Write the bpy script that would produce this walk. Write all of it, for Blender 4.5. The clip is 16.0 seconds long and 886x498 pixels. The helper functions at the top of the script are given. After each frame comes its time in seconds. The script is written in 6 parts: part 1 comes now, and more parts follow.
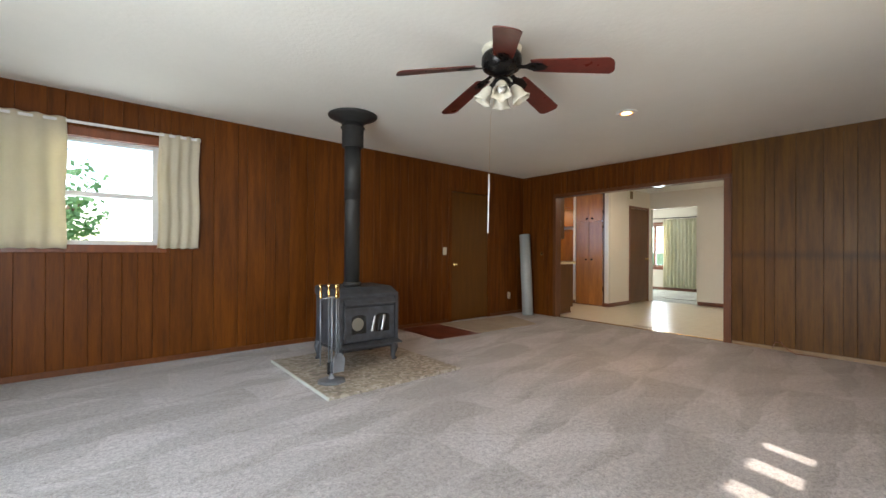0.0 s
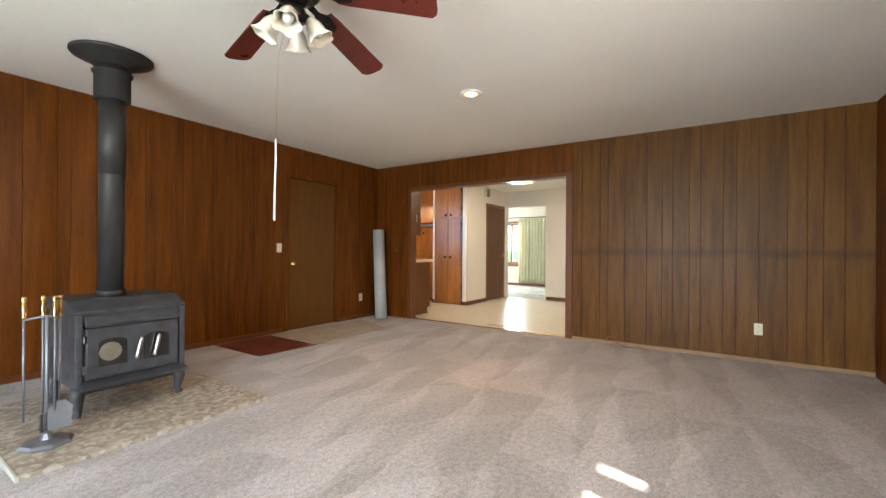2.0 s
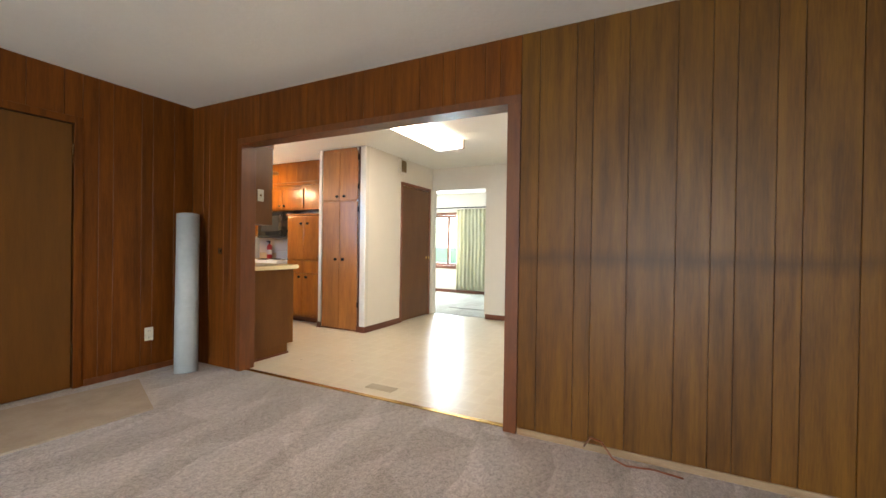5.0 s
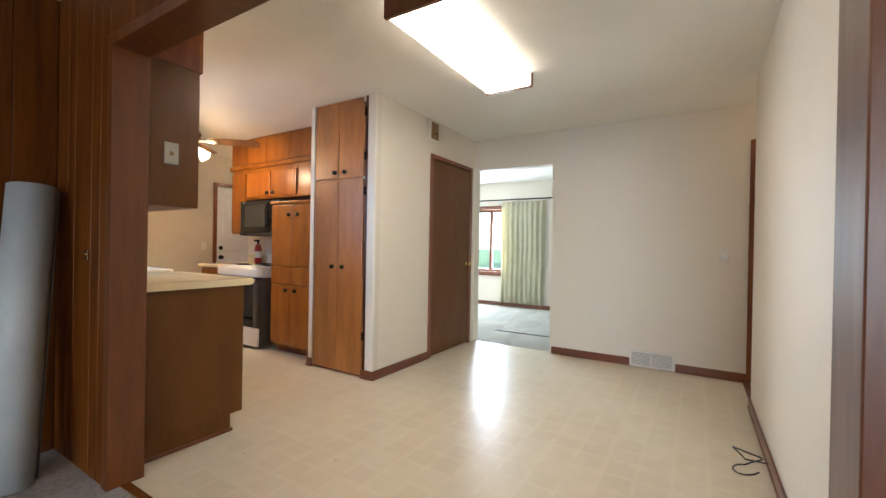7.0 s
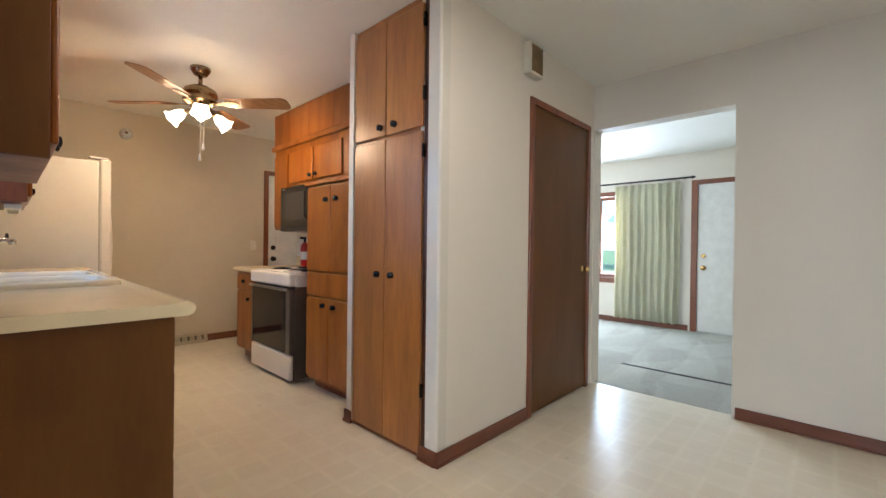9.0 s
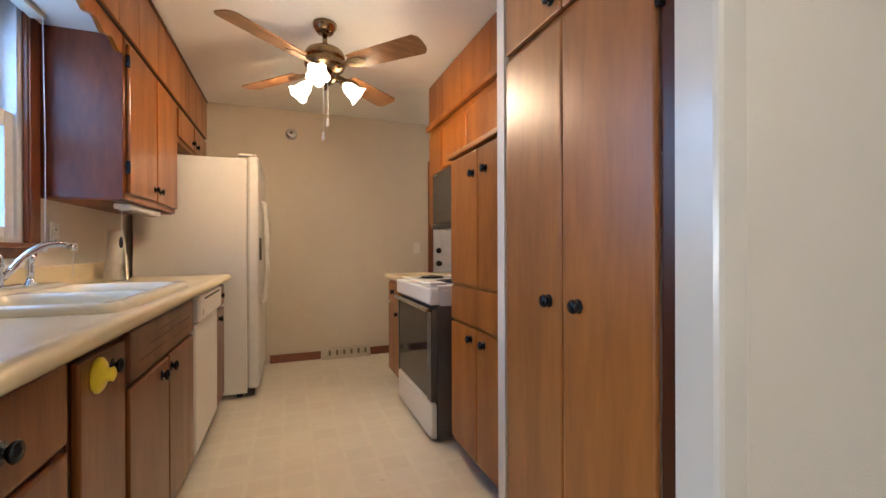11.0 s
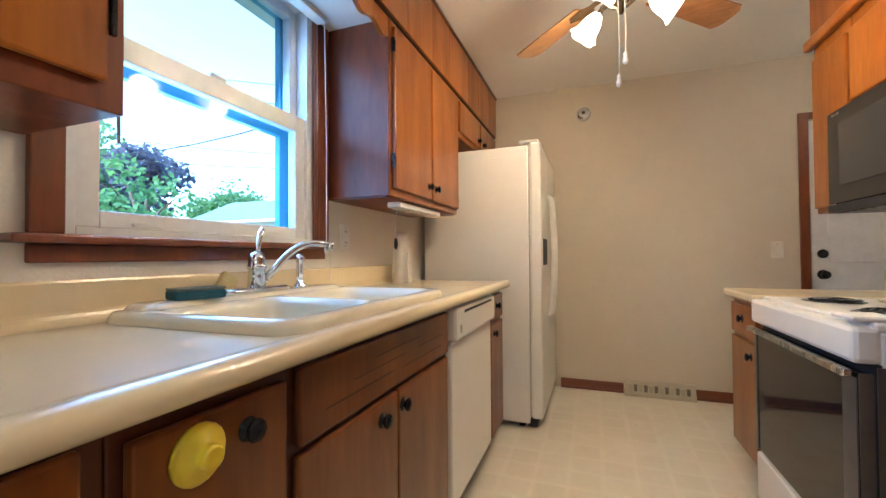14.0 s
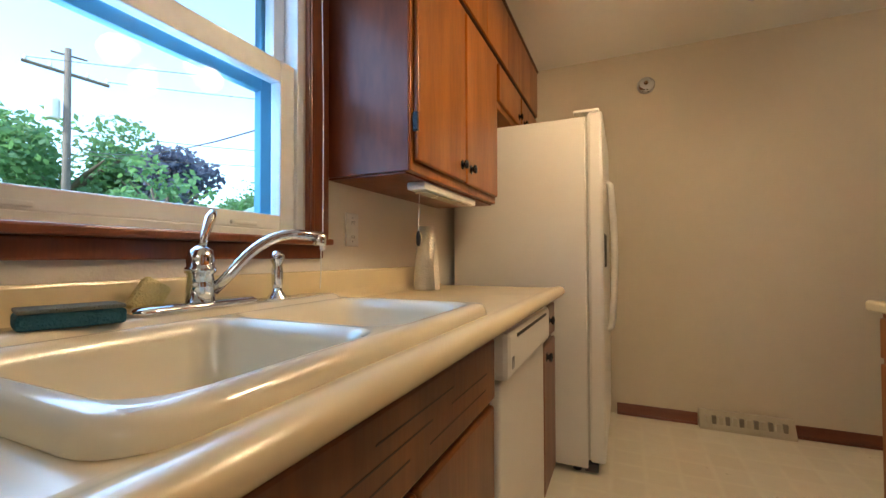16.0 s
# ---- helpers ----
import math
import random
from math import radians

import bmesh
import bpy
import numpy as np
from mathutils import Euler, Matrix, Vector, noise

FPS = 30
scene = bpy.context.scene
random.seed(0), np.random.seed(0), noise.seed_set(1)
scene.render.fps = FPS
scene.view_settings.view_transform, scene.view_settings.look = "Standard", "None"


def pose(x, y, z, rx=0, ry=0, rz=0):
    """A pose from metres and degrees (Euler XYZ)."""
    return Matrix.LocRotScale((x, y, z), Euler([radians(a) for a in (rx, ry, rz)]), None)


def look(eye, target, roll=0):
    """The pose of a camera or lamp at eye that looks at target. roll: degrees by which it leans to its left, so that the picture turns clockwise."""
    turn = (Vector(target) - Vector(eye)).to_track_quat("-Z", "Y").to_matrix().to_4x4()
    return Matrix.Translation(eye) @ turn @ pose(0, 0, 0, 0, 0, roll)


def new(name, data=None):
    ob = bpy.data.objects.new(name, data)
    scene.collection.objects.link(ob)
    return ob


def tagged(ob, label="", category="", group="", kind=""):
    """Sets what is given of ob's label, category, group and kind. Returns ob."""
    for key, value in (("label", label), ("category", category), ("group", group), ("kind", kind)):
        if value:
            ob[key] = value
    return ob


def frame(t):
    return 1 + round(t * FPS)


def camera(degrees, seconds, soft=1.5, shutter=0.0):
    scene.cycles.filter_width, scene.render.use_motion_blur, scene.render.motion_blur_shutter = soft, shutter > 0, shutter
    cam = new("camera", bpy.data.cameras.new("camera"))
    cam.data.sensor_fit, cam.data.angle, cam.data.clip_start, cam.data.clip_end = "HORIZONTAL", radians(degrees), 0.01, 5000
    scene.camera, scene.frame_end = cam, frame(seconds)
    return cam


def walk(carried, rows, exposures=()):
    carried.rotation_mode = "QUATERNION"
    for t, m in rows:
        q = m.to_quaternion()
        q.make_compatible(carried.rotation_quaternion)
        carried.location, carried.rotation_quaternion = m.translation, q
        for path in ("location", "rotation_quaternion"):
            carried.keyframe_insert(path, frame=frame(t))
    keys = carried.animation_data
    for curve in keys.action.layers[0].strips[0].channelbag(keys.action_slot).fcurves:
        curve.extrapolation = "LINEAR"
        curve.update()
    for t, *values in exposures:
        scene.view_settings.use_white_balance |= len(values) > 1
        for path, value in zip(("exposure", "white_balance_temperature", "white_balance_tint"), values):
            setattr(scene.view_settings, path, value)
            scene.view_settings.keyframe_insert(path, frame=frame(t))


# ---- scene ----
cam = camera(94.3, 16.0)
PATH = [  # seconds, x, y, z, pitch, roll, yaw
    (0.0, 0.255, 0.171, 1.104, 0.22, 0.32, -39.44),
    (0.5, 0.360, 0.221, 1.098, 0.19, 0.38, -44.19),
    (1.0, 0.535, 0.255, 1.092, 0.17, 0.40, -48.55),
    (1.5, 0.752, 0.280, 1.097, 0.08, 0.40, -52.58),
    (2.0, 1.019, 0.338, 1.093, 0.04, 0.42, -56.58),
    (2.5, 1.344, 0.398, 1.093, -0.04, 0.46, -60.02),
    (3.0, 1.732, 0.469, 1.097, -0.05, 0.44, -62.51),
    (3.5, 2.149, 0.580, 1.101, -0.05, 0.49, -63.86),
    (4.0, 2.629, 0.713, 1.113, -0.18, 0.51, -64.37),
    (4.2, 2.843, 0.770, 1.116, -0.21, 0.49, -64.25),
    (6.3, 4.863, 1.734, 1.158, -0.51, 1.44, -59.97),
    (6.5, 5.005, 1.838, 1.155, -0.47, 1.36, -59.47),
    (7.0, 5.331, 2.074, 1.128, -0.23, 1.04, -58.33),
    (7.5, 5.643, 2.236, 1.114, -0.24, 1.05, -56.42),
    (8.0, 5.951, 2.413, 1.110, -0.35, 1.05, -53.97),
    (8.2, 6.058, 2.522, 1.108, -0.34, 1.06, -53.13),
    (10.3, 7.087, 3.587, 1.095, -0.24, -0.06, -30.00),
    (10.5, 7.151, 3.675, 1.094, -0.22, -0.07, -27.36),
    (11.0, 7.278, 3.886, 1.087, -0.12, -0.20, -20.49),
    (11.5, 7.388, 4.084, 1.083, -0.01, -0.36, -13.04),
    (12.0, 7.461, 4.237, 1.083, 0.19, -0.40, -5.13),
    (12.5, 7.466, 4.320, 1.083, 0.46, -0.42, 2.92),
    (13.0, 7.434, 4.410, 1.074, 0.72, -0.46, 10.25),
    (13.5, 7.399, 4.520, 1.065, 0.89, -0.42, 16.15),
    (14.0, 7.367, 4.639, 1.060, 1.03, -0.40, 20.22),
    (14.5, 7.317, 4.763, 1.059, 1.09, -0.40, 22.46),
    (15.0, 7.272, 4.862, 1.058, 1.15, -0.36, 23.67),
    (15.5, 7.211, 4.971, 1.056, 1.18, -0.24, 24.09),
    (16.0, 7.154, 5.085, 1.055, 1.14, -0.20, 23.77),
]
walk(cam, [(t, pose(x, y, z, 90 + pitch, -roll, yaw)) for t, x, y, z, pitch, roll, yaw in PATH],
     [(0.0, 0.95, 7250, 14), (1.5, 1.4, 7350, 14), (3.5, 1.9, 7250, 13), (5.0, 1.75, 6900, 12), (6.5, 1.5, 6500, 13), (7.5, 1.2, 6350, 13), (8.2, 1.1, 6250, 13), (10.5, 1.1, 6000, 15),
      (11.2, 1.1, 5950, 14), (12.2, 1.32, 5600, 8), (13.5, 1.42, 5400, 9), (14.5, 1.2, 5800, 9), (16.0, 0.88, 6500, 9)])

# ---- world, sun, lights ----
SKY = 0.40
SUN_DIR = Vector((0.26, 0.97, -1.09)).normalized()
world = bpy.data.worlds.new("sky")
scene.world = world
world.use_nodes = True
_nt = world.node_tree
_sky = _nt.nodes.new("ShaderNodeTexSky")
_sky.sky_type = 'NISHITA'
_sky.sun_disc = False
_sky.sun_elevation = radians(47)
_sky.sun_rotation = math.atan2(-SUN_DIR.x, -SUN_DIR.y)
_nt.links.new(_sky.outputs[0], _nt.nodes["Background"].inputs[0])
_nt.nodes["Background"].inputs[1].default_value = SKY


def lamp(name, kind, m, energy, color, **kw):
    d = bpy.data.lights.new(name, kind)
    d.energy, d.color = energy, color
    if "size" in kw:
        d.shape, d.size, d.size_y = 'RECTANGLE', kw["size"], kw["size_y"]
    if "radius" in kw:
        d.shadow_soft_size = kw["radius"]
    if "spot" in kw:
        d.spot_size, d.spot_blend = radians(kw["spot"]), 0.6
    if "angle" in kw:
        d.angle = radians(kw["angle"])
    o = new(name, d)
    o.matrix_world = m
    return o


lamp("sun", 'SUN', look((0, 0, 30), Vector((0, 0, 30)) + SUN_DIR), 4.5, (1.0, 0.95, 0.88), angle=0.6)
DAY = (0.74, 0.87, 1.0)
WARM = (1.0, 0.62, 0.30)
lamp("patio_daylight", 'AREA', look((-1.42, 0.95, 1.1), (3, 1.2, 0.7)), 98, (0.76, 0.88, 1.0), size=2.3, size_y=1.95)
lamp("family_window_daylight", 'AREA', look((0.3, 5.14, 1.63), (0.3, 0, 1.0)), 5, DAY, size=0.7, size_y=0.9)
# fill added at the unseen high south window
lamp("clerestory_fill", 'AREA', look((2.4, -1.02, 1.82), (2.6, 3, 0.9)), 34, (1.0, 0.96, 0.88), size=0.8, size_y=0.45)
lamp("kitchen_window_daylight", 'AREA', look((6.10, 5.6, 1.6), (8, 5.6, 1.1)), 7.2, (0.34, 0.58, 1.0), size=0.7, size_y=0.85)
lamp("living_window_daylight", 'AREA', look((12.8, 6.2, 1.3), (9, 5.0, 0.6)), 105, DAY, size=2.0, size_y=1.25)
lamp("recessed_bulb", 'SPOT', look((4.053, 2.068, 2.405), (4.053, 2.068, 0)), 52, WARM, radius=0.05, spot=150)
# unseen fill lamps added for the hall and back entry; no fixtures there
lamp("hall_fill", 'POINT', pose(9.4, 0.9, 2.2), 4, (1, 0.75, 0.5), radius=0.08)
lamp("back_entry_fill", 'POINT', pose(9.3, 7.3, 2.2), 2.5, (1, 0.78, 0.55), radius=0.08)


# ---- mesh helpers ----
BASE = {}


def link(name, bm, mat, smooth=False):
    me = bpy.data.meshes.new(name)
    bmesh.ops.recalc_face_normals(bm, faces=bm.faces)
    bm.to_mesh(me)
    bm.free()
    if mat:
        me.materials.append(mat)
    if smooth:
        for p in me.polygons:
            p.use_smooth = True
    return new(name, me)


def thing(name, base, label, category, group="", kind=""):
    """An empty at the thing's base; its parts are given in world metres."""
    e = new(name)
    e.location = base
    e.empty_display_size = 0.05
    BASE[e] = Vector(base)
    return tagged(e, label, category, group, kind)


def part(name, bm, mat, parent, label="", smooth=False):
    b = BASE[parent]
    bmesh.ops.translate(bm, verts=bm.verts, vec=-b)
    o = link(name, bm, mat, smooth)
    o.parent = parent
    BASE[o] = b
    if label:
        tagged(o, label)
    return o


def solid(name, bm, mat, base, label, category, group="", kind="", smooth=False):
    """A thing of one mesh."""
    bmesh.ops.translate(bm, verts=bm.verts, vec=-Vector(base))
    o = link(name, bm, mat, smooth)
    o.location = base
    BASE[o] = Vector(base)
    return tagged(o, label, category, group, kind)


def B(x0, x1, y0, y1, z0, z1, bevel=0.0, bm=None, seg=2):
    """A box by its faces, with bevelled edges."""
    t = bmesh.new()
    bmesh.ops.create_cube(t, size=1)
    bmesh.ops.scale(t, vec=(x1 - x0, y1 - y0, z1 - z0), verts=t.verts)
    bmesh.ops.translate(t, vec=((x0 + x1) / 2, (y0 + y1) / 2, (z0 + z1) / 2), verts=t.verts)
    if bevel > 0:
        bmesh.ops.bevel(t, geom=t.edges[:], offset=min(bevel, 0.45 * min(x1 - x0, y1 - y0, z1 - z0)), segments=seg, profile=0.5, affect='EDGES')
    return merge(bm, t)


def merge(bm, t):
    if bm is None:
        return t
    me = bpy.data.meshes.new("tmp")
    t.to_mesh(me)
    t.free()
    bm.from_mesh(me)
    bpy.data.meshes.remove(me)
    return bm


def lathe(profile, m=None, seg=24, bm=None, cap=True):
    """Radius and height pairs turned about z, then moved by m."""
    t = bmesh.new()
    rings = []
    for r, z in profile:
        rings.append([t.verts.new((r * math.cos(2 * math.pi * i / seg), r * math.sin(2 * math.pi * i / seg), z)) for i in range(seg)])
    for a, b in zip(rings, rings[1:]):
        for i in range(seg):
            t.faces.new((a[i], a[(i + 1) % seg], b[(i + 1) % seg], b[i]))
    if cap:
        t.faces.new(rings[0][::-1])
        t.faces.new(rings[-1])
    if m is not None:
        bmesh.ops.transform(t, matrix=m, verts=t.verts)
    return merge(bm, t)


def tube(points, radius, seg=10, bm=None):
    """A round bar along a line of points; radius may be a list."""
    t = bmesh.new()
    pts = [Vector(p) for p in points]
    rad = radius if isinstance(radius, (list, tuple)) else [radius] * len(pts)
    rings = []
    up = Vector((0, 0, 1))
    for i, p in enumerate(pts):
        d = (pts[min(i + 1, len(pts) - 1)] - pts[max(i - 1, 0)]).normalized()
        s = d.cross(up)
        if s.length < 0.05:
            s = d.cross(Vector((1, 0, 0)))
        s.normalize()
        n = s.cross(d)
        up = n
        rings.append([t.verts.new(p + (s * math.cos(a) + n * math.sin(a)) * rad[i]) for a in [2 * math.pi * k / seg for k in range(seg)]])
    for a, b in zip(rings, rings[1:]):
        for i in range(seg):
            t.faces.new((a[i], a[(i + 1) % seg], b[(i + 1) % seg], b[i]))
    t.faces.new(rings[0][::-1])
    t.faces.new(rings[-1])
    return merge(bm, t)


def extrude(poly, vec, bm=None, bevel=0.0):
    """A flat outline pushed along vec."""
    t = bmesh.new()
    lo = [t.verts.new(p) for p in poly]
    hi = [t.verts.new(Vector(p) + Vector(vec)) for p in poly]
    t.faces.new(lo)
    t.faces.new(hi[::-1])
    for i in range(len(poly)):
        j = (i + 1) % len(poly)
        t.faces.new((lo[i], hi[i], hi[j], lo[j]))
    bmesh.ops.recalc_face_normals(t, faces=t.faces)
    if bevel:
        bmesh.ops.bevel(t, geom=t.edges[:], offset=bevel, segments=2, affect='EDGES')
    return merge(bm, t)


def arc(p0, p1, p2, n=8):
    """A bowed line by three points (quadratic)."""
    a, b, c = Vector(p0), Vector(p1), Vector(p2)
    return [a * (1 - t) ** 2 + b * 2 * t * (1 - t) + c * t * t for t in [i / n for i in range(n + 1)]]


# ---- materials ----
def mat(name, color, rough=0.5, metal=0.0, color2=None, scale=6.0, mix=0.5, bump=0.0, bump_scale=60.0, coat=0.0, stretch=(1, 1, 1), rand=0.0, spec=0.5, detail=4.0, rough_var=0.08, trans=0.0, sheen=0.0, coat_rough=0.18):
    """Two-scale noise colour, fine bump and uneven gloss; stretch gives grain."""
    m = bpy.data.materials.new(name)
    m.use_nodes = True
    nt = m.node_tree
    b = nt.nodes["Principled BSDF"]
    N, L = nt.nodes.new, nt.links.new
    tc = N("ShaderNodeTexCoord")
    mp = N("ShaderNodeMapping")
    mp.inputs["Scale"].default_value = stretch
    oi = N("ShaderNodeObjectInfo")
    sh = N("ShaderNodeVectorMath")
    sh.operation = 'MULTIPLY_ADD'
    cb = N("ShaderNodeCombineXYZ")
    for k in range(3):
        L(oi.outputs["Random"], cb.inputs[k])
    L(cb.outputs[0], sh.inputs[0])
    sh.inputs[1].default_value = (37, 23, 51)
    L(tc.outputs["Object"], sh.inputs[2])
    L(sh.outputs[0], mp.inputs[0])
    n1 = N("ShaderNodeTexNoise")
    n1.inputs["Scale"].default_value = scale
    n1.inputs["Detail"].default_value = detail
    n2 = N("ShaderNodeTexNoise")
    n2.inputs["Scale"].default_value = scale * 7.3
    n2.inputs["Detail"].default_value = 3
    L(mp.outputs[0], n1.inputs[0])
    L(mp.outputs[0], n2.inputs[0])
    add = N("ShaderNodeMath")
    add.operation = 'MULTIPLY_ADD'
    L(n2.outputs[0], add.inputs[0])
    add.inputs[1].default_value = 0.45
    L(n1.outputs[0], add.inputs[2])
    ramp = N("ShaderNodeMapRange")
    ramp.inputs[1].default_value, ramp.inputs[2].default_value = 0.48, 0.98
    L(add.outputs[0], ramp.inputs[0])
    c2 = color2 or tuple(c * 0.85 for c in color)
    mx = N("ShaderNodeMix")
    mx.data_type = 'RGBA'
    mx.inputs[6].default_value = (*color, 1)
    mx.inputs[7].default_value = (*[a + (q - a) * mix * 2 if mix < 0.5 else q for a, q in zip(color, c2)], 1)
    L(ramp.outputs[0], mx.inputs[0])
    out = mx.outputs[2]
    if rand:
        hv = N("ShaderNodeHueSaturation")
        mr = N("ShaderNodeMapRange")
        L(oi.outputs["Random"], mr.inputs[0])
        mr.inputs[3].default_value, mr.inputs[4].default_value = 1 - rand, 1 + rand
        L(mr.outputs[0], hv.inputs["Value"])
        L(out, hv.inputs["Color"])
        out = hv.outputs[0]
    L(out, b.inputs["Base Color"])
    rr = N("ShaderNodeMapRange")
    L(n1.outputs[0], rr.inputs[0])
    rr.inputs[3].default_value, rr.inputs[4].default_value = max(0.02, rough - rough_var), rough + rough_var
    L(rr.outputs[0], b.inputs["Roughness"])
    b.inputs["Metallic"].default_value = metal
    b.inputs["Specular IOR Level"].default_value = spec
    if coat:
        b.inputs["Coat Weight"].default_value = coat
        b.inputs["Coat Roughness"].default_value = coat_rough
    if sheen:
        b.inputs["Sheen Weight"].default_value = sheen
    if trans:
        b.inputs["Transmission Weight"].default_value = trans
    if bump:
        n3 = N("ShaderNodeTexNoise")
        n3.inputs["Scale"].default_value = bump_scale
        n3.inputs["Detail"].default_value = 3
        L(mp.outputs[0], n3.inputs[0])
        bp = N("ShaderNodeBump")
        bp.inputs["Strength"].default_value = bump
        bp.inputs["Distance"].default_value = 0.01
        L(n3.outputs[0], bp.inputs["Height"])
        L(bp.outputs[0], b.inputs["Normal"])
    return m


def glow(name, color, strength):
    m = bpy.data.materials.new(name)
    m.use_nodes = True
    b = m.node_tree.nodes["Principled BSDF"]
    b.inputs["Base Color"].default_value = (0.85, 0.85, 0.82, 1)
    b.inputs["Emission Color"].default_value = (*color, 1)
    b.inputs["Emission Strength"].default_value = strength
    return m


def glass(name, color=(1, 1, 1), rough=0.0):
    m = bpy.data.materials.new(name)
    m.use_nodes = True
    b = m.node_tree.nodes["Principled BSDF"]
    b.inputs["Base Color"].default_value = (*color, 1)
    b.inputs["Roughness"].default_value = rough
    b.inputs["Transmission Weight"].default_value = 1
    b.inputs["IOR"].default_value = 1.45
    return m


def pane_glass(name, tint=(1, 1, 1)):
    """Thin window glass: clear, with a glossy film."""
    m = bpy.data.materials.new(name)
    m.use_nodes = True
    nt = m.node_tree
    tr = nt.nodes.new("ShaderNodeBsdfTransparent")
    tr.inputs[0].default_value = (*tint, 1)
    gl = nt.nodes.new("ShaderNodeBsdfGlossy")
    gl.inputs["Roughness"].default_value = 0.02
    mx = nt.nodes.new("ShaderNodeMixShader")
    lw = nt.nodes.new("ShaderNodeLayerWeight")
    pw = nt.nodes.new("ShaderNodeMath")
    pw.operation = 'POWER'
    pw.inputs[1].default_value = 4.5
    nt.links.new(lw.outputs["Facing"], pw.inputs[0])
    ad = nt.nodes.new("ShaderNodeMath")
    ad.operation = 'MULTIPLY_ADD'
    ad.inputs[1].default_value, ad.inputs[2].default_value = 0.6, 0.02
    nt.links.new(pw.outputs[0], ad.inputs[0])
    nt.links.new(ad.outputs[0], mx.inputs[0])
    nt.links.new(tr.outputs[0], mx.inputs[1])
    nt.links.new(gl.outputs[0], mx.inputs[2])
    nt.links.new(mx.outputs[0], nt.nodes["Material Output"].inputs[0])
    return m


def cloth(name, color, color2, trans=0.35):
    m = mat(name, color, 0.9, color2=color2, scale=5, bump=0.25, bump_scale=900, spec=0.1)
    nt = m.node_tree
    b = nt.nodes["Principled BSDF"]
    tl = nt.nodes.new("ShaderNodeBsdfTranslucent")
    tl.inputs[0].default_value = (0.95, 0.82, 0.50, 1)
    mx = nt.nodes.new("ShaderNodeMixShader")
    mx.inputs[0].default_value = trans
    nt.links.new(b.outputs[0], mx.inputs[1])
    nt.links.new(tl.outputs[0], mx.inputs[2])
    nt.links.new(mx.outputs[0], nt.nodes["Material Output"].inputs[0])
    return m


def carpet_mat(name, c1, c2, c3):
    """Cut pile with fine speckle and wedge-shaped strokes left by a vacuum."""
    m = bpy.data.materials.new(name)
    m.use_nodes = True
    nt = m.node_tree
    N, L = nt.nodes.new, nt.links.new
    b = nt.nodes["Principled BSDF"]
    tc = N("ShaderNodeTexCoord")
    fine = N("ShaderNodeTexNoise")
    fine.inputs["Scale"].default_value = 96
    fine.inputs["Detail"].default_value = 5
    fine.inputs["Roughness"].default_value = 0.75
    L(tc.outputs["Object"], fine.inputs[0])
    wob = N("ShaderNodeTexNoise")
    wob.inputs["Scale"].default_value = 1.7
    wob.inputs["Detail"].default_value = 7
    L(tc.outputs["Object"], wob.inputs[0])
    shift = N("ShaderNodeVectorMath")
    shift.operation = 'MULTIPLY_ADD'
    shift.inputs[1].default_value = (0.34, 0.30, 0)
    L(wob.outputs["Color"], shift.inputs[0])
    L(tc.outputs["Object"], shift.inputs[2])

    def m2(op, a, c=None, e=None):
        n = N("ShaderNodeMath")
        n.operation = op
        for q, v in enumerate((a, c, e)):
            if v is None:
                continue
            if isinstance(v, (int, float)):
                n.inputs[q].default_value = v
            else:
                L(v, n.inputs[q])
        return n.outputs[0]

    def strokes(turn, width, length):
        """Tapering vacuum strokes: 1 on the brushed side of each wedge, 0 beside it."""
        mp = N("ShaderNodeMapping")
        mp.inputs["Rotation"].default_value = (0, 0, radians(turn))
        L(shift.outputs[0], mp.inputs[0])
        sp = N("ShaderNodeSeparateXYZ")
        L(mp.outputs[0], sp.inputs[0])
        v = m2('MULTIPLY', sp.outputs[1], 1 / width)
        rnd = N("ShaderNodeTexWhiteNoise")
        rnd.noise_dimensions = '1D'
        L(m2('FLOOR', v), rnd.inputs["W"])
        u = m2('FRACT', m2('MULTIPLY_ADD', sp.outputs[0], 1 / length, m2('MULTIPLY', rnd.outputs[0], 5.0)))
        edge = m2('SUBTRACT', m2('FRACT', v), u)
        mr_ = N("ShaderNodeMapRange")
        mr_.interpolation_type = 'SMOOTHSTEP'
        mr_.inputs[1].default_value, mr_.inputs[2].default_value = -0.07, 0.07
        L(edge, mr_.inputs[0])
        return mr_.outputs[0]

    pile = m2('MULTIPLY_ADD', strokes(-4, 0.42, 2.1), 0.62, m2('MULTIPLY', strokes(38, 0.60, 1.7), 0.38))
    broad = N("ShaderNodeTexNoise")
    broad.inputs["Scale"].default_value = 0.9
    broad.inputs["Detail"].default_value = 4
    L(tc.outputs["Object"], broad.inputs[0])
    tuft = N("ShaderNodeTexNoise")
    tuft.inputs["Scale"].default_value = 34
    tuft.inputs["Detail"].default_value = 4
    tuft.inputs["Roughness"].default_value = 0.7
    L(tc.outputs["Object"], tuft.inputs[0])
    both = N("ShaderNodeMath")
    both.operation = 'MULTIPLY_ADD'
    both.inputs[1].default_value = 0.6
    L(tuft.outputs[0], both.inputs[0])
    L(fine.outputs[0], both.inputs[2])
    mr = N("ShaderNodeMapRange")
    mr.inputs[1].default_value, mr.inputs[2].default_value = 0.62, 0.98
    L(both.outputs[0], mr.inputs[0])
    a = N("ShaderNodeMix")
    a.data_type = 'RGBA'
    a.inputs[6].default_value, a.inputs[7].default_value = (*c1, 1), (*c2, 1)
    L(mr.outputs[0], a.inputs[0])
    bc = N("ShaderNodeMapRange")
    bc.inputs[1].default_value, bc.inputs[2].default_value = 0.35, 0.60
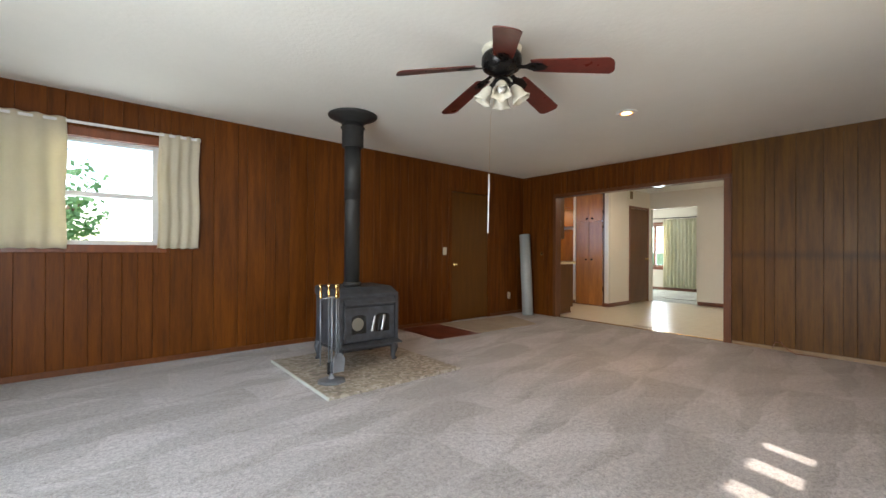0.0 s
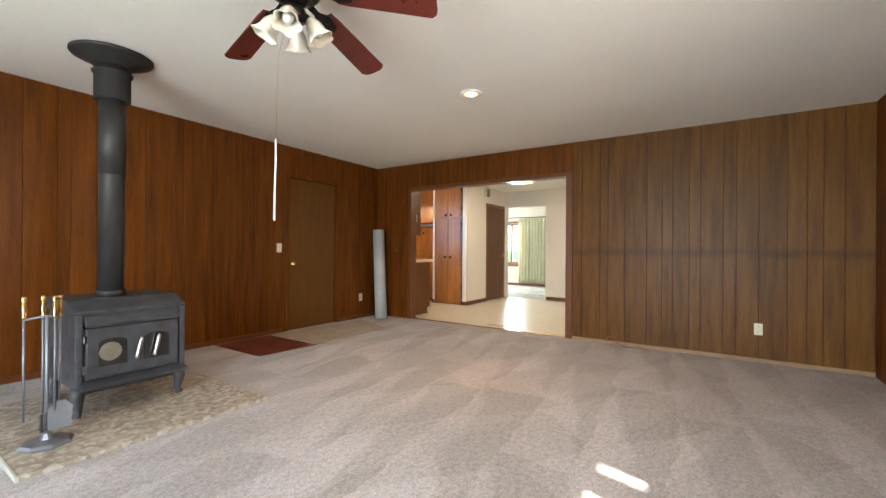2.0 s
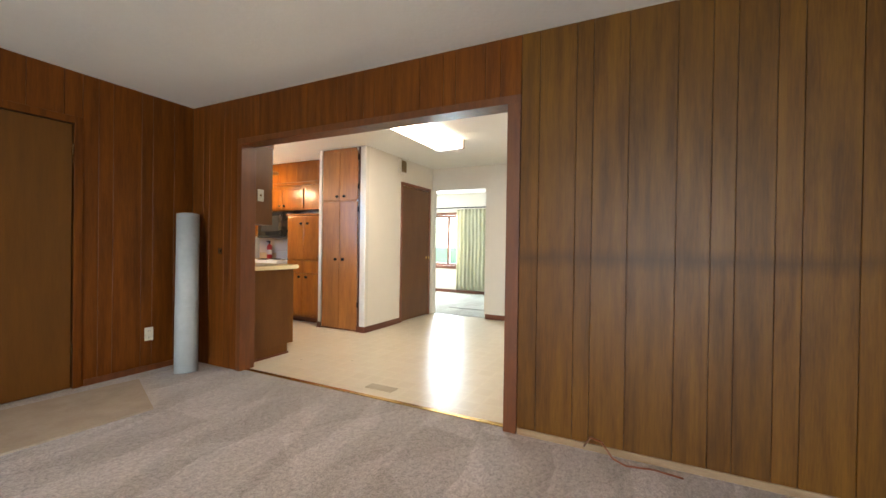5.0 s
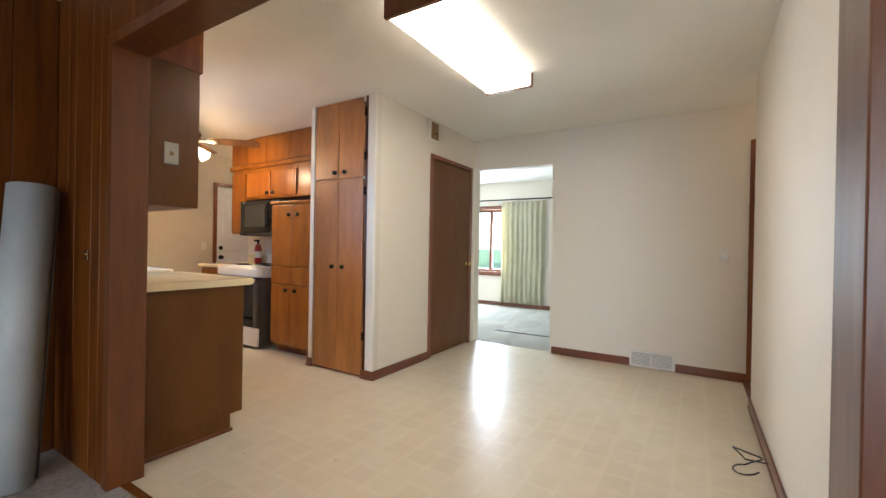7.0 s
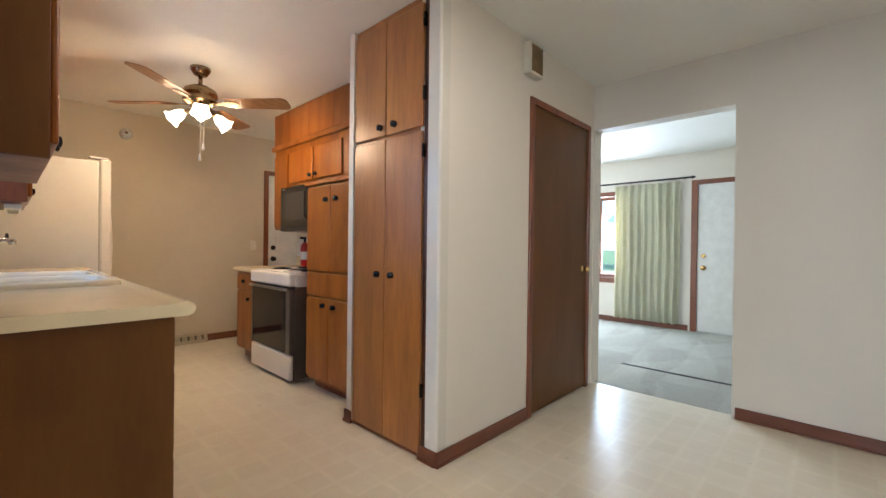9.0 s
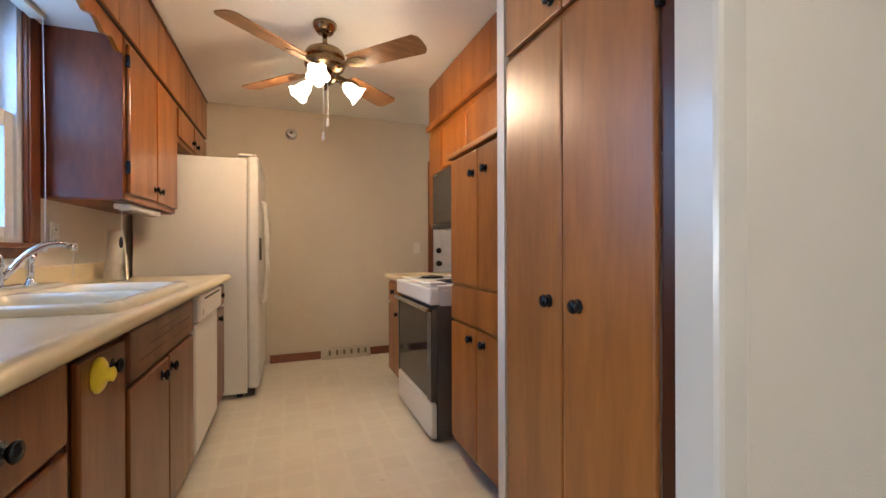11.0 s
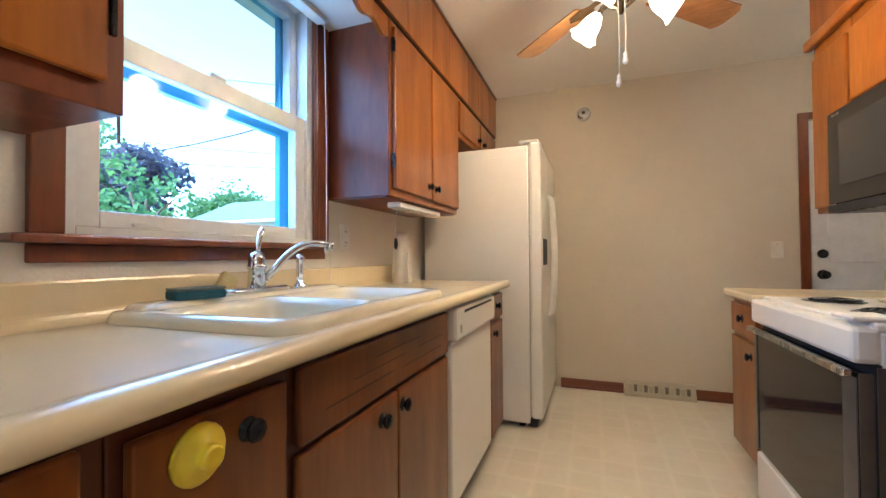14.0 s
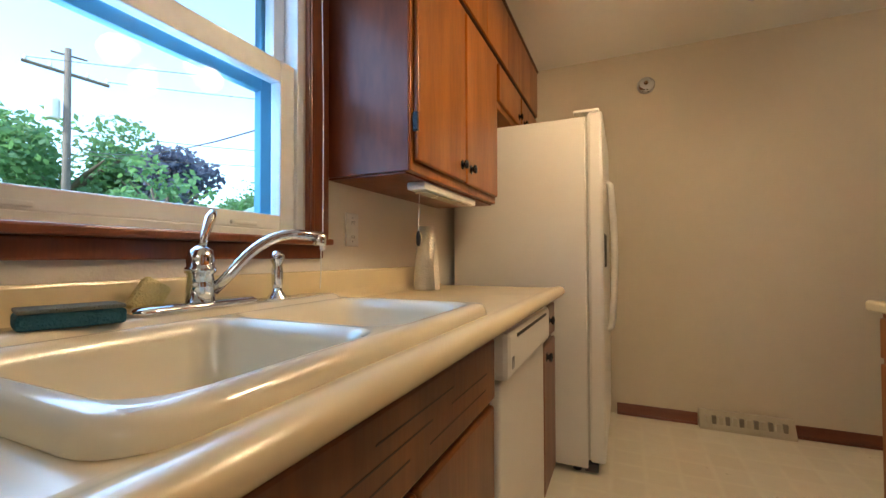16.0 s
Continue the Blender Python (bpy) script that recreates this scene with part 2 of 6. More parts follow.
    bc.inputs[3].default_value, bc.inputs[4].default_value = 0.35, 1.0
    L(broad.outputs[0], bc.inputs[0])
    k = m2('MULTIPLY', pile, bc.outputs[0])
    c4 = N("ShaderNodeMix")
    c4.data_type = 'RGBA'
    c4.inputs[6].default_value, c4.inputs[7].default_value = (0.70, 0.675, 0.64, 1), (*c3, 1)
    L(k, c4.inputs[0])
    d = N("ShaderNodeMix")
    d.data_type = 'RGBA'
    d.blend_type = 'MULTIPLY'
    d.inputs[0].default_value = 1.0
    L(a.outputs[2], d.inputs[6])
    L(c4.outputs[2], d.inputs[7])
    L(d.outputs[2], b.inputs["Base Color"])
    b.inputs["Roughness"].default_value = 0.95
    b.inputs["Specular IOR Level"].default_value = 0.1
    b.inputs["Sheen Weight"].default_value = 0.25
    bp = N("ShaderNodeBump")
    bp.inputs["Strength"].default_value = 0.9
    bp.inputs["Distance"].default_value = 0.012
    L(both.outputs[0], bp.inputs["Height"])
    L(bp.outputs[0], b.inputs["Normal"])
    return m


def vinyl_mat(name):
    """Sheet vinyl printed with pale mottled squares and lighter seams."""
    m = bpy.data.materials.new(name)
    m.use_nodes = True
    nt = m.node_tree
    N, L = nt.nodes.new, nt.links.new
    b = nt.nodes["Principled BSDF"]
    tc = N("ShaderNodeTexCoord")
    br = N("ShaderNodeTexBrick")
    br.offset, br.squash = 0.0, 1.0
    br.inputs["Scale"].default_value = 1.0
    br.inputs["Brick Width"].default_value = 0.154
    br.inputs["Row Height"].default_value = 0.154
    br.inputs["Mortar Size"].default_value = 0.020
    br.inputs["Mortar Smooth"].default_value = 1.0
    br.inputs["Color1"].default_value = (0.63, 0.575, 0.455, 1)
    br.inputs["Color2"].default_value = (0.68, 0.63, 0.515, 1)
    br.inputs["Mortar"].default_value = (0.70, 0.65, 0.52, 1)
    L(tc.outputs["Object"], br.inputs[0])
    n = N("ShaderNodeTexNoise")
    n.inputs["Scale"].default_value = 11
    n.inputs["Detail"].default_value = 5
    n.inputs["Roughness"].default_value = 0.55
    L(tc.outputs["Object"], n.inputs[0])
    mr = N("ShaderNodeMapRange")
    mr.inputs[1].default_value, mr.inputs[2].default_value = 0.25, 0.80
    mr.inputs[4].default_value = 0.62
    L(n.outputs[0], mr.inputs[0])
    mx = N("ShaderNodeMix")
    mx.data_type = 'RGBA'
    mx.inputs[7].default_value = (0.60, 0.53, 0.40, 1)
    L(br.outputs["Color"], mx.inputs[6])
    L(mr.outputs[0], mx.inputs[0])
    L(mx.outputs[2], b.inputs["Base Color"])
    rr = N("ShaderNodeMapRange")
    L(n.outputs[0], rr.inputs[0])
    rr.inputs[3].default_value, rr.inputs[4].default_value = 0.24, 0.36
    L(rr.outputs[0], b.inputs["Roughness"])
    return m


def stone_mosaic(name):
    m = bpy.data.materials.new(name)
    m.use_nodes = True
    nt = m.node_tree
    N, L = nt.nodes.new, nt.links.new
    b = nt.nodes["Principled BSDF"]
    tc = N("ShaderNodeTexCoord")
    vo = N("ShaderNodeTexVoronoi")
    vo.inputs["Scale"].default_value = 34
    L(tc.outputs["Object"], vo.inputs[0])
    sep = N("ShaderNodeSeparateColor")
    L(vo.outputs["Color"], sep.inputs[0])
    rp = N("ShaderNodeValToRGB")
    rp.color_ramp.elements[0].color = (0.20, 0.175, 0.14, 1)
    rp.color_ramp.elements[1].color = (0.45, 0.42, 0.37, 1)
    e = rp.color_ramp.elements.new(0.55)
    e.color = (0.32, 0.28, 0.225, 1)
    L(sep.outputs[0], rp.inputs[0])
    L(rp.outputs[0], b.inputs["Base Color"])
    b.inputs["Roughness"].default_value = 0.55
    bp = N("ShaderNodeBump")
    bp.inputs["Strength"].default_value = 0.35
    bp.inputs["Distance"].default_value = 0.008
    L(vo.outputs["Distance"], bp.inputs["Height"])
    L(bp.outputs[0], b.inputs["Normal"])
    return m


M_PANEL = mat("dark_panel_wood", (0.160, 0.047, 0.0060), 0.40, color2=(0.070, 0.019, 0.003), scale=1.8, stretch=(10, 10, 0.8), bump=0.10, bump_scale=9, spec=0.16, rand=0.10)
# same boards as M_PANEL, with the daylight's olive cast put into the colour
M_PANEL_DAYLIT = mat("daylit_panel_wood", (0.158, 0.066, 0.008), 0.42, color2=(0.072, 0.027, 0.004), scale=1.9, stretch=(10, 10, 0.8), bump=0.12, bump_scale=9, spec=0.20, rand=0.14)


def dark_band(m, z, half, depth):
    """A level, uneven dark band across the boards at height z."""
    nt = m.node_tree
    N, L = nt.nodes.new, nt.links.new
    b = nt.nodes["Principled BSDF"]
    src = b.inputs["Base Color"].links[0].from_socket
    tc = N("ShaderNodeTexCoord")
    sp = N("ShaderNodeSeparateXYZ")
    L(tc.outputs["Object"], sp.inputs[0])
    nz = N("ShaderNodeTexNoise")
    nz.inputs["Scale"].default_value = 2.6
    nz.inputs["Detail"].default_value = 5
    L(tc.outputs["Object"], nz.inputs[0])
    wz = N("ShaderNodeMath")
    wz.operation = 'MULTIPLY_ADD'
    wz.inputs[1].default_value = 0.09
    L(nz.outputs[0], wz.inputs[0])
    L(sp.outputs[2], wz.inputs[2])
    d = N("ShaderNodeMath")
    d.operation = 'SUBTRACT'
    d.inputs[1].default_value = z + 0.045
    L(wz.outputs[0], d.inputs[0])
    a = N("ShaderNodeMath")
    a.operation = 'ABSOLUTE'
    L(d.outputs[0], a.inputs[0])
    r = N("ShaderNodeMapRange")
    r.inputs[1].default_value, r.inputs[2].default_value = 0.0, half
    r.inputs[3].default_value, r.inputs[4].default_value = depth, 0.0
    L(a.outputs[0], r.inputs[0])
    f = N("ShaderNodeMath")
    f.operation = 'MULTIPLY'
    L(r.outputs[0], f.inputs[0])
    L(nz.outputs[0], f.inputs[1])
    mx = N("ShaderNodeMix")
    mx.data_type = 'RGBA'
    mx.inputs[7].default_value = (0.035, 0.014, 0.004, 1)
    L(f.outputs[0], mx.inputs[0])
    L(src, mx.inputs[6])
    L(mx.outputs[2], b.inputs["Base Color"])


dark_band(M_PANEL_DAYLIT, 1.075, 0.07, 1.0)
M_PANEL_CORE = mat("panel_groove_wood", (0.055, 0.019, 0.006), 0.6, scale=3, stretch=(9, 9, 1))
M_TRIM = mat("red_brown_trim_wood", (0.21, 0.055, 0.014), 0.35, color2=(0.12, 0.029, 0.008), scale=3, stretch=(9, 9, 1.2), coat=0.3, rand=0.1)
M_TRIM_DARK = mat("dark_trim_wood", (0.145, 0.042, 0.008), 0.38, color2=(0.085, 0.023, 0.005), scale=3, stretch=(9, 9, 1.2), coat=0.15)
M_FAMDOOR = mat("dark_olive_brown_door", (0.120, 0.045, 0.006), 0.42, color2=(0.085, 0.033, 0.005), scale=2.0, stretch=(9, 9, 0.8), spec=0.3)
M_BASEWOOD = mat("baseboard_wood", (0.17, 0.045, 0.018), 0.35, color2=(0.10, 0.026, 0.01), scale=3, stretch=(1.2, 1.2, 9), coat=0.3)
M_CAB = mat("honey_cabinet_wood", (0.36, 0.115, 0.011), 0.34, color2=(0.19, 0.050, 0.005), scale=1.6, stretch=(5, 5, 0.8), coat=0.35, coat_rough=0.22, spec=0.3, rand=0.12, bump=0.05, bump_scale=14)
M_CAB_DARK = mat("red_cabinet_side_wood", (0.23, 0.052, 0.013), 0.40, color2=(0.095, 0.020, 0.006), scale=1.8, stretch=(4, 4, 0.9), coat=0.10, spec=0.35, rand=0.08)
# base cabinet fronts and frames: the dimmer light below is darkened into these browns
M_CAB_SHADED = mat("shaded_brown_cabinet_wood", (0.215, 0.066, 0.009), 0.34, color2=(0.105, 0.027, 0.004), scale=1.7, stretch=(5, 5, 0.8), coat=0.3, coat_rough=0.22, spec=0.3, rand=0.12, bump=0.05, bump_scale=14)
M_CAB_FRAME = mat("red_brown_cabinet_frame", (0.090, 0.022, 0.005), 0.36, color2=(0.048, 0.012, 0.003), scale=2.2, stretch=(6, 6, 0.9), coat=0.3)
# base colour lightened for window light reflected on these glossy doors
M_PANTRY = mat("sheen_lightened_pantry_wood", (0.44, 0.165, 0.030), 0.34, color2=(0.22, 0.067, 0.010), scale=1.3, stretch=(5, 5, 0.7), coat=0.8, coat_rough=0.36, rand=0.10, bump=0.05, bump_scale=12)
M_DOOR = mat("brown_flush_door", (0.135, 0.050, 0.008), 0.42, color2=(0.095, 0.033, 0.005), scale=1.6, stretch=(4, 4, 0.9), coat=0.06, spec=0.3)
M_BLADE_RED = mat("mahogany_blade", (0.16, 0.022, 0.014), 0.3, color2=(0.08, 0.012, 0.009), scale=3, stretch=(2, 2, 9), coat=0.3)
M_BLADE_OAK = mat("oak_blade", (0.36, 0.17, 0.06), 0.32, color2=(0.19, 0.08, 0.025), scale=4, stretch=(2, 9, 9), coat=0.3)
M_WHITE = mat("cream_wall_paint", (0.72, 0.67, 0.585), 0.55, color2=(0.69, 0.64, 0.555), scale=1.5, bump=0.12, bump_scale=140)
M_GLOSSWALL = mat("semi_gloss_corner_paint", (0.72, 0.68, 0.60), 0.25, color2=(0.69, 0.65, 0.57), scale=2, coat=0.3)
M_CEIL = mat("textured_ceiling_paint", (0.86, 0.85, 0.79), 0.75, color2=(0.83, 0.82, 0.76), scale=2, bump=0.22, bump_scale=32)
M_CARPET = carpet_mat("grey_carpet", (0.265, 0.257, 0.268), (0.67, 0.648, 0.66), (1.0, 0.985, 0.97))
M_CARPET_LIV = carpet_mat("green_grey_carpet", (0.34, 0.35, 0.30), (0.46, 0.46, 0.41), (0.95, 0.96, 0.92))
M_MAT = mat("beige_mat", (0.42, 0.36, 0.29), 0.95, color2=(0.34, 0.29, 0.23), scale=8, bump=0.6, bump_scale=300, spec=0.1)
M_REDTILE = mat("red_brown_vinyl", (0.16, 0.035, 0.018), 0.45, color2=(0.10, 0.022, 0.012), scale=5, bump=0.1)
M_VINYL = vinyl_mat("cream_sheet_vinyl")
M_HEARTH = stone_mosaic("pebble_hearth_stone")
M_EDGE = mat("pale_edge_strip", (0.50, 0.52, 0.48), 0.4)
M_IRON = mat("stove_iron", (0.070, 0.080, 0.096), 0.46, metal=0.25, color2=(0.035, 0.037, 0.042), scale=14, bump=0.15, bump_scale=220)
M_PIPE = mat("black_stove_pipe", (0.035, 0.036, 0.036), 0.52, metal=0.2, color2=(0.022, 0.022, 0.022), scale=7, stretch=(1, 1, 0.5))
M_TOOL = mat("grey_tool_steel", (0.22, 0.24, 0.27), 0.42, metal=0.6, scale=20)
M_DARKGLASS = mat("dark_glass", (0.012, 0.013, 0.014), 0.06, rough_var=0.03, spec=0.6)
M_BRASS = mat("brass", (0.75, 0.50, 0.20), 0.22, metal=1.0, scale=20)
M_BRONZE = mat("antique_brass", (0.36, 0.24, 0.12), 0.25, metal=1.0, color2=(0.22, 0.15, 0.08), scale=24)
M_TANWALL = mat("tan_wall_paint", (0.57, 0.495, 0.370), 0.6, color2=(0.53, 0.46, 0.34), scale=1.5, bump=0.12, bump_scale=140)
M_BLACK = mat("black_metal", (0.015, 0.014, 0.014), 0.28, metal=0.6, scale=20)
M_KNOB = mat("dark_knob_metal", (0.030, 0.034, 0.042), 0.25, metal=0.85, scale=30)
M_CHROME = mat("chrome", (0.78, 0.79, 0.80), 0.07, metal=1.0, rough_var=0.03, scale=20)
M_STEEL = mat("brushed_steel", (0.5, 0.5, 0.5), 0.28, metal=1.0, scale=10, stretch=(1, 20, 1))
M_BRONZESTEEL = mat("grey_brown_enamel", (0.13, 0.115, 0.095), 0.35, metal=0.3, color2=(0.10, 0.085, 0.07), scale=8)
M_APPL = mat("white_appliance_enamel", (0.74, 0.71, 0.64), 0.30, color2=(0.71, 0.68, 0.61), scale=3, rough_var=0.01)
M_LAM = mat("cream_laminate", (0.70, 0.585, 0.36), 0.20, color2=(0.68, 0.565, 0.35), scale=4, coat=0.2)
M_SINK = mat("cream_sink_enamel", (0.74, 0.655, 0.47), 0.15, color2=(0.71, 0.63, 0.46), scale=5, coat=0.5)
M_VINYLWIN = mat("white_window_vinyl", (0.78, 0.79, 0.78), 0.35, scale=5)
M_PLATE = mat("ivory_plastic", (0.72, 0.68, 0.56), 0.35, scale=20)
M_PLATE_D = mat("yellowed_plastic", (0.44, 0.42, 0.35), 0.4, scale=20)
M_PLATE_W = mat("white_plastic", (0.80, 0.80, 0.77), 0.35, scale=20)
M_GROOVE = mat("routed_groove_wood", (0.035, 0.012, 0.005), 0.6)
M_SLOT = mat("dark_slot", (0.02, 0.02, 0.02), 0.6)
M_YELLOW = mat("yellow_plastic", (0.80, 0.62, 0.02), 0.35, scale=12)
M_RED = mat("red_enamel", (0.48, 0.02, 0.02), 0.3, scale=12)
M_RUBBER = mat("black_rubber", (0.015, 0.015, 0.015), 0.5, scale=30)
M_SPONGE = mat("blue_green_sponge", (0.02, 0.10, 0.13), 0.95, scale=40, bump=0.8, bump_scale=260)
M_SCRUB = mat("grey_scrub_pad", (0.20, 0.20, 0.15), 0.95, scale=60, bump=0.8, bump_scale=400)
M_YSPONGE = mat("pale_yellow_sponge", (0.66, 0.55, 0.25), 0.95, scale=30, bump=0.8, bump_scale=220)
M_ROLL = mat("grey_vinyl_roll", (0.42, 0.45, 0.45), 0.5, color2=(0.34, 0.37, 0.37), scale=4)
M_ROLL_DARK = mat("dark_grey_sheet_backing", (0.20, 0.20, 0.20), 0.6, scale=6)
M_PAPER = mat("paper_towel", (0.80, 0.76, 0.68), 0.9, scale=20, bump=0.4, bump_scale=120, spec=0.1)
M_CURTAIN = cloth("cream_curtain", (0.70, 0.66, 0.55), (0.62, 0.58, 0.47), 0.32)
M_CURTAIN2 = cloth("pale_green_drape", (0.60, 0.60, 0.46), (0.50, 0.50, 0.38), 0.25)
M_PANE = pane_glass("window_glass")
M_PANE_TINT = pane_glass("blue_tinted_glass", (0.90, 0.98, 1.0))
M_FROST = mat("frosted_glass", (0.78, 0.74, 0.62), 0.25, color2=(0.60, 0.56, 0.46), scale=14, coat=0.3)
M_LIT = glow("lit_frosted_glass", (1.0, 0.84, 0.58), 5)
M_TUBE = glow("lit_diffuser", (1.0, 0.89, 0.74), 5.8)
M_TUBE_SIDE = glow("lit_lens_side", (1.0, 0.91, 0.78), 1.4)
M_BULB = glow("lit_reflector_bulb", (1.0, 0.62, 0.28), 7)
M_BULB_HALO = glow("amber_bulb_halo", (1.0, 0.30, 0.03), 0.55)
M_STEELWHITE = mat("white_painted_steel", (0.76, 0.75, 0.71), 0.35, scale=10)
def leaf_mat(name, c, c2, glowc):
    """Leaves that let sunlight through."""
    m = mat(name, c, 0.6, color2=c2, scale=1.5, rand=0.15)
    nt = m.node_tree
    tl = nt.nodes.new("ShaderNodeBsdfTranslucent")
    tl.inputs[0].default_value = (*glowc, 1)
    mx = nt.nodes.new("ShaderNodeMixShader")
    mx.inputs[0].default_value = 0.45
    nt.links.new(nt.nodes["Principled BSDF"].outputs[0], mx.inputs[1])
    nt.links.new(tl.outputs[0], mx.inputs[2])
    nt.links.new(mx.outputs[0], nt.nodes["Material Output"].inputs[0])
    return m


M_BLUE = mat("blue_exterior_trim", (0.13, 0.40, 0.56), 0.4, scale=5)
M_LEAF = leaf_mat("green_foliage", (0.12, 0.26, 0.12), (0.07, 0.17, 0.09), (0.18, 0.36, 0.13))
M_LEAF2 = leaf_mat("purple_foliage", (0.11, 0.13, 0.20), (0.07, 0.09, 0.16), (0.13, 0.14, 0.20))
M_BARK = mat("bark", (0.13, 0.10, 0.075), 0.9, scale=5, bump=0.6, bump_scale=20)
M_GRASS = mat("lawn", (0.10, 0.15, 0.045), 0.9, color2=(0.06, 0.10, 0.03), scale=1.2, bump=0.5, bump_scale=30)
M_ROOF = mat("teal_shingle_roof", (0.16, 0.27, 0.26), 0.85, color2=(0.11, 0.20, 0.20), scale=3, bump=0.4, bump_scale=20)
M_SIDING = mat("white_siding", (0.74, 0.75, 0.76), 0.6, scale=3)
M_POLE = mat("weathered_pole", (0.17, 0.14, 0.12), 0.9, color2=(0.11, 0.09, 0.08), scale=3, stretch=(8, 8, 1))

# ---- structure ----
C = 2.42
XE, YN, YS, XW = 6.125, 5.02, -0.85, -1.5
XK, XD, YD, YP, YB = 6.25, 9.765, 1.72, 4.375, 8.114
XR, XL = 8.69, 12.85


def wall(name, x0, x1, y0, y1, z0, z1, mat_, label, holes=()):
    """A wall box along its longer side, cut by holes (a0, a1, z0, z1) along it."""
    along_x = (x1 - x0) > (y1 - y0)
    a0, a1 = (x0, x1) if along_x else (y0, y1)
    cuts = sorted({a0, a1, *[h[0] for h in holes], *[h[1] for h in holes]})
    bm = None
    for p, q in zip(cuts, cuts[1:]):
        spans = [(z0, z1)]
        for h in holes:
            if h[0] < (p + q) / 2 < h[1]:
                spans = [s for s in ((z0, h[2]), (h[3], z1)) if s[1] - s[0] > 0.001]
        for s in spans:
            bm = B(p, q, y0, y1, *s, bm=bm) if along_x else B(x0, x1, p, q, *s, bm=bm)
    bmesh.ops.remove_doubles(bm, verts=bm.verts, dist=0.0005)
    o = link(name, bm, mat_)
    BASE[o] = Vector((0, 0, 0))
    return tagged(o, label, "wall", kind="structure")


def flat(name, x0, x1, y0, y1, z0, z1, mat_, label, category):
    o = link(name, B(x0, x1, y0, y1, z0, z1), mat_)
    BASE[o] = Vector((0, 0, 0))
    return tagged(o, label, category, kind="structure")


HOLE_WIN = (-0.60, 0.66, 1.13, 2.12)
HOLE_DOOR = (4.41, 5.215, 0.0, 2.03)
HOLE_OPEN = (1.795, 4.365, 0.0, 2.06)
HOLE_KWIN = (5.205, 6.072, 1.115, 2.12)
wall_north = wall("wall_north", XW, XE + 0.008, YN + 0.008, YN + 0.15, 0, C + 0.09, M_PANEL_CORE, "dark grooved wood panelling on the family room wall", [HOLE_WIN, HOLE_DOOR])
wall_east = wall("wall_east", XE + 0.008, XK, YS - 0.15, YN + 0.15, 0, C, M_PANEL_CORE, "dark grooved wood panelling around a wide opening", [HOLE_OPEN])
wall_south = wall("wall_south", XW, XE + 0.008, YS - 0.15, YS - 0.008, 0, C, M_PANEL_CORE, "dark grooved wood panelling with a high window", [(1.96, 2.82, 1.56, 2.06)])
wall_west = wall("wall_west", XW - 0.15, XW, YS - 0.15, YN + 0.15, 0, C + 0.09, M_PANEL, "dark wood panelling around the patio doors", [(-0.5, 2.4, 0.0, 2.05)])
wall_window = wall("wall_kitchen_window", XK - 0.13, XK, YN + 0.15, YB, 0, C, M_WHITE, "cream painted kitchen wall with a window", [HOLE_KWIN])
flat("wall_opening_lining", XK, XK + 0.012, YD, 1.83, 0, C, M_WHITE, "cream painted plaster beside the wide opening", "wall")
flat("wall_cabinet_lining", XK, XK + 0.0016, 4.44, YN + 0.152, 0, C, M_WHITE, "cream painted plaster beside the kitchen window", "wall")
wall_back = wall("wall_back", XK - 0.13, 10.0, YB, YB + 0.14, 0, C, M_TANWALL, "plain tan painted end wall of the kitchen", [(8.74, 9.55, 0.0, 1.975)])
wall_range = wall("wall_range", XR, XR + 0.12, YP + 0.165, 7.25, 0, C, M_WHITE, "cream painted wall behind the range")
wall_pantry = wall("wall_pantry", 8.03, XD, YP, YP + 0.165, 0, C, M_WHITE, "cream painted wall beside the pantry cupboard", [(8.828, 9.648, 0.0, 2.03)])
_cr = [(8.030, YP), (7.974, YP), (7.966, YP + 0.004), (7.962, YP + 0.012), (7.962, YP + 0.086), (7.985, YP + 0.086), (7.985, YP + 0.165), (8.030, YP + 0.165)]
_o = link("wall_pantry_corner", extrude([(x, y, 0) for x, y in _cr], (0, 0, C)), M_GLOSSWALL)
tagged(_o, "cream painted wall end with a glossy sheen", "wall", kind="structure")
wall_stub = wall("wall_stub", 7.962, XR, 5.121, 5.169, 0, C, M_WHITE, "narrow white painted partition edge between cupboards")
wall_dining = wall("wall_dining_south", XK, 9.06, YD - 0.14, YD, 0, C, M_WHITE, "plain cream painted dining wall")
wall_dining_e = wall("wall_dining_east", XD, XD + 0.13, -0.2, 8.0, 0, C, M_WHITE, "cream painted dining wall with a doorway", [(3.42, 4.365, 0.0, 2.06), (0.86, 1.62, 0.0, 2.05)])
wall("wall_hall_south", 7.4, XD, -0.34, -0.2, 0, C, M_WHITE, "cream painted hall end wall")
wall("wall_hall_west", 7.4, 7.54, -0.2, YD - 0.14, 0, C, M_WHITE, "cream painted hall side wall")
wall("wall_living_east", XL, XL + 0.15, 1.0, 9.0, 0, C, M_WHITE, "pale painted living room wall with a wide window", [(5.27, 7.2, 0.66, 1.90), (3.45, 4.26, 0.0, 1.98)])
wall("wall_living_south", XD + 0.13, XL, 0.86, 1.0, 0, C, M_WHITE, "pale painted living room side wall")
wall("wall_living_north", XD + 0.13, XL, 8.0, 8.14, 0, C, M_WHITE, "pale painted living room side wall")

flat("floor_family", XW - 0.15, 6.19, YS - 0.15, YN + 0.15, -0.12, 0.0, M_CARPET, "worn grey carpet with brushed vacuum streaks", "carpet")
flat("floor_kitchen", 6.19, XD + 0.06, -0.34, YB + 0.14, -0.12, -0.002, M_VINYL, "glossy cream sheet vinyl with a faint square pattern", "floor")
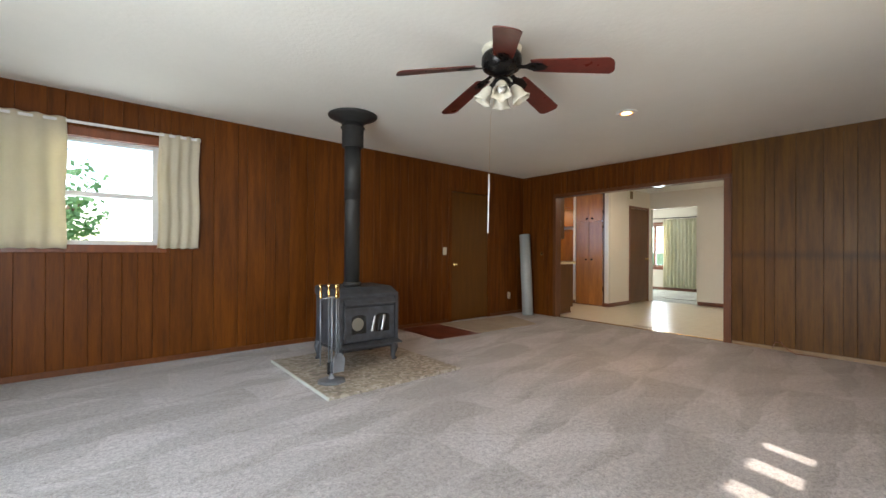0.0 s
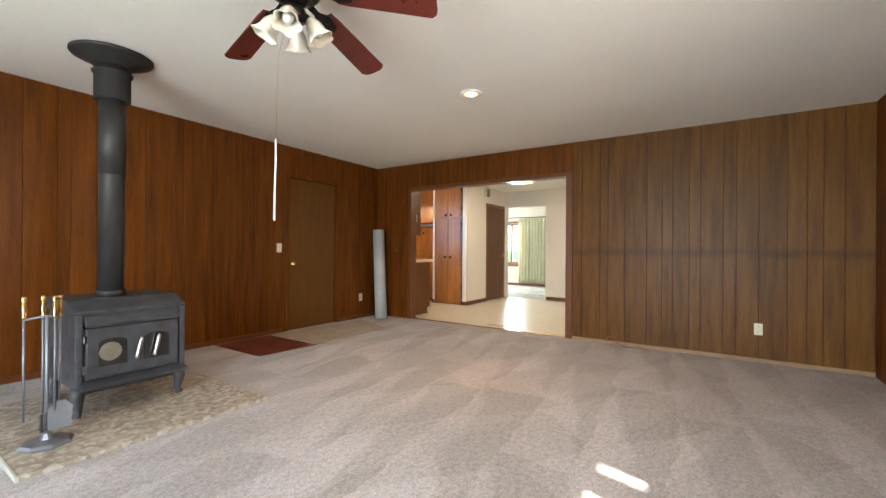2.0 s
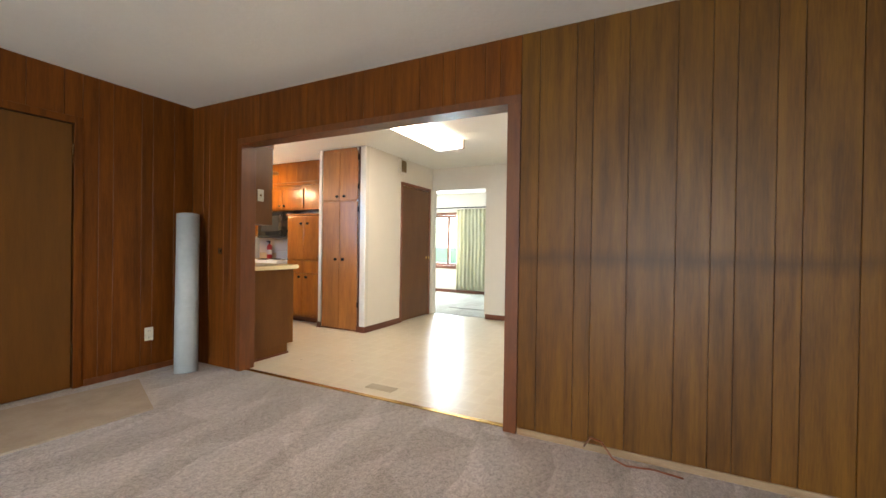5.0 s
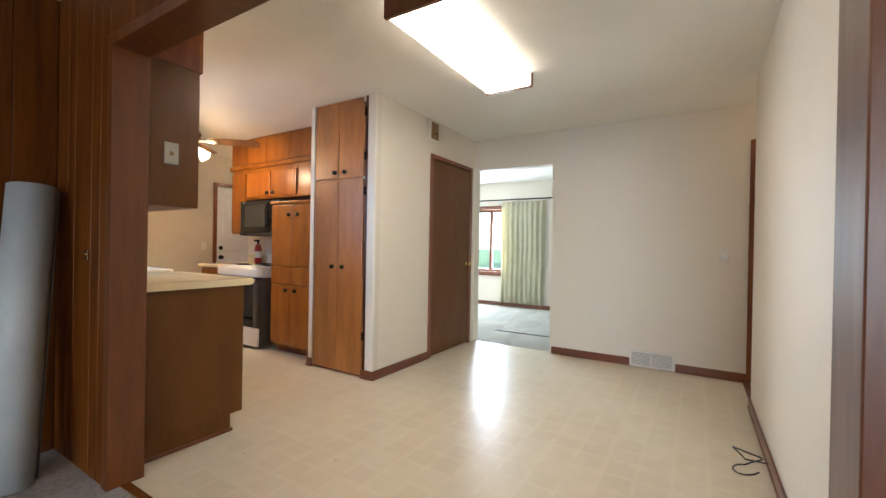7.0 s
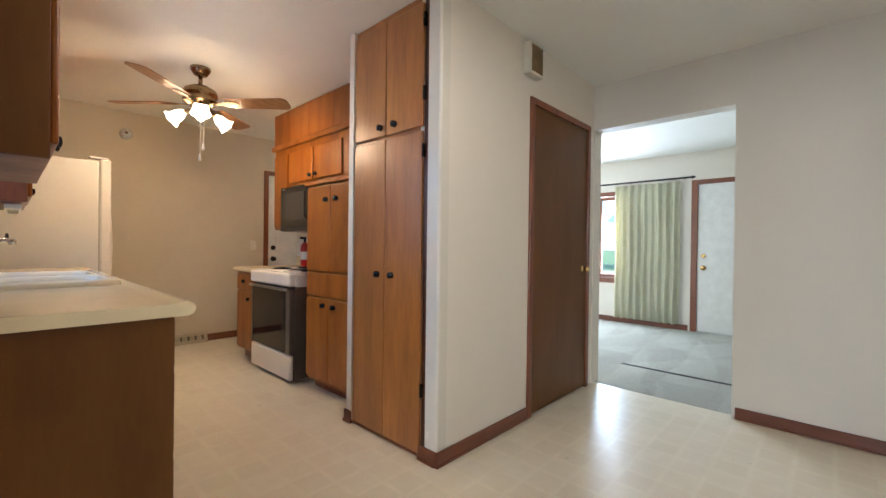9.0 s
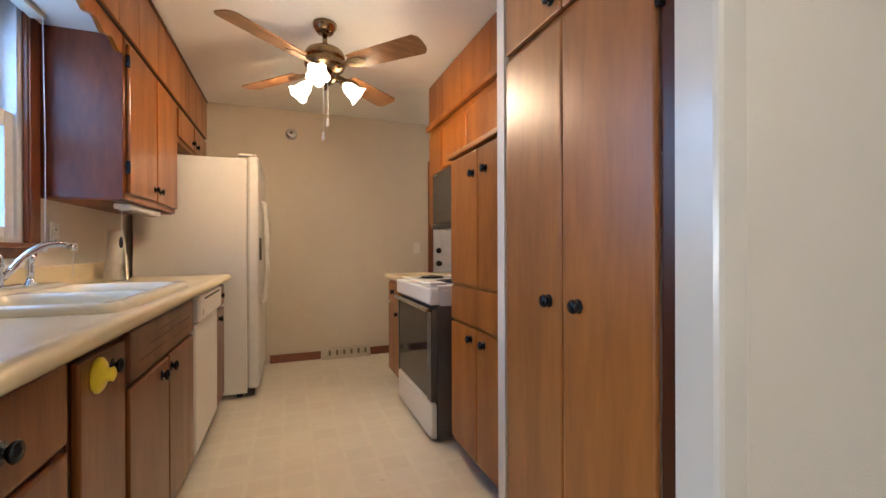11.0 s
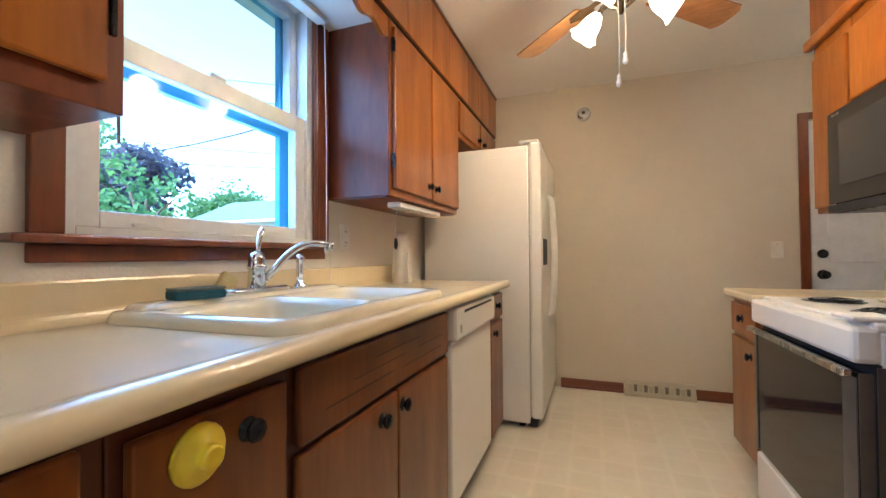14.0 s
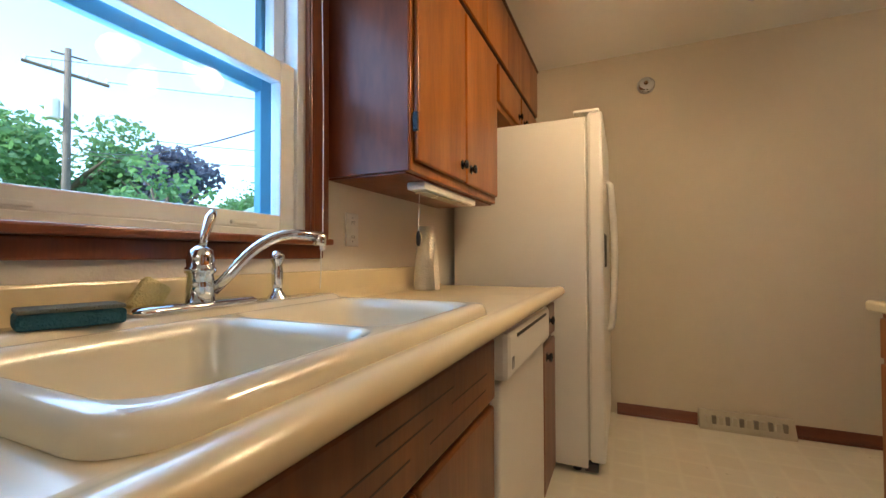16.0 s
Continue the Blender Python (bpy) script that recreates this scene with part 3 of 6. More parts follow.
flat("floor_living", XD + 0.06, XL + 0.15, 0.86, 9.0, -0.12, 0.0, M_CARPET_LIV, "pale grey green living room carpet", "carpet")
flat("floor_seam", 10.53, 10.56, 3.3, 4.40, 0.0, 0.006, M_SLOT, "dark carpet seam across the living room floor", "carpet seam")
# the family room ceiling rises a little towards its far window corner
_bm = bmesh.new()
_lo = [[_bm.verts.new((x, y, C + 0.0105 * (XE - x) * max(0, (y - 1) / 4))) for x in (XW - 0.15, XE + 0.008)] for y in (YS - 0.15, 1.0, 2.4, 3.8, YN + 0.15)]
_hi = [[_bm.verts.new((v.co.x, v.co.y, C + 0.22)) for v in r] for r in _lo]
for i in range(4):
    _bm.faces.new((_lo[i][0], _lo[i][1], _lo[i + 1][1], _lo[i + 1][0]))
    _bm.faces.new((_hi[i][0], _hi[i][1], _hi[i + 1][1], _hi[i + 1][0]))
    for k in (0, 1):
        _bm.faces.new((_lo[i][k], _lo[i + 1][k], _hi[i + 1][k], _hi[i][k]))
for i in (0, 4):
    _bm.faces.new((_lo[i][0], _lo[i][1], _hi[i][1], _hi[i][0]))
tagged(link("ceiling_family", _bm, M_CEIL), "off white textured ceiling", "ceiling", kind="structure")
flat("ceiling_kitchen", XE + 0.008, XD + 0.13, -0.34, YB + 0.14, C, C + 0.12, M_CEIL, "off white textured kitchen ceiling", "ceiling")
flat("ceiling_living", XD + 0.13, XL + 0.15, 0.86, 9.0, C, C + 0.12, M_CEIL, "off white living room ceiling", "ceiling")


# wood boards on the panelled walls
def clad(parent, along, face, inward, edges, z0, z1, holes=(), mat_=None):
    th, ch, gap = 0.0085, 0.0022, 0.0012
    pts = sorted(edges)
    for a, b in zip(pts, pts[1:]):
        cuts = sorted({a, b, *[h for q in holes for h in q[:2] if a + 0.01 < h < b - 0.01]})
        for p, q in zip(cuts, cuts[1:]):
            spans = [(z0, z1)]
            for h in holes:
                if h[0] < (p + q) / 2 < h[1]:
                    spans = [s for s in ((z0, h[2]), (h[3], z1)) if s[1] - s[0] > 0.02]
            p1 = p + gap if p == a else p
            q1 = q - gap if q == b else q
            out = [(p1, th), (p1, ch), (p1 + ch, 0), (q1 - ch, 0), (q1, ch), (q1, th)]
            for s in spans:
                poly = []
                for u, d in out:
                    w = face - inward * d
                    poly.append((u, w, s[0]) if along == 'x' else (w, u, s[0]))
                part("plank", extrude(poly, (0, 0, s[1] - s[0])), mat_ or M_PANEL, parent)


def grooves(a, b, seed):
    rng = random.Random(seed)
    out, x = [a], a
    pat = [0.10, 0.21, 0.09, 0.18, 0.23, 0.15, 0.10, 0.16]
    i = rng.randrange(8)
    while x < b - 0.16:
        x += pat[i % 8] + rng.uniform(-0.004, 0.004)
        i += 1
        if x < b - 0.05:
            out.append(x)
    return out + [b]


EAST_EDGES = [-0.85, -0.652, -0.506, -0.392, -0.249, -0.03, 0.152, 0.26, 0.46, 0.56, 0.716, 0.818, 0.97, 1.198, 1.381, 1.472, 1.683, 1.795]
NORTH_EDGES = [-1.5, -1.36, -1.13, -1.03, -0.85, -0.62, -0.328, -0.134, -0.017, 0.139, 0.236, 0.378, 0.496, 0.615, 0.752, 0.94, 1.133, 1.366, 1.46, 1.65, 1.76, 1.92, 2.13, 2.22, 2.40, 2.63, 2.78, 2.88, 3.04, 3.14, 3.36, 3.46, 3.601, 3.681, 3.828, 3.951, 4.011, 4.225, 4.345]

# opening trim in the east wall
open_trim = thing("trim_opening", (XE, 3.08, 0), "red brown stained wood lining of the wide opening", "door frame", kind="structure")
part("jamb", B(XE - 0.012, XK + 0.014, 4.31, 4.365, 0, 2.01, 0.003), M_TRIM_DARK, open_trim)
part("jamb", B(XE - 0.012, XK + 0.014, 1.795, 1.878, 0, 2.01, 0.003), M_TRIM_DARK, open_trim)
part("head", B(XE - 0.012, XK + 0.014, 1.795, 4.365, 2.01, 2.06, 0.003), M_TRIM_DARK, open_trim)
part("threshold", B(6.165, 6.205, 1.85, 4.31, 0.0, 0.008, 0.003), M_BRASS, open_trim, "worn metal floor strip")

M_TAN = mat("pale_worn_wood", (0.30, 0.20, 0.11), 0.5, color2=(0.2, 0.12, 0.06), scale=4, stretch=(2, 2, 9))
base_e = thing("baseboard_east", (XE, 0.4, 0), "thin dark wood baseboard along the panelling", "baseboard", kind="structure")
part("strip", B(XE - 0.012, XE - 0.001, YS, 1.79, 0, 0.04, 0.003), M_TAN, base_e)
base_n = thing("baseboard_north", (2, YN, 0), "thin dark wood baseboard along the panelling", "baseboard", kind="structure")
part("strip", B(XW, 4.34, YN - 0.012, YN - 0.001, 0, 0.05, 0.003), M_TRIM_DARK, base_n)
part("strip", B(5.28, XE - 0.013, YN - 0.012, YN - 0.001, 0, 0.05, 0.003), M_TRIM_DARK, base_n)


def baseboard(name, x0, x1, y0, y1):
    t = thing(name, ((x0 + x1) / 2, (y0 + y1) / 2, 0), "red brown stained wood baseboard", "baseboard", kind="structure")
    part("strip", B(x0, x1, y0, y1, 0, 0.075, 0.004), M_BASEWOOD, t)
    part("shoe", B(x0 - 0.006 if x1 - x0 < 0.1 else x0, x1 + 0.006 if x1 - x0 < 0.1 else x1, y0 - 0.006 if y1 - y0 < 0.1 else y0, y1 + 0.006 if y1 - y0 < 0.1 else y1, -0.001, 0.016, 0.004), M_BASEWOOD, t)


baseboard("baseboard_pantry", 7.948, 8.788, YP - 0.014, YP - 0.001)
baseboard("baseboard_pantry_end", 7.948, 7.961, YP, 4.50)
baseboard("baseboard_stub", 7.948, 7.961, 5.112, 5.178)
baseboard("baseboard_dining_east", XD - 0.014, XD - 0.001, 2.62, 3.40)
baseboard("baseboard_dining_corner", XD - 0.014, XD - 0.001, 1.69, 2.225)
baseboard("baseboard_dining_south", 6.28, 9.06, YD + 0.001, YD + 0.014)
baseboard("baseboard_back", 7.1, 7.565, YB - 0.014, YB - 0.001)
baseboard("baseboard_back_end", 8.045, 8.68, YB - 0.014, YB - 0.001)
baseboard("baseboard_living", XL - 0.014, XL - 0.001, 4.36, 8.0)


# ---- doors ----
def round_knob(parent, at, axis, mat_, r=0.026, name="knob"):
    """A turned knob whose stem points along axis."""
    q = Vector((0, 0, 1)).rotation_difference(Vector(axis)).to_matrix().to_4x4()
    m = Matrix.Translation(at) @ q
    prof = [(r * 1.15, 0), (r * 1.15, 0.004), (r * 0.5, 0.008), (r * 0.42, 0.022), (r * 0.8, 0.028), (r, 0.038), (r * 0.92, 0.048), (r * 0.55, 0.054), (0.002, 0.056)]
    return part(name, lathe(prof, m, 16), mat_, parent, smooth=True)


fam_door = thing("door_family", (4.81, YN, 0), "closed dark brown flush wood door with a brass knob", "door", kind="structure")
_p = part("panel", B(4.425, 5.20, YN - 0.002, YN + 0.035, 0.012, 2.02, 0.003), M_FAMDOOR, fam_door)
for a, b, z0, z1 in ((4.36, 4.415, 0, 2.085), (5.21, 5.265, 0, 2.085), (4.415, 5.21, 2.03, 2.085)):
    part("casing", B(a, b, YN - 0.012, YN + 0.02, z0, z1, 0.003), M_PANEL, fam_door)
part("jamb_lining", B(4.36, 5.265, YN + 0.04, YN + 0.145, 0.0, 2.08), M_PANEL_CORE, fam_door)
round_knob(fam_door, (4.482, YN - 0.002, 0.885), (0, -1, 0), M_BRASS, 0.028)
for z in (0.25, 1.78):
    part("hinge", lathe([(0.006, 0), (0.006, 0.09)], pose(5.203, YN - 0.006, z), 8), M_BRONZE, fam_door)

closet = thing("door_closet", (9.31, YP, 0), "closed brown flush wood closet door with stained frame", "door", kind="structure")
part("panel", B(8.838, 9.638, YP - 0.004, YP + 0.034, 0.012, 2.025, 0.003), M_DOOR, closet)
for a, b, z0, z1 in ((8.790, 8.833, 0, 2.075), (9.643, 9.686, 0, 2.075), (8.833, 9.643, 2.03, 2.075)):
    part("casing", B(a, b, YP - 0.016, YP + 0.02, z0, z1, 0.004), M_TRIM, closet)
part("closet_back", B(8.80, 9.67, YP + 0.08, YP + 0.11, 0.002, 2.028), M_PANEL_CORE, closet)
for z in (0.28, 1.78):
    part("hinge", B(8.828, 8.846, YP - 0.012, YP - 0.002, z - 0.05, z + 0.05, 0.002), M_BLACK, closet)
round_knob(closet, (9.575, YP - 0.004, 0.94), (0, -1, 0), M_BRASS, 0.026)

hall_door = thing("door_hall", (XD, 1.24, 0), "closed brown wood hall door with stained frame", "door", kind="structure")
part("panel", B(XD + 0.01, XD + 0.05, 0.87, 1.61, 0.01, 2.04, 0.003), M_DOOR, hall_door)
for a, b, z0, z1 in ((0.79, 0.86, 0, 2.11), (1.62, 1.69, 0, 2.11), (0.86, 1.62, 2.05, 2.11)):
    part("casing", B(XD - 0.016, XD + 0.02, a, b, z0, z1, 0.004), M_TRIM, hall_door)
part("strike_plate", B(XD - 0.019, XD - 0.015, 1.635, 1.66, 1.70, 1.80, 0.001), M_BRONZE, hall_door)
round_knob(hall_door, (XD + 0.01, 1.54, 0.95), (-1, 0, 0), M_BRASS)
thr = thing("trim_hall_threshold", (9.41, 1.70, 0), "brown wood strip between dining and hall floors", "threshold", kind="structure")
part("strip", B(9.06, XD - 0.018, 1.665, 1.715, -0.001, 0.010, 0.004), M_BASEWOOD, thr)

back_door = thing("door_back", (9.14, YB, 0), "closed white back door with a dark wood frame", "door", kind="structure")
part("panel", B(8.75, 9.54, YB + 0.008, YB + 0.05, 0.01, 1.965, 0.003), M_STEELWHITE, back_door)
for z0, z1 in ((0.18, 0.82), (1.00, 1.80)):
    for a, b in ((8.84, 9.11), (9.18, 9.45)):
        part("raised_panel", B(a, b, YB + 0.001, YB + 0.012, z0, z1, 0.006), M_STEELWHITE, back_door)
for a, b, z0, z1 in ((8.685, 8.74, 0, 2.022), (9.55, 9.62, 0, 2.022), (8.74, 9.55, 1.975, 2.022)):
    part("casing", B(a, b, YB - 0.016, YB + 0.02, z0, z1, 0.004), M_TRIM, back_door)
round_knob(back_door, (8.81, YB + 0.008, 0.92), (0, -1, 0), M_BLACK, 0.028)
part("deadbolt", lathe([(0.030, 0), (0.030, 0.012), (0.022, 0.02), (0.002, 0.021)], pose(8.81, YB + 0.008, 1.06, 90), 16), M_BLACK, back_door)

front_door = thing("door_living", (XL, 3.86, 0), "closed white living room door with brass locks", "door", kind="structure")
part("panel", B(XL + 0.01, XL + 0.05, 3.455, 4.255, 0.01, 1.97, 0.003), M_STEELWHITE, front_door)
for a, b, z0, z1 in ((3.38, 3.45, 0, 2.04), (4.26, 4.335, 0, 2.04), (3.45, 4.26, 1.98, 2.04)):
    part("casing", B(XL - 0.016, XL + 0.02, a, b, z0, z1, 0.004), M_TRIM, front_door)
round_knob(front_door, (XL + 0.01, 4.19, 0.86), (-1, 0, 0), M_BRASS, 0.03)
part("deadbolt", lathe([(0.028, 0), (0.028, 0.012), (0.02, 0.02), (0.002, 0.021)], pose(XL + 0.01, 4.19, 1.02, 0, -90), 16), M_BRASS, front_door)


# ---- windows ----
def window_y(name, x0, x1, z0, z1, yin, sign, label, rail=None, mull=()):
    """Window in a wall running along x; sign +1 when outside is towards +y."""
    t = thing(name, ((x0 + x1) / 2, yin, z0), label, "window", kind="structure")
    fo = 0.05
    ya, yb = sorted((yin + sign * 0.03, yin + sign * 0.10))
    for a, b, c, d in ((x0, x0 + fo, z0, z1), (x1 - fo, x1, z0, z1), (x0 + fo, x1 - fo, z0, z0 + fo), (x0 + fo, x1 - fo, z1 - fo, z1)):
        part("frame", B(a, b, ya, yb, c, d, 0.004), M_VINYLWIN, t)
    bars = [(x0 + fo, x1 - fo, rail - 0.022, rail + 0.022)] if rail else []
    bars += [(m - 0.09, m + 0.09, z0 + fo, z1 - fo) for m in mull]
    for a, b, c, d in bars:
        part("rail", B(a, b, ya + 0.01, yb - 0.01, c, d, 0.004), M_VINYLWIN, t)
    g = part("pane", B(x0 + fo - 0.005, x1 - fo + 0.005, (ya + yb) / 2 - 0.003, (ya + yb) / 2 + 0.003, z0 + fo - 0.005, z1 - fo + 0.005), M_PANE, t)
    g.visible_shadow = False
    return t


def window_x(name, y0, y1, z0, z1, xin, sign, label, rail=None, fo=0.05, mull=(), fmat=None):
    t = thing(name, (xin, (y0 + y1) / 2, z0), label, "window", kind="structure")
    xa, xb = sorted((xin + sign * 0.03, xin + sign * 0.10))
    fm = fmat or M_VINYLWIN
    for a, b, c, d in ((y0, y0 + fo, z0, z1), (y1 - fo, y1, z0, z1), (y0 + fo, y1 - fo, z0, z0 + fo), (y0 + fo, y1 - fo, z1 - fo, z1)):
        part("frame", B(xa, xb, a, b, c, d, 0.004), fm, t)
    bars = [(y0 + fo, y1 - fo, rail - 0.022, rail + 0.022)] if rail else []
    bars += [(m - 0.03, m + 0.03, z0 + fo, z1 - fo) for m in mull]
    for a, b, c, d in bars:
        part("rail", B(xa + 0.01, xb - 0.01, a, b, c, d, 0.004), fm, t)
    g = part("pane", B((xa + xb) / 2 - 0.003, (xa + xb) / 2 + 0.003, y0 + fo - 0.005, y1 - fo + 0.005, z0 + fo - 0.005, z1 - fo + 0.005), M_PANE_TINT, t)
    g.visible_shadow = False
    return t


win1 = window_y("window_1", -0.60, 0.66, 1.13, 2.12, YN + 0.03, 1, "white double hung window with stained wood casing", rail=1.60)
for a, b, c, d in ((-0.66, -0.60, 1.07, 2.18), (0.66, 0.72, 1.07, 2.18), (-0.60, 0.66, 2.10, 2.18), (-0.60, 0.66, 1.07, 1.14)):
    part("casing", B(a, b, YN - 0.014, YN + 0.05, c, d, 0.004), M_TRIM, win1)
# unseen window; its mullion gaps are sized to shape the sun stripes on the carpet
win2 = window_y("window_2", 1.96, 2.82, 1.56, 2.06, YS - 0.02, -1, "unseen high window with wide mullions that shape the sun stripes", mull=(2.25, 2.575))
patio = window_x("window_3", -0.5, 2.4, 0.0, 2.05, XW - 0.03, -1, "glazed patio doors to the garden", mull=(0.95,))
kwin = thing("window_4", (XK, 5.64, 1.11), "white double hung window over the kitchen sink", "window", kind="structure")
WY0, WY1 = 5.205, 6.072


def sash(x0, x1, y0, y1, z0, z1, st, bot, top):
    """One sash: stiles, rails and its pane; the first named width is the stile's."""
    for a, b in ((y0, y0 + st), (y1 - st, y1)):
        part("sash_stile", B(x0, x1, a, b, z0, z1, 0.004), M_VINYLWIN, kwin)
    for c, d in ((z0, z0 + bot), (z1 - top, z1)):
        part("sash_rail", B(x0 + 0.0005, x1 - 0.0005, y0 + st, y1 - st, c, d, 0.004), M_VINYLWIN, kwin)
    g = part("pane", B((x0 + x1) / 2 - 0.003, (x0 + x1) / 2 + 0.003, y0 + st - 0.004, y1 - st + 0.004, z0 + bot - 0.004, z1 - top + 0.004), M_PANE_TINT, kwin)
    g.visible_shadow = False


for a, b, c, d in ((WY0, WY0 + 0.028, 1.115, 2.12), (WY1 - 0.028, WY1, 1.115, 2.12), (WY0 + 0.028, WY1 - 0.028, 1.115, 1.135), (WY0 + 0.028, WY1 - 0.028, 2.09, 2.12)):
    part("frame", B(XK - 0.095, XK - 0.001, a, b, c, d, 0.003), M_VINYLWIN, kwin)
sash(XK - 0.052, XK - 0.012, WY0 + 0.0285, WY1 - 0.0285, 1.1355, 1.635, 0.055, 0.043, 0.064)
sash(XK - 0.092, XK - 0.054, WY0 + 0.0285, WY1 - 0.0285, 1.60, 2.0895, 0.042, 0.035, 0.04)
part("sash_lock", B(XK - 0.048, XK - 0.016, 5.60, 5.66, 1.6355, 1.652, 0.004), M_VINYLWIN, kwin)
for y in (5.40, 5.86):
    part("lift_rail", B(XK - 0.0118, XK - 0.003, y - 0.04, y + 0.04, 1.142, 1.152, 0.003), M_VINYLWIN, kwin)
for a, b, c, d in ((WY0 + 0.001, WY0 + 0.075, 1.118, 2.118), (WY1 - 0.075, WY1 - 0.001, 1.118, 2.118), (WY0 + 0.075, WY1 - 0.075, 2.06, 2.118), (WY0 + 0.075, WY1 - 0.075, 1.562, 1.60), (WY0 + 0.075, WY1 - 0.075, 1.118, 1.15)):
    part("storm_frame", B(XK - 0.128, XK - 0.100, a, b, c, d, 0.003), M_BLUE, kwin, "blue painted outer storm frame")
for a, b, c, d in ((5.140, 5.204, 1.115, 2.20), (6.073, 6.166, 1.115, 2.20), (5.204, 6.073, 2.121, 2.20)):
    part("casing", B(XK + 0.001, XK + 0.02, a, b, c, d, 0.004), M_TRIM, kwin)
part("casing_bead", B(XK + 0.0205, XK + 0.028, 6.076, 6.090, 1.115, 2.19, 0.003), M_TRIM, kwin)
part("stool", B(XK - 0.03, XK + 0.055, 5.10, 6.150, 1.094, 1.114, 0.006), M_TRIM, kwin)
part("apron", B(XK + 0.001, XK + 0.018, 5.14, 6.142, 1.052, 1.094, 0.004), M_TRIM, kwin)
lwin = window_x("window_5", 5.27, 7.2, 0.66, 1.90, XL + 0.03, 1, "wide living room window with stained wood casing", mull=(5.62,), fmat=M_TRIM)
for a, b, c, d in ((5.20, 5.27, 0.60, 1.97), (7.2, 7.27, 0.60, 1.97), (5.27, 7.2, 1.90, 1.97), (5.27, 7.2, 0.58, 0.66)):
    part("casing", B(XL - 0.02, XL + 0.03, a, b, c, d, 0.004), M_TRIM, lwin)


# ---- cabinets ----
def pull(parent, x, y, z, s):
    """Dark mushroom knob on a small rose, on a face looking along s*x."""
    q = Matrix.Translation((x, y, z)) @ Vector((0, 0, 1)).rotation_difference(Vector((s, 0, 0))).to_matrix().to_4x4()
    part("knob", lathe([(0.019, 0), (0.019, 0.002), (0.009, 0.005), (0.008, 0.010), (0.015, 0.013), (0.0185, 0.018), (0.016, 0.023), (0.002, 0.026)], q, 14), M_KNOB, parent, "dark metal mushroom knob", smooth=True)


def cabinet(name, label, xf, s, depth, y0, y1, z0, z1, fronts, group="", toe=0.0, body=None, front=None, cat="cabinet", low=0.0):
    """Cabinet with its face at xf looking along s*x; fronts: part name, y0, y1, z0, z1 and knob places."""
    t = thing(name, (xf - s * depth / 2, (y0 + y1) / 2, z0), label, cat, group)
    xs = sorted((xf, xf - s * depth))
    zt = z1 - low
    part("body", B(xs[0], xs[1], y0, y1, z0 + toe, zt, 0.003), body or M_CAB, t)
    if low:
        xr = sorted((xf, xf - s * 0.02))
        part("face_rail", B(xr[0], xr[1], y0, y1, zt, z1, 0.002), body or M_CAB, t)
    if toe:
        xt = sorted((xf - s * 0.07, xf - s * depth))
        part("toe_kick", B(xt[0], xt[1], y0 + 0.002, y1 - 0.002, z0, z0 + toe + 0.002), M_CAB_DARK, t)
    for nm, a, b, c, d, knobs in fronts:
        xs2 = sorted((xf + s * 0.001, xf + s * 0.019))
        p = part(nm, B(xs2[0], xs2[1], a, b, c, d, 0.006), front or M_CAB, t)
        for ky, kz in knobs:
            pull(p, xf + s * 0.018, ky, kz, s)
    return t


XF = 6.845
CT = 0.913
RUN = "base cabinets under the sink counter"
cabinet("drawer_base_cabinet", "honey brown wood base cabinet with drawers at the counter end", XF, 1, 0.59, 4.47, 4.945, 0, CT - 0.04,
        [("drawer_front", 4.50, 4.915, 0.70, 0.86, [(4.71, 0.775)]), ("drawer_front", 4.50, 4.915, 0.42, 0.685, [(4.71, 0.555)]), ("drawer_front", 4.50, 4.915, 0.12, 0.405, [(4.71, 0.27)])], RUN, 0.1, body=M_CAB_FRAME, front=M_CAB_SHADED)
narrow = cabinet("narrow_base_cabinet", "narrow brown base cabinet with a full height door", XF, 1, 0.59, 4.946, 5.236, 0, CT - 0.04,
                 [("door", 4.962, 5.220, 0.12, 0.846, [(5.132, 0.797)])], RUN, 0.1, body=M_CAB_FRAME, front=M_CAB_SHADED)
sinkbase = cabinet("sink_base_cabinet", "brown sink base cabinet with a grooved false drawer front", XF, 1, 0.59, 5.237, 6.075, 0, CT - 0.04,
                   [("false_front", 5.252, 6.056, 0.712, 0.857, []), ("door", 5.250, 5.646, 0.12, 0.698, [(5.556, 0.651)]), ("door", 5.652, 6.050, 0.12, 0.698, [(5.676, 0.652)])], RUN, 0.1, low=0.18, body=M_CAB_FRAME, front=M_CAB_SHADED)
for i, (z, a, b) in enumerate(((0.815, 5.53, 5.79), (0.787, 5.43, 5.70), (0.757, 5.33, 5.62), (0.787, 5.78, 5.99), (0.752, 5.69, 5.98))):
    part("groove", B(XF + 0.0185, XF + 0.0196, a, b, z, z + 0.003), M_GROOVE, sinkbase, "dark routed groove")
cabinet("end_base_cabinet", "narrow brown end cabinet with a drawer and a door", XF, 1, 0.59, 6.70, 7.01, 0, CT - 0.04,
        [("drawer_front", 6.715, 6.995, 0.72, 0.85, [(6.84, 0.79)]), ("door", 6.715, 6.995, 0.12, 0.70, [(6.78, 0.65)])], RUN, 0.1, body=M_CAB_FRAME, front=M_CAB_SHADED)
endp = thing("cabinet_end_panel", (6.55, 4.46, 0), "brown wood end panel below the counter", "cabinet panel")
part("panel", B(XK + 0.02, XF + 0.005, 4.452, 4.468, 0.1, CT - 0.041, 0.002), M_DOOR, endp)
part("toe_panel", B(XK + 0.02, XF - 0.07, 4.454, 4.468, 0.0, 0.1), M_DOOR, endp)
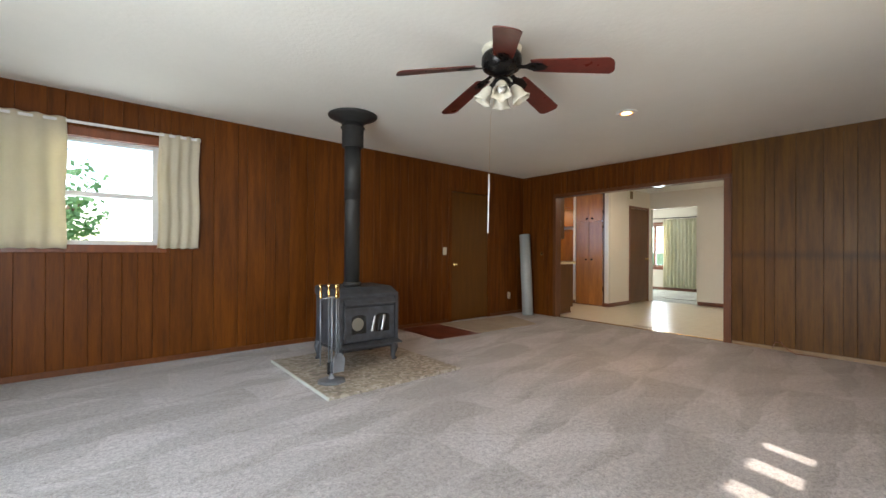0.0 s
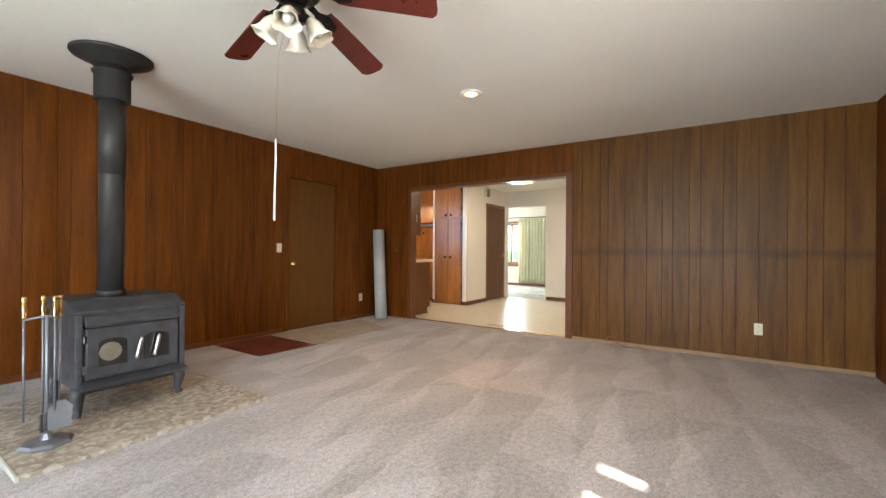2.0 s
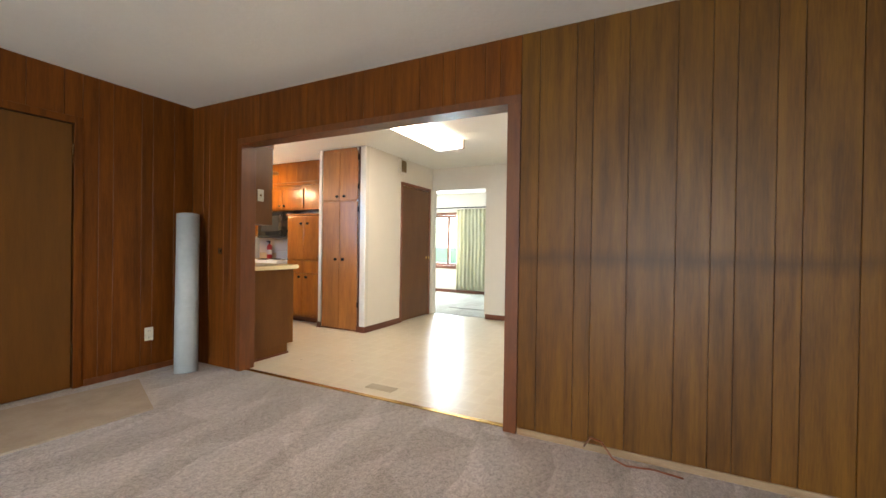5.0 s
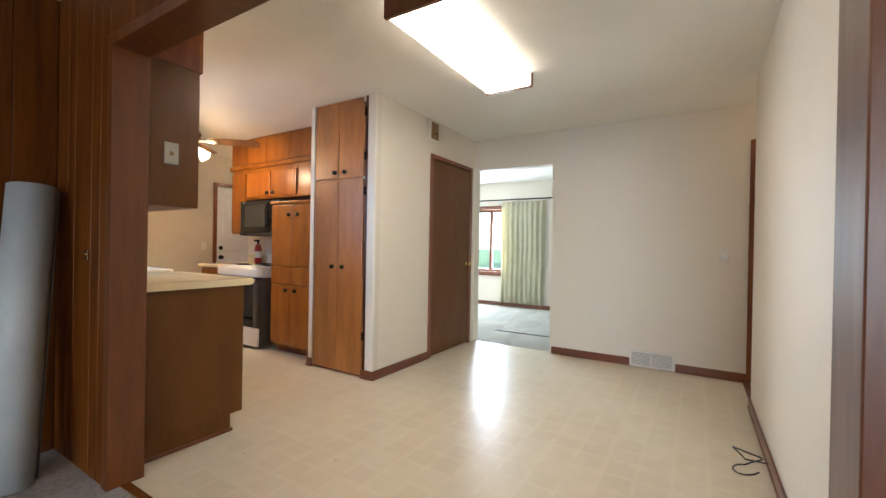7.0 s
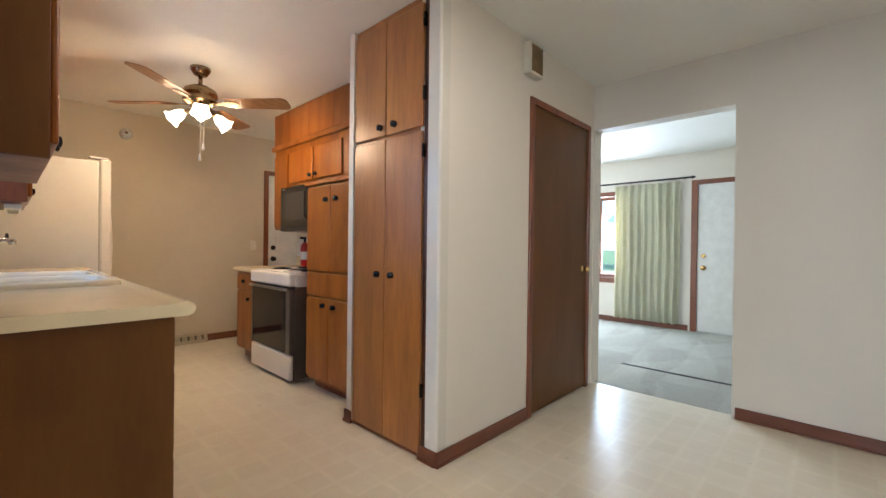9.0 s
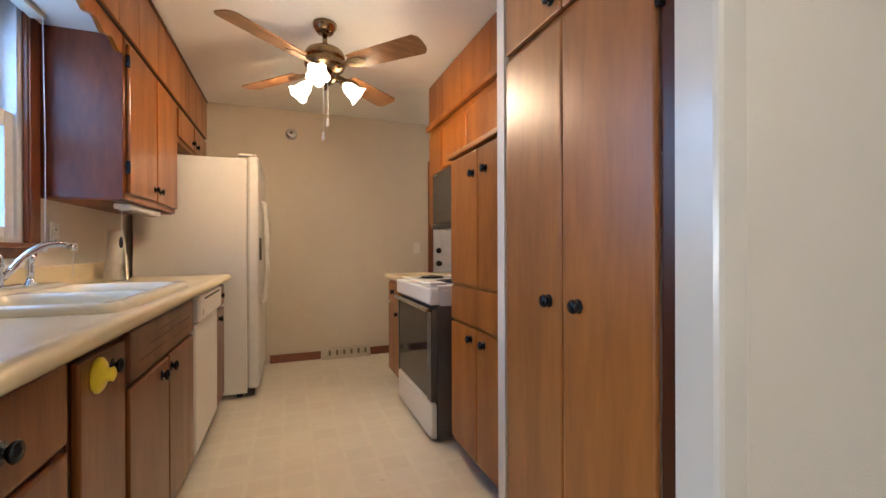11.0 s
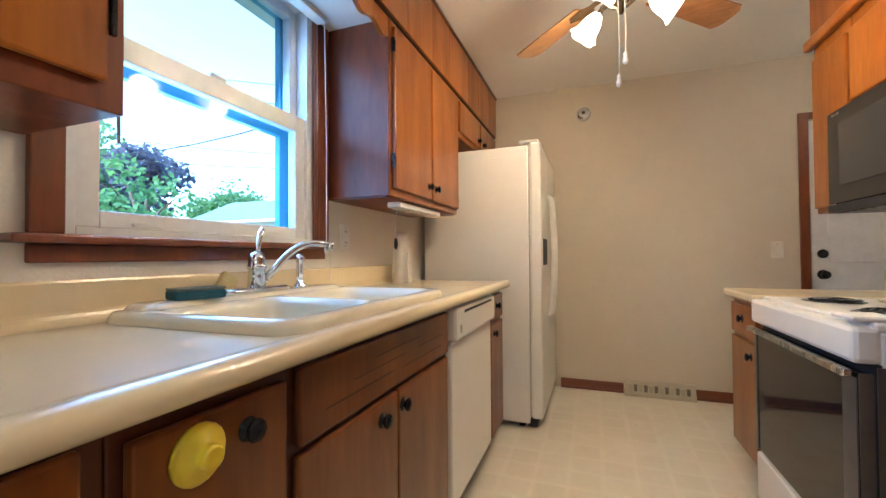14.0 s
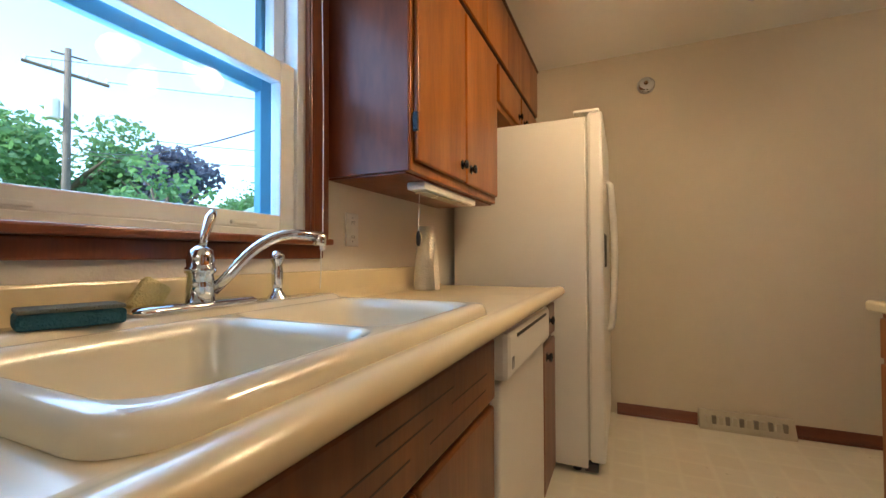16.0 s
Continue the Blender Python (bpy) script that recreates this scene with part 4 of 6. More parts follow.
part("shoe", B(XK + 0.02, XF - 0.06, 4.440, 4.452, -0.001, 0.018, 0.004), M_BASEWOOD, endp)

dw = thing("dishwasher", (6.55, 6.39, 0), "white dishwasher with a curved control panel", "dishwasher")
part("body", B(6.27, XF - 0.01, 6.082, 6.692, 0.10, 0.872, 0.004), M_APPL, dw)
part("door", B(XF - 0.008, XF + 0.022, 6.085, 6.690, 0.12, 0.735, 0.008), M_APPL, dw)
part("control_panel", B(XF - 0.008, XF + 0.046, 6.085, 6.690, 0.742, 0.868, 0.016), M_APPL, dw)
part("handle_recess", B(XF + 0.042, XF + 0.0475, 6.17, 6.61, 0.842, 0.852), M_SLOT, dw)
part("badge", B(XF + 0.045, XF + 0.0475, 6.115, 6.135, 0.770, 0.80), M_STEEL, dw, "small grey badge")
part("kick_plate", B(XF - 0.06, XF - 0.05, 6.085, 6.690, 0.0, 0.11), M_SLOT, dw)

# counter with sink cut-out
SX0, SX1, SY0, SY1 = 6.295, 6.845, 5.245, 6.10
counter = thing("countertop", (6.57, 5.7, CT - 0.04), "cream laminate countertop with a rolled front edge", "countertop")


def front_edge():
    """Profile of the raised lip and rolled nose of the counter, from the top round to the underside."""
    pts = [(6.838, CT), (6.848, CT + 0.0008), (6.857, CT + 0.003), (6.866, CT + 0.0052), (6.875, CT + 0.006)]
    for i in range(1, 11):
        a = radians(90 - 18 * i)
        pts.append((6.878 + 0.027 * math.cos(a), CT - 0.0165 + 0.0225 * math.sin(a)))
    return pts + [(6.862, CT - 0.039)]


def edge_poly(y, xa=XK + 0.002):
    return [(x, y, z) for x, z in [(xa, CT - 0.039), (xa, CT)] + front_edge()]


def counter_part(name, poly, length):
    o = part(name, extrude(poly, (0, length, 0)), M_LAM, counter)
    for p in o.data.polygons:
        p.use_smooth = abs(p.normal.y) < 0.5
    for e in o.data.edges:
        a, b = (o.data.vertices[i].co for i in e.vertices)
        e.use_edge_sharp = abs(a.y - b.y) < 0.001 or a.x + BASE[counter].x < 6.84
    return o


counter_part("slab", edge_poly(4.43), SY0 + 0.03 - 4.43)
counter_part("front_strip", edge_poly(SY0 + 0.03, SX1 - 0.03), SY1 - SY0 - 0.06)
part("back_strip", B(XK + 0.002, SX0 + 0.03, SY0 + 0.03, SY1 - 0.03, CT - 0.038, CT), M_LAM, counter)
counter_part("slab", edge_poly(SY1 - 0.03), 7.03 - SY1 + 0.03)
part("backsplash", B(XK + 0.002, XK + 0.022, 4.43, 7.03, CT + 0.0005, 1.013, 0.006), M_LAM, counter)
_cv = [(XK + 0.0225, CT + 0.0006), (XK + 0.0225, CT + 0.032)] + [(XK + 0.0545 - 0.032 * math.cos(a), CT + 0.0325 - 0.032 * math.sin(a)) for a in [math.pi / 2 * i / 6 for i in range(1, 7)]]
part("cove", extrude([(x, 4.432, z) for x, z in _cv], (0, 2.595, 0)), M_LAM, counter)

# sink
sink = thing("double_sink", (6.57, 5.8, CT), "cream enamel double bowl sink dropped into the counter", "sink")
RZ = 0.940


def rounded_rect(x0, x1, y0, y1, r, n=6):
    out = []
    for cx, cy, a0 in ((x1 - r, y1 - r, 0), (x0 + r, y1 - r, 90), (x0 + r, y0 + r, 180), (x1 - r, y0 + r, 270)):
        out += [(cx + r * math.cos(radians(a0 + 90 * i / n)), cy + r * math.sin(radians(a0 + 90 * i / n))) for i in range(n + 1)]
    return out


def loft(rings, cap_last=True, cap_first=False):
    bm = bmesh.new()
    vs = [[bm.verts.new(p) for p in r] for r in rings]
    n = len(vs[0])
    for a, b in zip(vs, vs[1:]):
        for i in range(n):
            bm.faces.new((a[i], a[(i + 1) % n], b[(i + 1) % n], b[i]))
    if cap_last:
        bm.faces.new(vs[-1])
    if cap_first:
        bm.faces.new(vs[0][::-1])
    return bm


def ring(x0, x1, y0, y1, r, z):
    return [(x, y, z) for x, y in rounded_rect(x0, x1, y0, y1, r)]


YM = 5.655
BX0, BX1 = SX0 + 0.135, SX1 - 0.05
bowls = ((SY0 + 0.045, YM - 0.018), (YM + 0.018, SY1 - 0.045))
for k, (a, b) in enumerate(bowls):
    part("bowl", loft([ring(BX0 - 0.012, BX1 + 0.012, a - 0.012, b + 0.012, 0.062, RZ), ring(BX0, BX1, a, b, 0.055, RZ - 0.006), ring(BX0 + 0.006, BX1 - 0.006, a + 0.006, b - 0.006, 0.055, RZ - 0.03),
                       ring(BX0 + 0.022, BX1 - 0.022, a + 0.022, b - 0.022, 0.06, RZ - 0.17), ring(BX0 + 0.055, BX1 - 0.055, a + 0.055, b - 0.055, 0.05, RZ - 0.185)]), M_SINK, sink, smooth=True)
    part("drain", lathe([(0.042, 0), (0.042, 0.004), (0.030, 0.002), (0.002, 0.001)], pose((BX0 + BX1) / 2, (a + b) / 2, RZ - 0.186), 16), M_CHROME, sink, "chrome drain strainer")


def rim_mesh():
    """The flat deck between the outer lip and the two bowls."""
    bm = bmesh.new()
    xs = [SX0 + 0.028, BX0 - 0.012, BX1 + 0.012, SX1 - 0.028]
    ys = [SY0 + 0.028, bowls[0][0] - 0.012, bowls[0][1] + 0.012, bowls[1][0] - 0.012, bowls[1][1] + 0.012, SY1 - 0.028]
    ys = sorted(ys)

    def face(pts):
        bm.faces.new([bm.verts.new((x, y, RZ)) for x, y in pts])
    face([(xs[0], ys[0]), (xs[1], ys[0]), (xs[1], ys[5]), (xs[0], ys[5])])
    face([(xs[2], ys[0]), (xs[3], ys[0]), (xs[3], ys[5]), (xs[2], ys[5])])
    for a, b in ((ys[0], ys[1]), (ys[2], ys[3]), (ys[4], ys[5])):
        face([(xs[1], a), (xs[2], a), (xs[2], b), (xs[1], b)])
    r, n = 0.062, 6
    for a, b in bowls:
        x0, x1, y0, y1 = BX0 - 0.012, BX1 + 0.012, a - 0.012, b + 0.012
        for cx, cy, sx, sy in ((x1, y1, -1, -1), (x0, y1, 1, -1), (x0, y0, 1, 1), (x1, y0, -1, 1)):
            pts = [(cx, cy)] + [(cx + sx * r - sx * r * math.cos(t), cy + sy * r - sy * r * math.sin(t)) for t in [math.pi / 2 * i / n for i in range(n + 1)]]
            face(pts)
    return bm


part("deck", rim_mesh(), M_SINK, sink)
part("lip", loft([ring(SX0, SX1, SY0, SY1, 0.06, CT + 0.0005), ring(SX0 + 0.001, SX1 - 0.001, SY0 + 0.001, SY1 - 0.001, 0.06, CT + 0.012), ring(SX0 + 0.008, SX1 - 0.008, SY0 + 0.008, SY1 - 0.008, 0.055, RZ - 0.002),
                  ring(SX0 + 0.030, SX1 - 0.030, SY0 + 0.030, SY1 - 0.030, 0.035, RZ + 0.0006)], cap_last=False), M_SINK, sink, smooth=True)

# faucet, sprayer
LZ = RZ + 0.013
FX, FY = 6.375, 5.645
part("faucet_ledge", loft([ring(SX0 + 0.012, BX0 - 0.016, SY0 + 0.04, SY1 - 0.04, 0.03, RZ - 0.002), ring(SX0 + 0.016, BX0 - 0.022, SY0 + 0.05, SY1 - 0.05, 0.03, LZ - 0.003), ring(SX0 + 0.022, BX0 - 0.03, SY0 + 0.06, SY1 - 0.06, 0.025, LZ)]), M_SINK, sink, smooth=True)
faucet = thing("kitchen_faucet", (FX, FY, LZ), "chrome single lever kitchen faucet on the sink deck", "faucet")
part("base_plate", loft([ring(FX - 0.03, FX + 0.03, FY - 0.13, FY + 0.13, 0.028, LZ + 0.0005), ring(FX - 0.03, FX + 0.03, FY - 0.13, FY + 0.13, 0.028, LZ + 0.010), ring(FX - 0.022, FX + 0.022, FY - 0.12, FY + 0.12, 0.02, LZ + 0.016)], cap_first=True), M_CHROME, faucet, smooth=True)
part("body", lathe([(0.027, 0.014), (0.026, 0.05), (0.024, 0.07), (0.029, 0.074), (0.029, 0.082), (0.025, 0.086), (0.026, 0.10), (0.022, 0.118), (0.010, 0.126), (0.002, 0.127)], pose(FX, FY, LZ), 24), M_CHROME, faucet, smooth=True)
part("lever", tube([(FX, FY, LZ + 0.118), (FX - 0.005, FY + 0.012, LZ + 0.15), (FX - 0.01, FY + 0.028, LZ + 0.185), (FX - 0.012, FY + 0.036, LZ + 0.20)], [0.009, 0.008, 0.011, 0.007], 12), M_CHROME, faucet, smooth=True)
SPT = [(FX + 0.01, FY + 0.02, LZ + 0.035)] + arc((FX + 0.03, FY + 0.045, LZ + 0.07), (FX + 0.06, FY + 0.10, LZ + 0.155), (FX + 0.10, FY + 0.155, LZ + 0.155), 8) + [(FX + 0.135, FY + 0.205, LZ + 0.150)]
part("spout", tube(SPT, 0.0115, 14), M_CHROME, faucet, smooth=True)
part("aerator", lathe([(0.013, -0.012), (0.015, -0.010), (0.015, 0.012), (0.012, 0.014)], pose(FX + 0.13, FY + 0.20, LZ + 0.142), 16), M_CHROME, faucet, smooth=True)
part("drip_thread", tube([(FX + 0.132, FY + 0.203, LZ + 0.130), (FX + 0.131, FY + 0.204, LZ + 0.06), (FX + 0.130, FY + 0.202, LZ + 0.03)], 0.0012, 5), M_PLATE_W, faucet, "thin pale thread hanging from the spout")
spray = thing("sink_sprayer", (FX + 0.005, 5.84, LZ), "chrome side sprayer on the sink deck", "sprayer")
part("flange", lathe([(0.026, 0), (0.024, 0.006), (0.012, 0.020), (0.010, 0.03)], pose(FX + 0.005, 5.84, LZ), 18), M_CHROME, spray, smooth=True)
part("wand", lathe([(0.010, 0.026), (0.013, 0.04), (0.014, 0.07), (0.011, 0.085), (0.016, 0.095), (0.017, 0.108), (0.010, 0.118), (0.002, 0.119)], pose(FX + 0.005, 5.84, LZ), 18), M_CHROME, spray, smooth=True)


# uppers on the window side
UB, UT, XU = 1.319, 2.072, 6.565
UG = "wall cabinets beside the kitchen window"
upl = cabinet("wall_cabinet", "red brown wall cabinet with worn varnish by the dining end", XU, 1, 0.312, 4.45, 5.138, UB, UT, [("door", 4.48, 4.78, UB + 0.046, UT - 0.03, [(4.745, UB + 0.10)]), ("door", 4.795, 5.103, UB + 0.046, UT - 0.03, [(4.83, UB + 0.10)])], UG, body=M_CAB_DARK)
part("end_skin", B(XK + 0.005, XU - 0.002, 4.446, 4.4495, UB + 0.002, UT), M_DOOR, upl, "brown flat end skin")
part("hinge", B(XU + 0.012, XU + 0.024, 5.1035, 5.113, UB + 0.13, UB + 0.20, 0.002), M_BLACK, upl)
upr = cabinet("wall_cabinet", "honey wood wall cabinet with a dark red side by the window", XU, 1, 0.312, 6.18, 7.075, UB, UT, [("door", 6.196, 6.612, UB + 0.032, UT - 0.028, [(6.572, UB + 0.095)]), ("door", 6.626, 7.058, UB + 0.032, UT - 0.028, [(6.672, UB + 0.095)])], UG)
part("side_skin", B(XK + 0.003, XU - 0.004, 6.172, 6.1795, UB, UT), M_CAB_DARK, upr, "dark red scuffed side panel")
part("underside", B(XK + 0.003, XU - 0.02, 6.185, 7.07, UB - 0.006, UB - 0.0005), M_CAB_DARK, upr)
for z in (UB + 0.12, UT - 0.14):
    part("hinge", B(XU + 0.004, XU + 0.022, 6.186, 6.195, z, z + 0.06, 0.002), M_BLACK, upr)
cabinet("wall_cabinet", "honey wood cabinet with two small doors above the refrigerator", XU, 1, 0.312, 7.077, YB - 0.003, 1.82, UT, [("door", 7.10, 7.58, 1.85, UT - 0.028, [(7.53, 1.90)]), ("door", 7.60, 8.08, 1.85, UT - 0.028, [(7.67, 1.90)])], UG)
soff = thing("soffit", (6.41, 6.2, UT), "honey wood panelled soffit above the wall cabinets", "soffit", kind="structure")
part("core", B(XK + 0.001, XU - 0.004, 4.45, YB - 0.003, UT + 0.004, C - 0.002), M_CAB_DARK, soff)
part("plaster_underside", B(XK + 0.002, XU - 0.022, 5.14, 6.17, UT - 0.006, UT + 0.003), M_WHITE, soff, "white painted plaster with torn edges")
_e = grooves(4.452, YB - 0.004, 5)
for a, b in zip(_e[::2], _e[2::2] + ([_e[-1]] if len(_e) % 2 == 0 else [])):
    part("panel", B(XU - 0.003, XU + 0.019, a + 0.001, b - 0.001, UT + 0.006, C - 0.012, 0.0015), M_CAB, soff)
part("shadow_gap", B(XU - 0.003, XU + 0.012, 4.452, YB - 0.004, UT + 0.0005, UT + 0.0055), M_GROOVE, soff)
part("crown", B(XU - 0.003, XU + 0.03, 4.45, YB - 0.004, C - 0.020, C - 0.002, 0.006), M_CAB_FRAME, soff)
# scalloped valance across the window
_pts = [(5.141, UT)]
for i in range(61):
    y = 5.141 + (6.17 - 5.141) * i / 60
    _pts.append((y, UT - 0.062 - 0.012 * math.sin(i / 60 * math.pi * 13) - (0.022 * abs(i - 30) / 30)))
_pts.append((6.17, UT))
val = thing("window_valance", (6.5, 5.65, UT), "scalloped brown wood valance above the kitchen window", "valance")
part("board", extrude([(XU - 0.02, y, z) for y, z in _pts], (0.018, 0, 0)), M_CAB, val)
blind = thing("roller_blind", (6.29, 5.62, 2.05), "rolled up cream window blind with cord", "blind")
part("roll", tube([(6.30, 5.22, 2.10), (6.30, 6.09, 2.10)], 0.028, 14), M_PLATE, blind, smooth=True)
part("head_rail", B(6.272, 6.295, 5.21, 6.10, 2.125, 2.155, 0.003), M_PLATE_W, blind)
part("folded_blind", B(6.275, 6.325, 5.22, 6.08, 2.045, 2.075, 0.004), M_PLATE, blind)
part("cord", tube([(6.325, 6.06, 2.05), (6.327, 6.07, 1.5), (6.325, 6.07, 1.10)], 0.0016, 5), M_PLATE_W, blind, "white pull cord")
part("tassel", lathe([(0.002, 0.0), (0.008, 0.004), (0.009, 0.018), (0.005, 0.028), (0.002, 0.034)], pose(6.325, 6.07, 1.075), 10), M_PLATE_W, blind, "small white cord tassel", smooth=True)
part("wand", tube([(6.333, 5.262, 2.05), (6.338, 5.268, 1.325)], 0.004, 8), M_STEEL, blind, "clear tilt wand")

lightbar = thing("under_cabinet_light", (6.50, 6.75, UB - 0.03), "white under cabinet strip light with a pull cord", "light")
part("housing", B(6.475, 6.545, 6.32, 6.835, UB - 0.034, UB - 0.007, 0.006), M_PLATE_W, lightbar)
part("lens", B(6.485, 6.535, 6.36, 6.80, UB - 0.040, UB - 0.035, 0.002), M_FROST, lightbar)
part("cord", tube([(6.49, 6.387, UB - 0.034), (6.488, 6.385, UB - 0.11), (6.487, 6.384, UB - 0.17)], 0.0014, 5), M_PLATE_W, lightbar)
part("cord_grip", lathe([(0.004, 0), (0.008, 0.01), (0.009, 0.03), (0.006, 0.05), (0.003, 0.055)], pose(6.487, 6.384, UB - 0.225), 10), M_RUBBER, lightbar, "dark pull cord grip", smooth=True)

# refrigerator
FR0, FR1 = 7.20, 8.09
fridge = thing("refrigerator", (6.66, (FR0 + FR1) / 2, 0), "white side by side refrigerator with long curved handles", "refrigerator")
part("body", B(6.29, 6.985, FR0, FR1, 0.03, 1.745, 0.006), M_APPL, fridge)
part("freezer_door", B(6.995, 7.065, FR0, FR0 + 0.40, 0.06, 1.765, 0.014), M_APPL, fridge)
part("fridge_door", B(6.995, 7.065, FR0 + 0.405, FR1, 0.06, 1.765, 0.014), M_APPL, fridge)
part("gasket", B(6.984, 6.996, FR0 + 0.012, FR1 - 0.012, 0.07, 1.75), M_PLATE_D, fridge)
for y in (FR0 + 0.355, FR0 + 0.45):
    part("handle", tube([(7.066, y, 0.65), (7.088, y, 0.665), (7.102, y, 0.86), (7.108, y, 1.06), (7.102, y, 1.26), (7.088, y, 1.455), (7.066, y, 1.47)], 0.017, 12), M_APPL, fridge, smooth=True)
part("dispenser", B(7.060, 7.069, FR0 + 0.08, FR0 + 0.29, 1.00, 1.17, 0.006), M_SLOT, fridge, "dark ice and water dispenser")
part("hinge_cover", B(6.93, 7.05, FR0 + 0.01, FR0 + 0.07, 1.766, 1.782, 0.005), M_APPL, fridge)
part("bottom_grille", B(6.97, 7.03, FR0 + 0.01, FR1 - 0.01, 0.012, 0.055, 0.004), M_SLOT, fridge)
for y in (FR0 + 0.05, FR1 - 0.05):
    part("foot", lathe([(0.02, 0), (0.02, 0.03)], pose(6.93, y, 0), 12), M_RUBBER, fridge)
    part("foot", lathe([(0.02, 0), (0.02, 0.03)], pose(6.40, y, 0), 12), M_RUBBER, fridge)

# ---- pantry, tower, range on the right ----
XP, XT = 7.98, 8.09
cabinet("pantry_cupboard", "tall honey wood pantry cupboard with double doors", XP, -1, 0.67, 4.545, 5.119, 0, C - 0.004,
        [("upper_door", 4.807, 5.106, 1.728, C - 0.05, [(4.85, 1.778)]), ("upper_door", 4.506, 4.803, 1.728, C - 0.05, [(4.727, 1.778)]),
         ("tall_door", 4.807, 5.106, 0.02, 1.705, [(4.866, 0.938)]), ("tall_door", 4.506, 4.803, 0.02, 1.705, [(4.740, 0.938)])], cat="cupboard", body=M_PANTRY, front=M_PANTRY)
pf = thing("pantry_face_frame", (XP, 4.49, 0), "dark stained wood edge of the pantry cupboard", "cabinet trim")
part("stile", B(XP - 0.004, XP + 0.004, 4.462, 4.503, 0, C - 0.004, 0.001), M_CAB_FRAME, pf)
for z in (0.35, 1.60, 1.90, 2.28):
    part("hinge", B(XP - 0.022, XP - 0.003, 4.492, 4.504, z - 0.035, z + 0.035, 0.002), M_BLACK, pf)
part("base_block", B(XP - 0.014, XP - 0.003, 4.505, 5.110, 0, 0.018, 0.003), M_BASEWOOD, pf)

TG = "tall cabinets along the range wall"
tower = cabinet("tall_cabinet", "honey wood tall cabinet with doors above and below a drawer", XT, -1, XR - XT - 0.004, 5.171, 5.90, 0, 1.548,
                [("upper_door", 5.566, 5.89, 0.908, 1.535, [(5.614, 1.432)]), ("upper_door", 5.185, 5.562, 0.908, 1.535, [(5.484, 1.432)]),
                 ("drawer_front", 5.185, 5.89, 0.722, 0.895, []),
                 ("lower_door", 5.584, 5.89, 0.11, 0.71, [(5.643, 0.66)]), ("lower_door", 5.185, 5.580, 0.11, 0.71, [(5.506, 0.66)])], TG, toe=0.08)
part("top_cap", B(XT - 0.03, XT + 0.1, 5.171, 5.915, 1.549, 1.575, 0.006), M_CAB, tower)
XV = 8.38
rw = cabinet("wall_cabinet", "honey wood wall cabinet with short doors above the microwave", XV, -1, XR - XV - 0.004, 5.171, 6.81, 1.668, UT,
             [("door", 5.88, 6.333, 1.69, UT - 0.085, [(6.29, 1.735)]), ("door", 6.348, 6.80, 1.69, UT - 0.085, [(6.39, 1.735)])], TG)
cabinet("narrow_wall_cabinet", "narrow honey wood wall cabinet beside the microwave", XV, -1, XR - XV - 0.004, 6.812, 7.12, 1.25, UT,
        [("door", 6.825, 7.105, 1.275, UT - 0.085, [(6.86, 1.36)])], TG)
rsoff = thing("soffit_range", (8.5, 6.1, UT), "honey wood panelled soffit above the range cabinets", "soffit", kind="structure")
part("core", B(XV + 0.004, XR - 0.002, 5.171, 7.12, UT + 0.004, C - 0.002), M_CAB_DARK, rsoff)
for a, b in ((5.171, 5.62), (5.62, 6.02), (6.02, 6.42), (6.42, 6.80), (6.80, 7.12)):
    part("panel", B(XV - 0.014, XV + 0.003, a + 0.001, b - 0.001, UT + 0.03, C - 0.012, 0.002), M_CAB, rsoff)
part("cornice", B(XV - 0.038, XV - 0.0005, 5.171, 7.14, UT - 0.028, UT + 0.020, 0.010), M_CAB, rsoff)

RY0, RY1 = 6.02, 6.77
RX, RH = 0.012, 0.963


def RB(x0, x1, y0, y1, z0, z1, bevel=0.0):
    """A box of the range, set back by RX and lowered to its height."""
    return B(x0 + RX, x1 + (RX if x1 < XR - 0.1 else 0.0), y0, y1, z0 * RH, z1 * RH, bevel)


rng = thing("electric_range", (8.33, (RY0 + RY1) / 2, 0), "white electric range with a black glass oven door", "stove")
part("body", RB(8.045, XR - 0.01, RY0, RY1, 0.02, 0.885, 0.004), M_APPL, rng)
part("side_panel", RB(8.032, 8.59, RY0 - 0.0045, RY0 - 0.0005, 0.03, 0.795), M_BRONZESTEEL, rng, "grey brown enamel side")
part("side_skirt", RB(8.03, 8.044, RY0 + 0.001, RY1 - 0.001, 0.03, 0.80), M_SLOT, rng)
part("oven_door", RB(7.998, 8.028, RY0 + 0.01, RY1 - 0.01, 0.245, 0.775, 0.006), M_DARKGLASS, rng, "black glass oven door")
for a, b, c, d in ((RY0 + 0.01, RY0 + 0.075, 0.245, 0.760), (RY1 - 0.03, RY1 - 0.01, 0.245, 0.760)):
    part("door_edge", RB(7.994, 7.9975, a, b, c, d), M_BRONZESTEEL, rng, "dull bronze coloured door edge")
part("door_side", RB(7.999, 8.029, RY0 + 0.005, RY0 + 0.0095, 0.245, 0.775), M_BRONZESTEEL, rng)
part("door_handle", RB(7.965, 7.99, RY0 + 0.01, RY1 - 0.01, 0.762, 0.784, 0.006), M_STEEL, rng, "metal oven door handle")
for y in (RY0 + 0.04, RY1 - 0.06):
    part("handle_bracket", RB(7.985, 8.0, y, y + 0.02, 0.755, 0.775, 0.003), M_BLACK, rng)
part("storage_drawer", RB(7.995, 8.03, RY0 + 0.006, RY1 - 0.006, 0.03, 0.232, 0.01), M_APPL, rng)
part("front_rim", RB(7.985, 8.05, RY0 + 0.002, RY1 - 0.002, 0.80, 0.902, 0.014), M_APPL, rng)
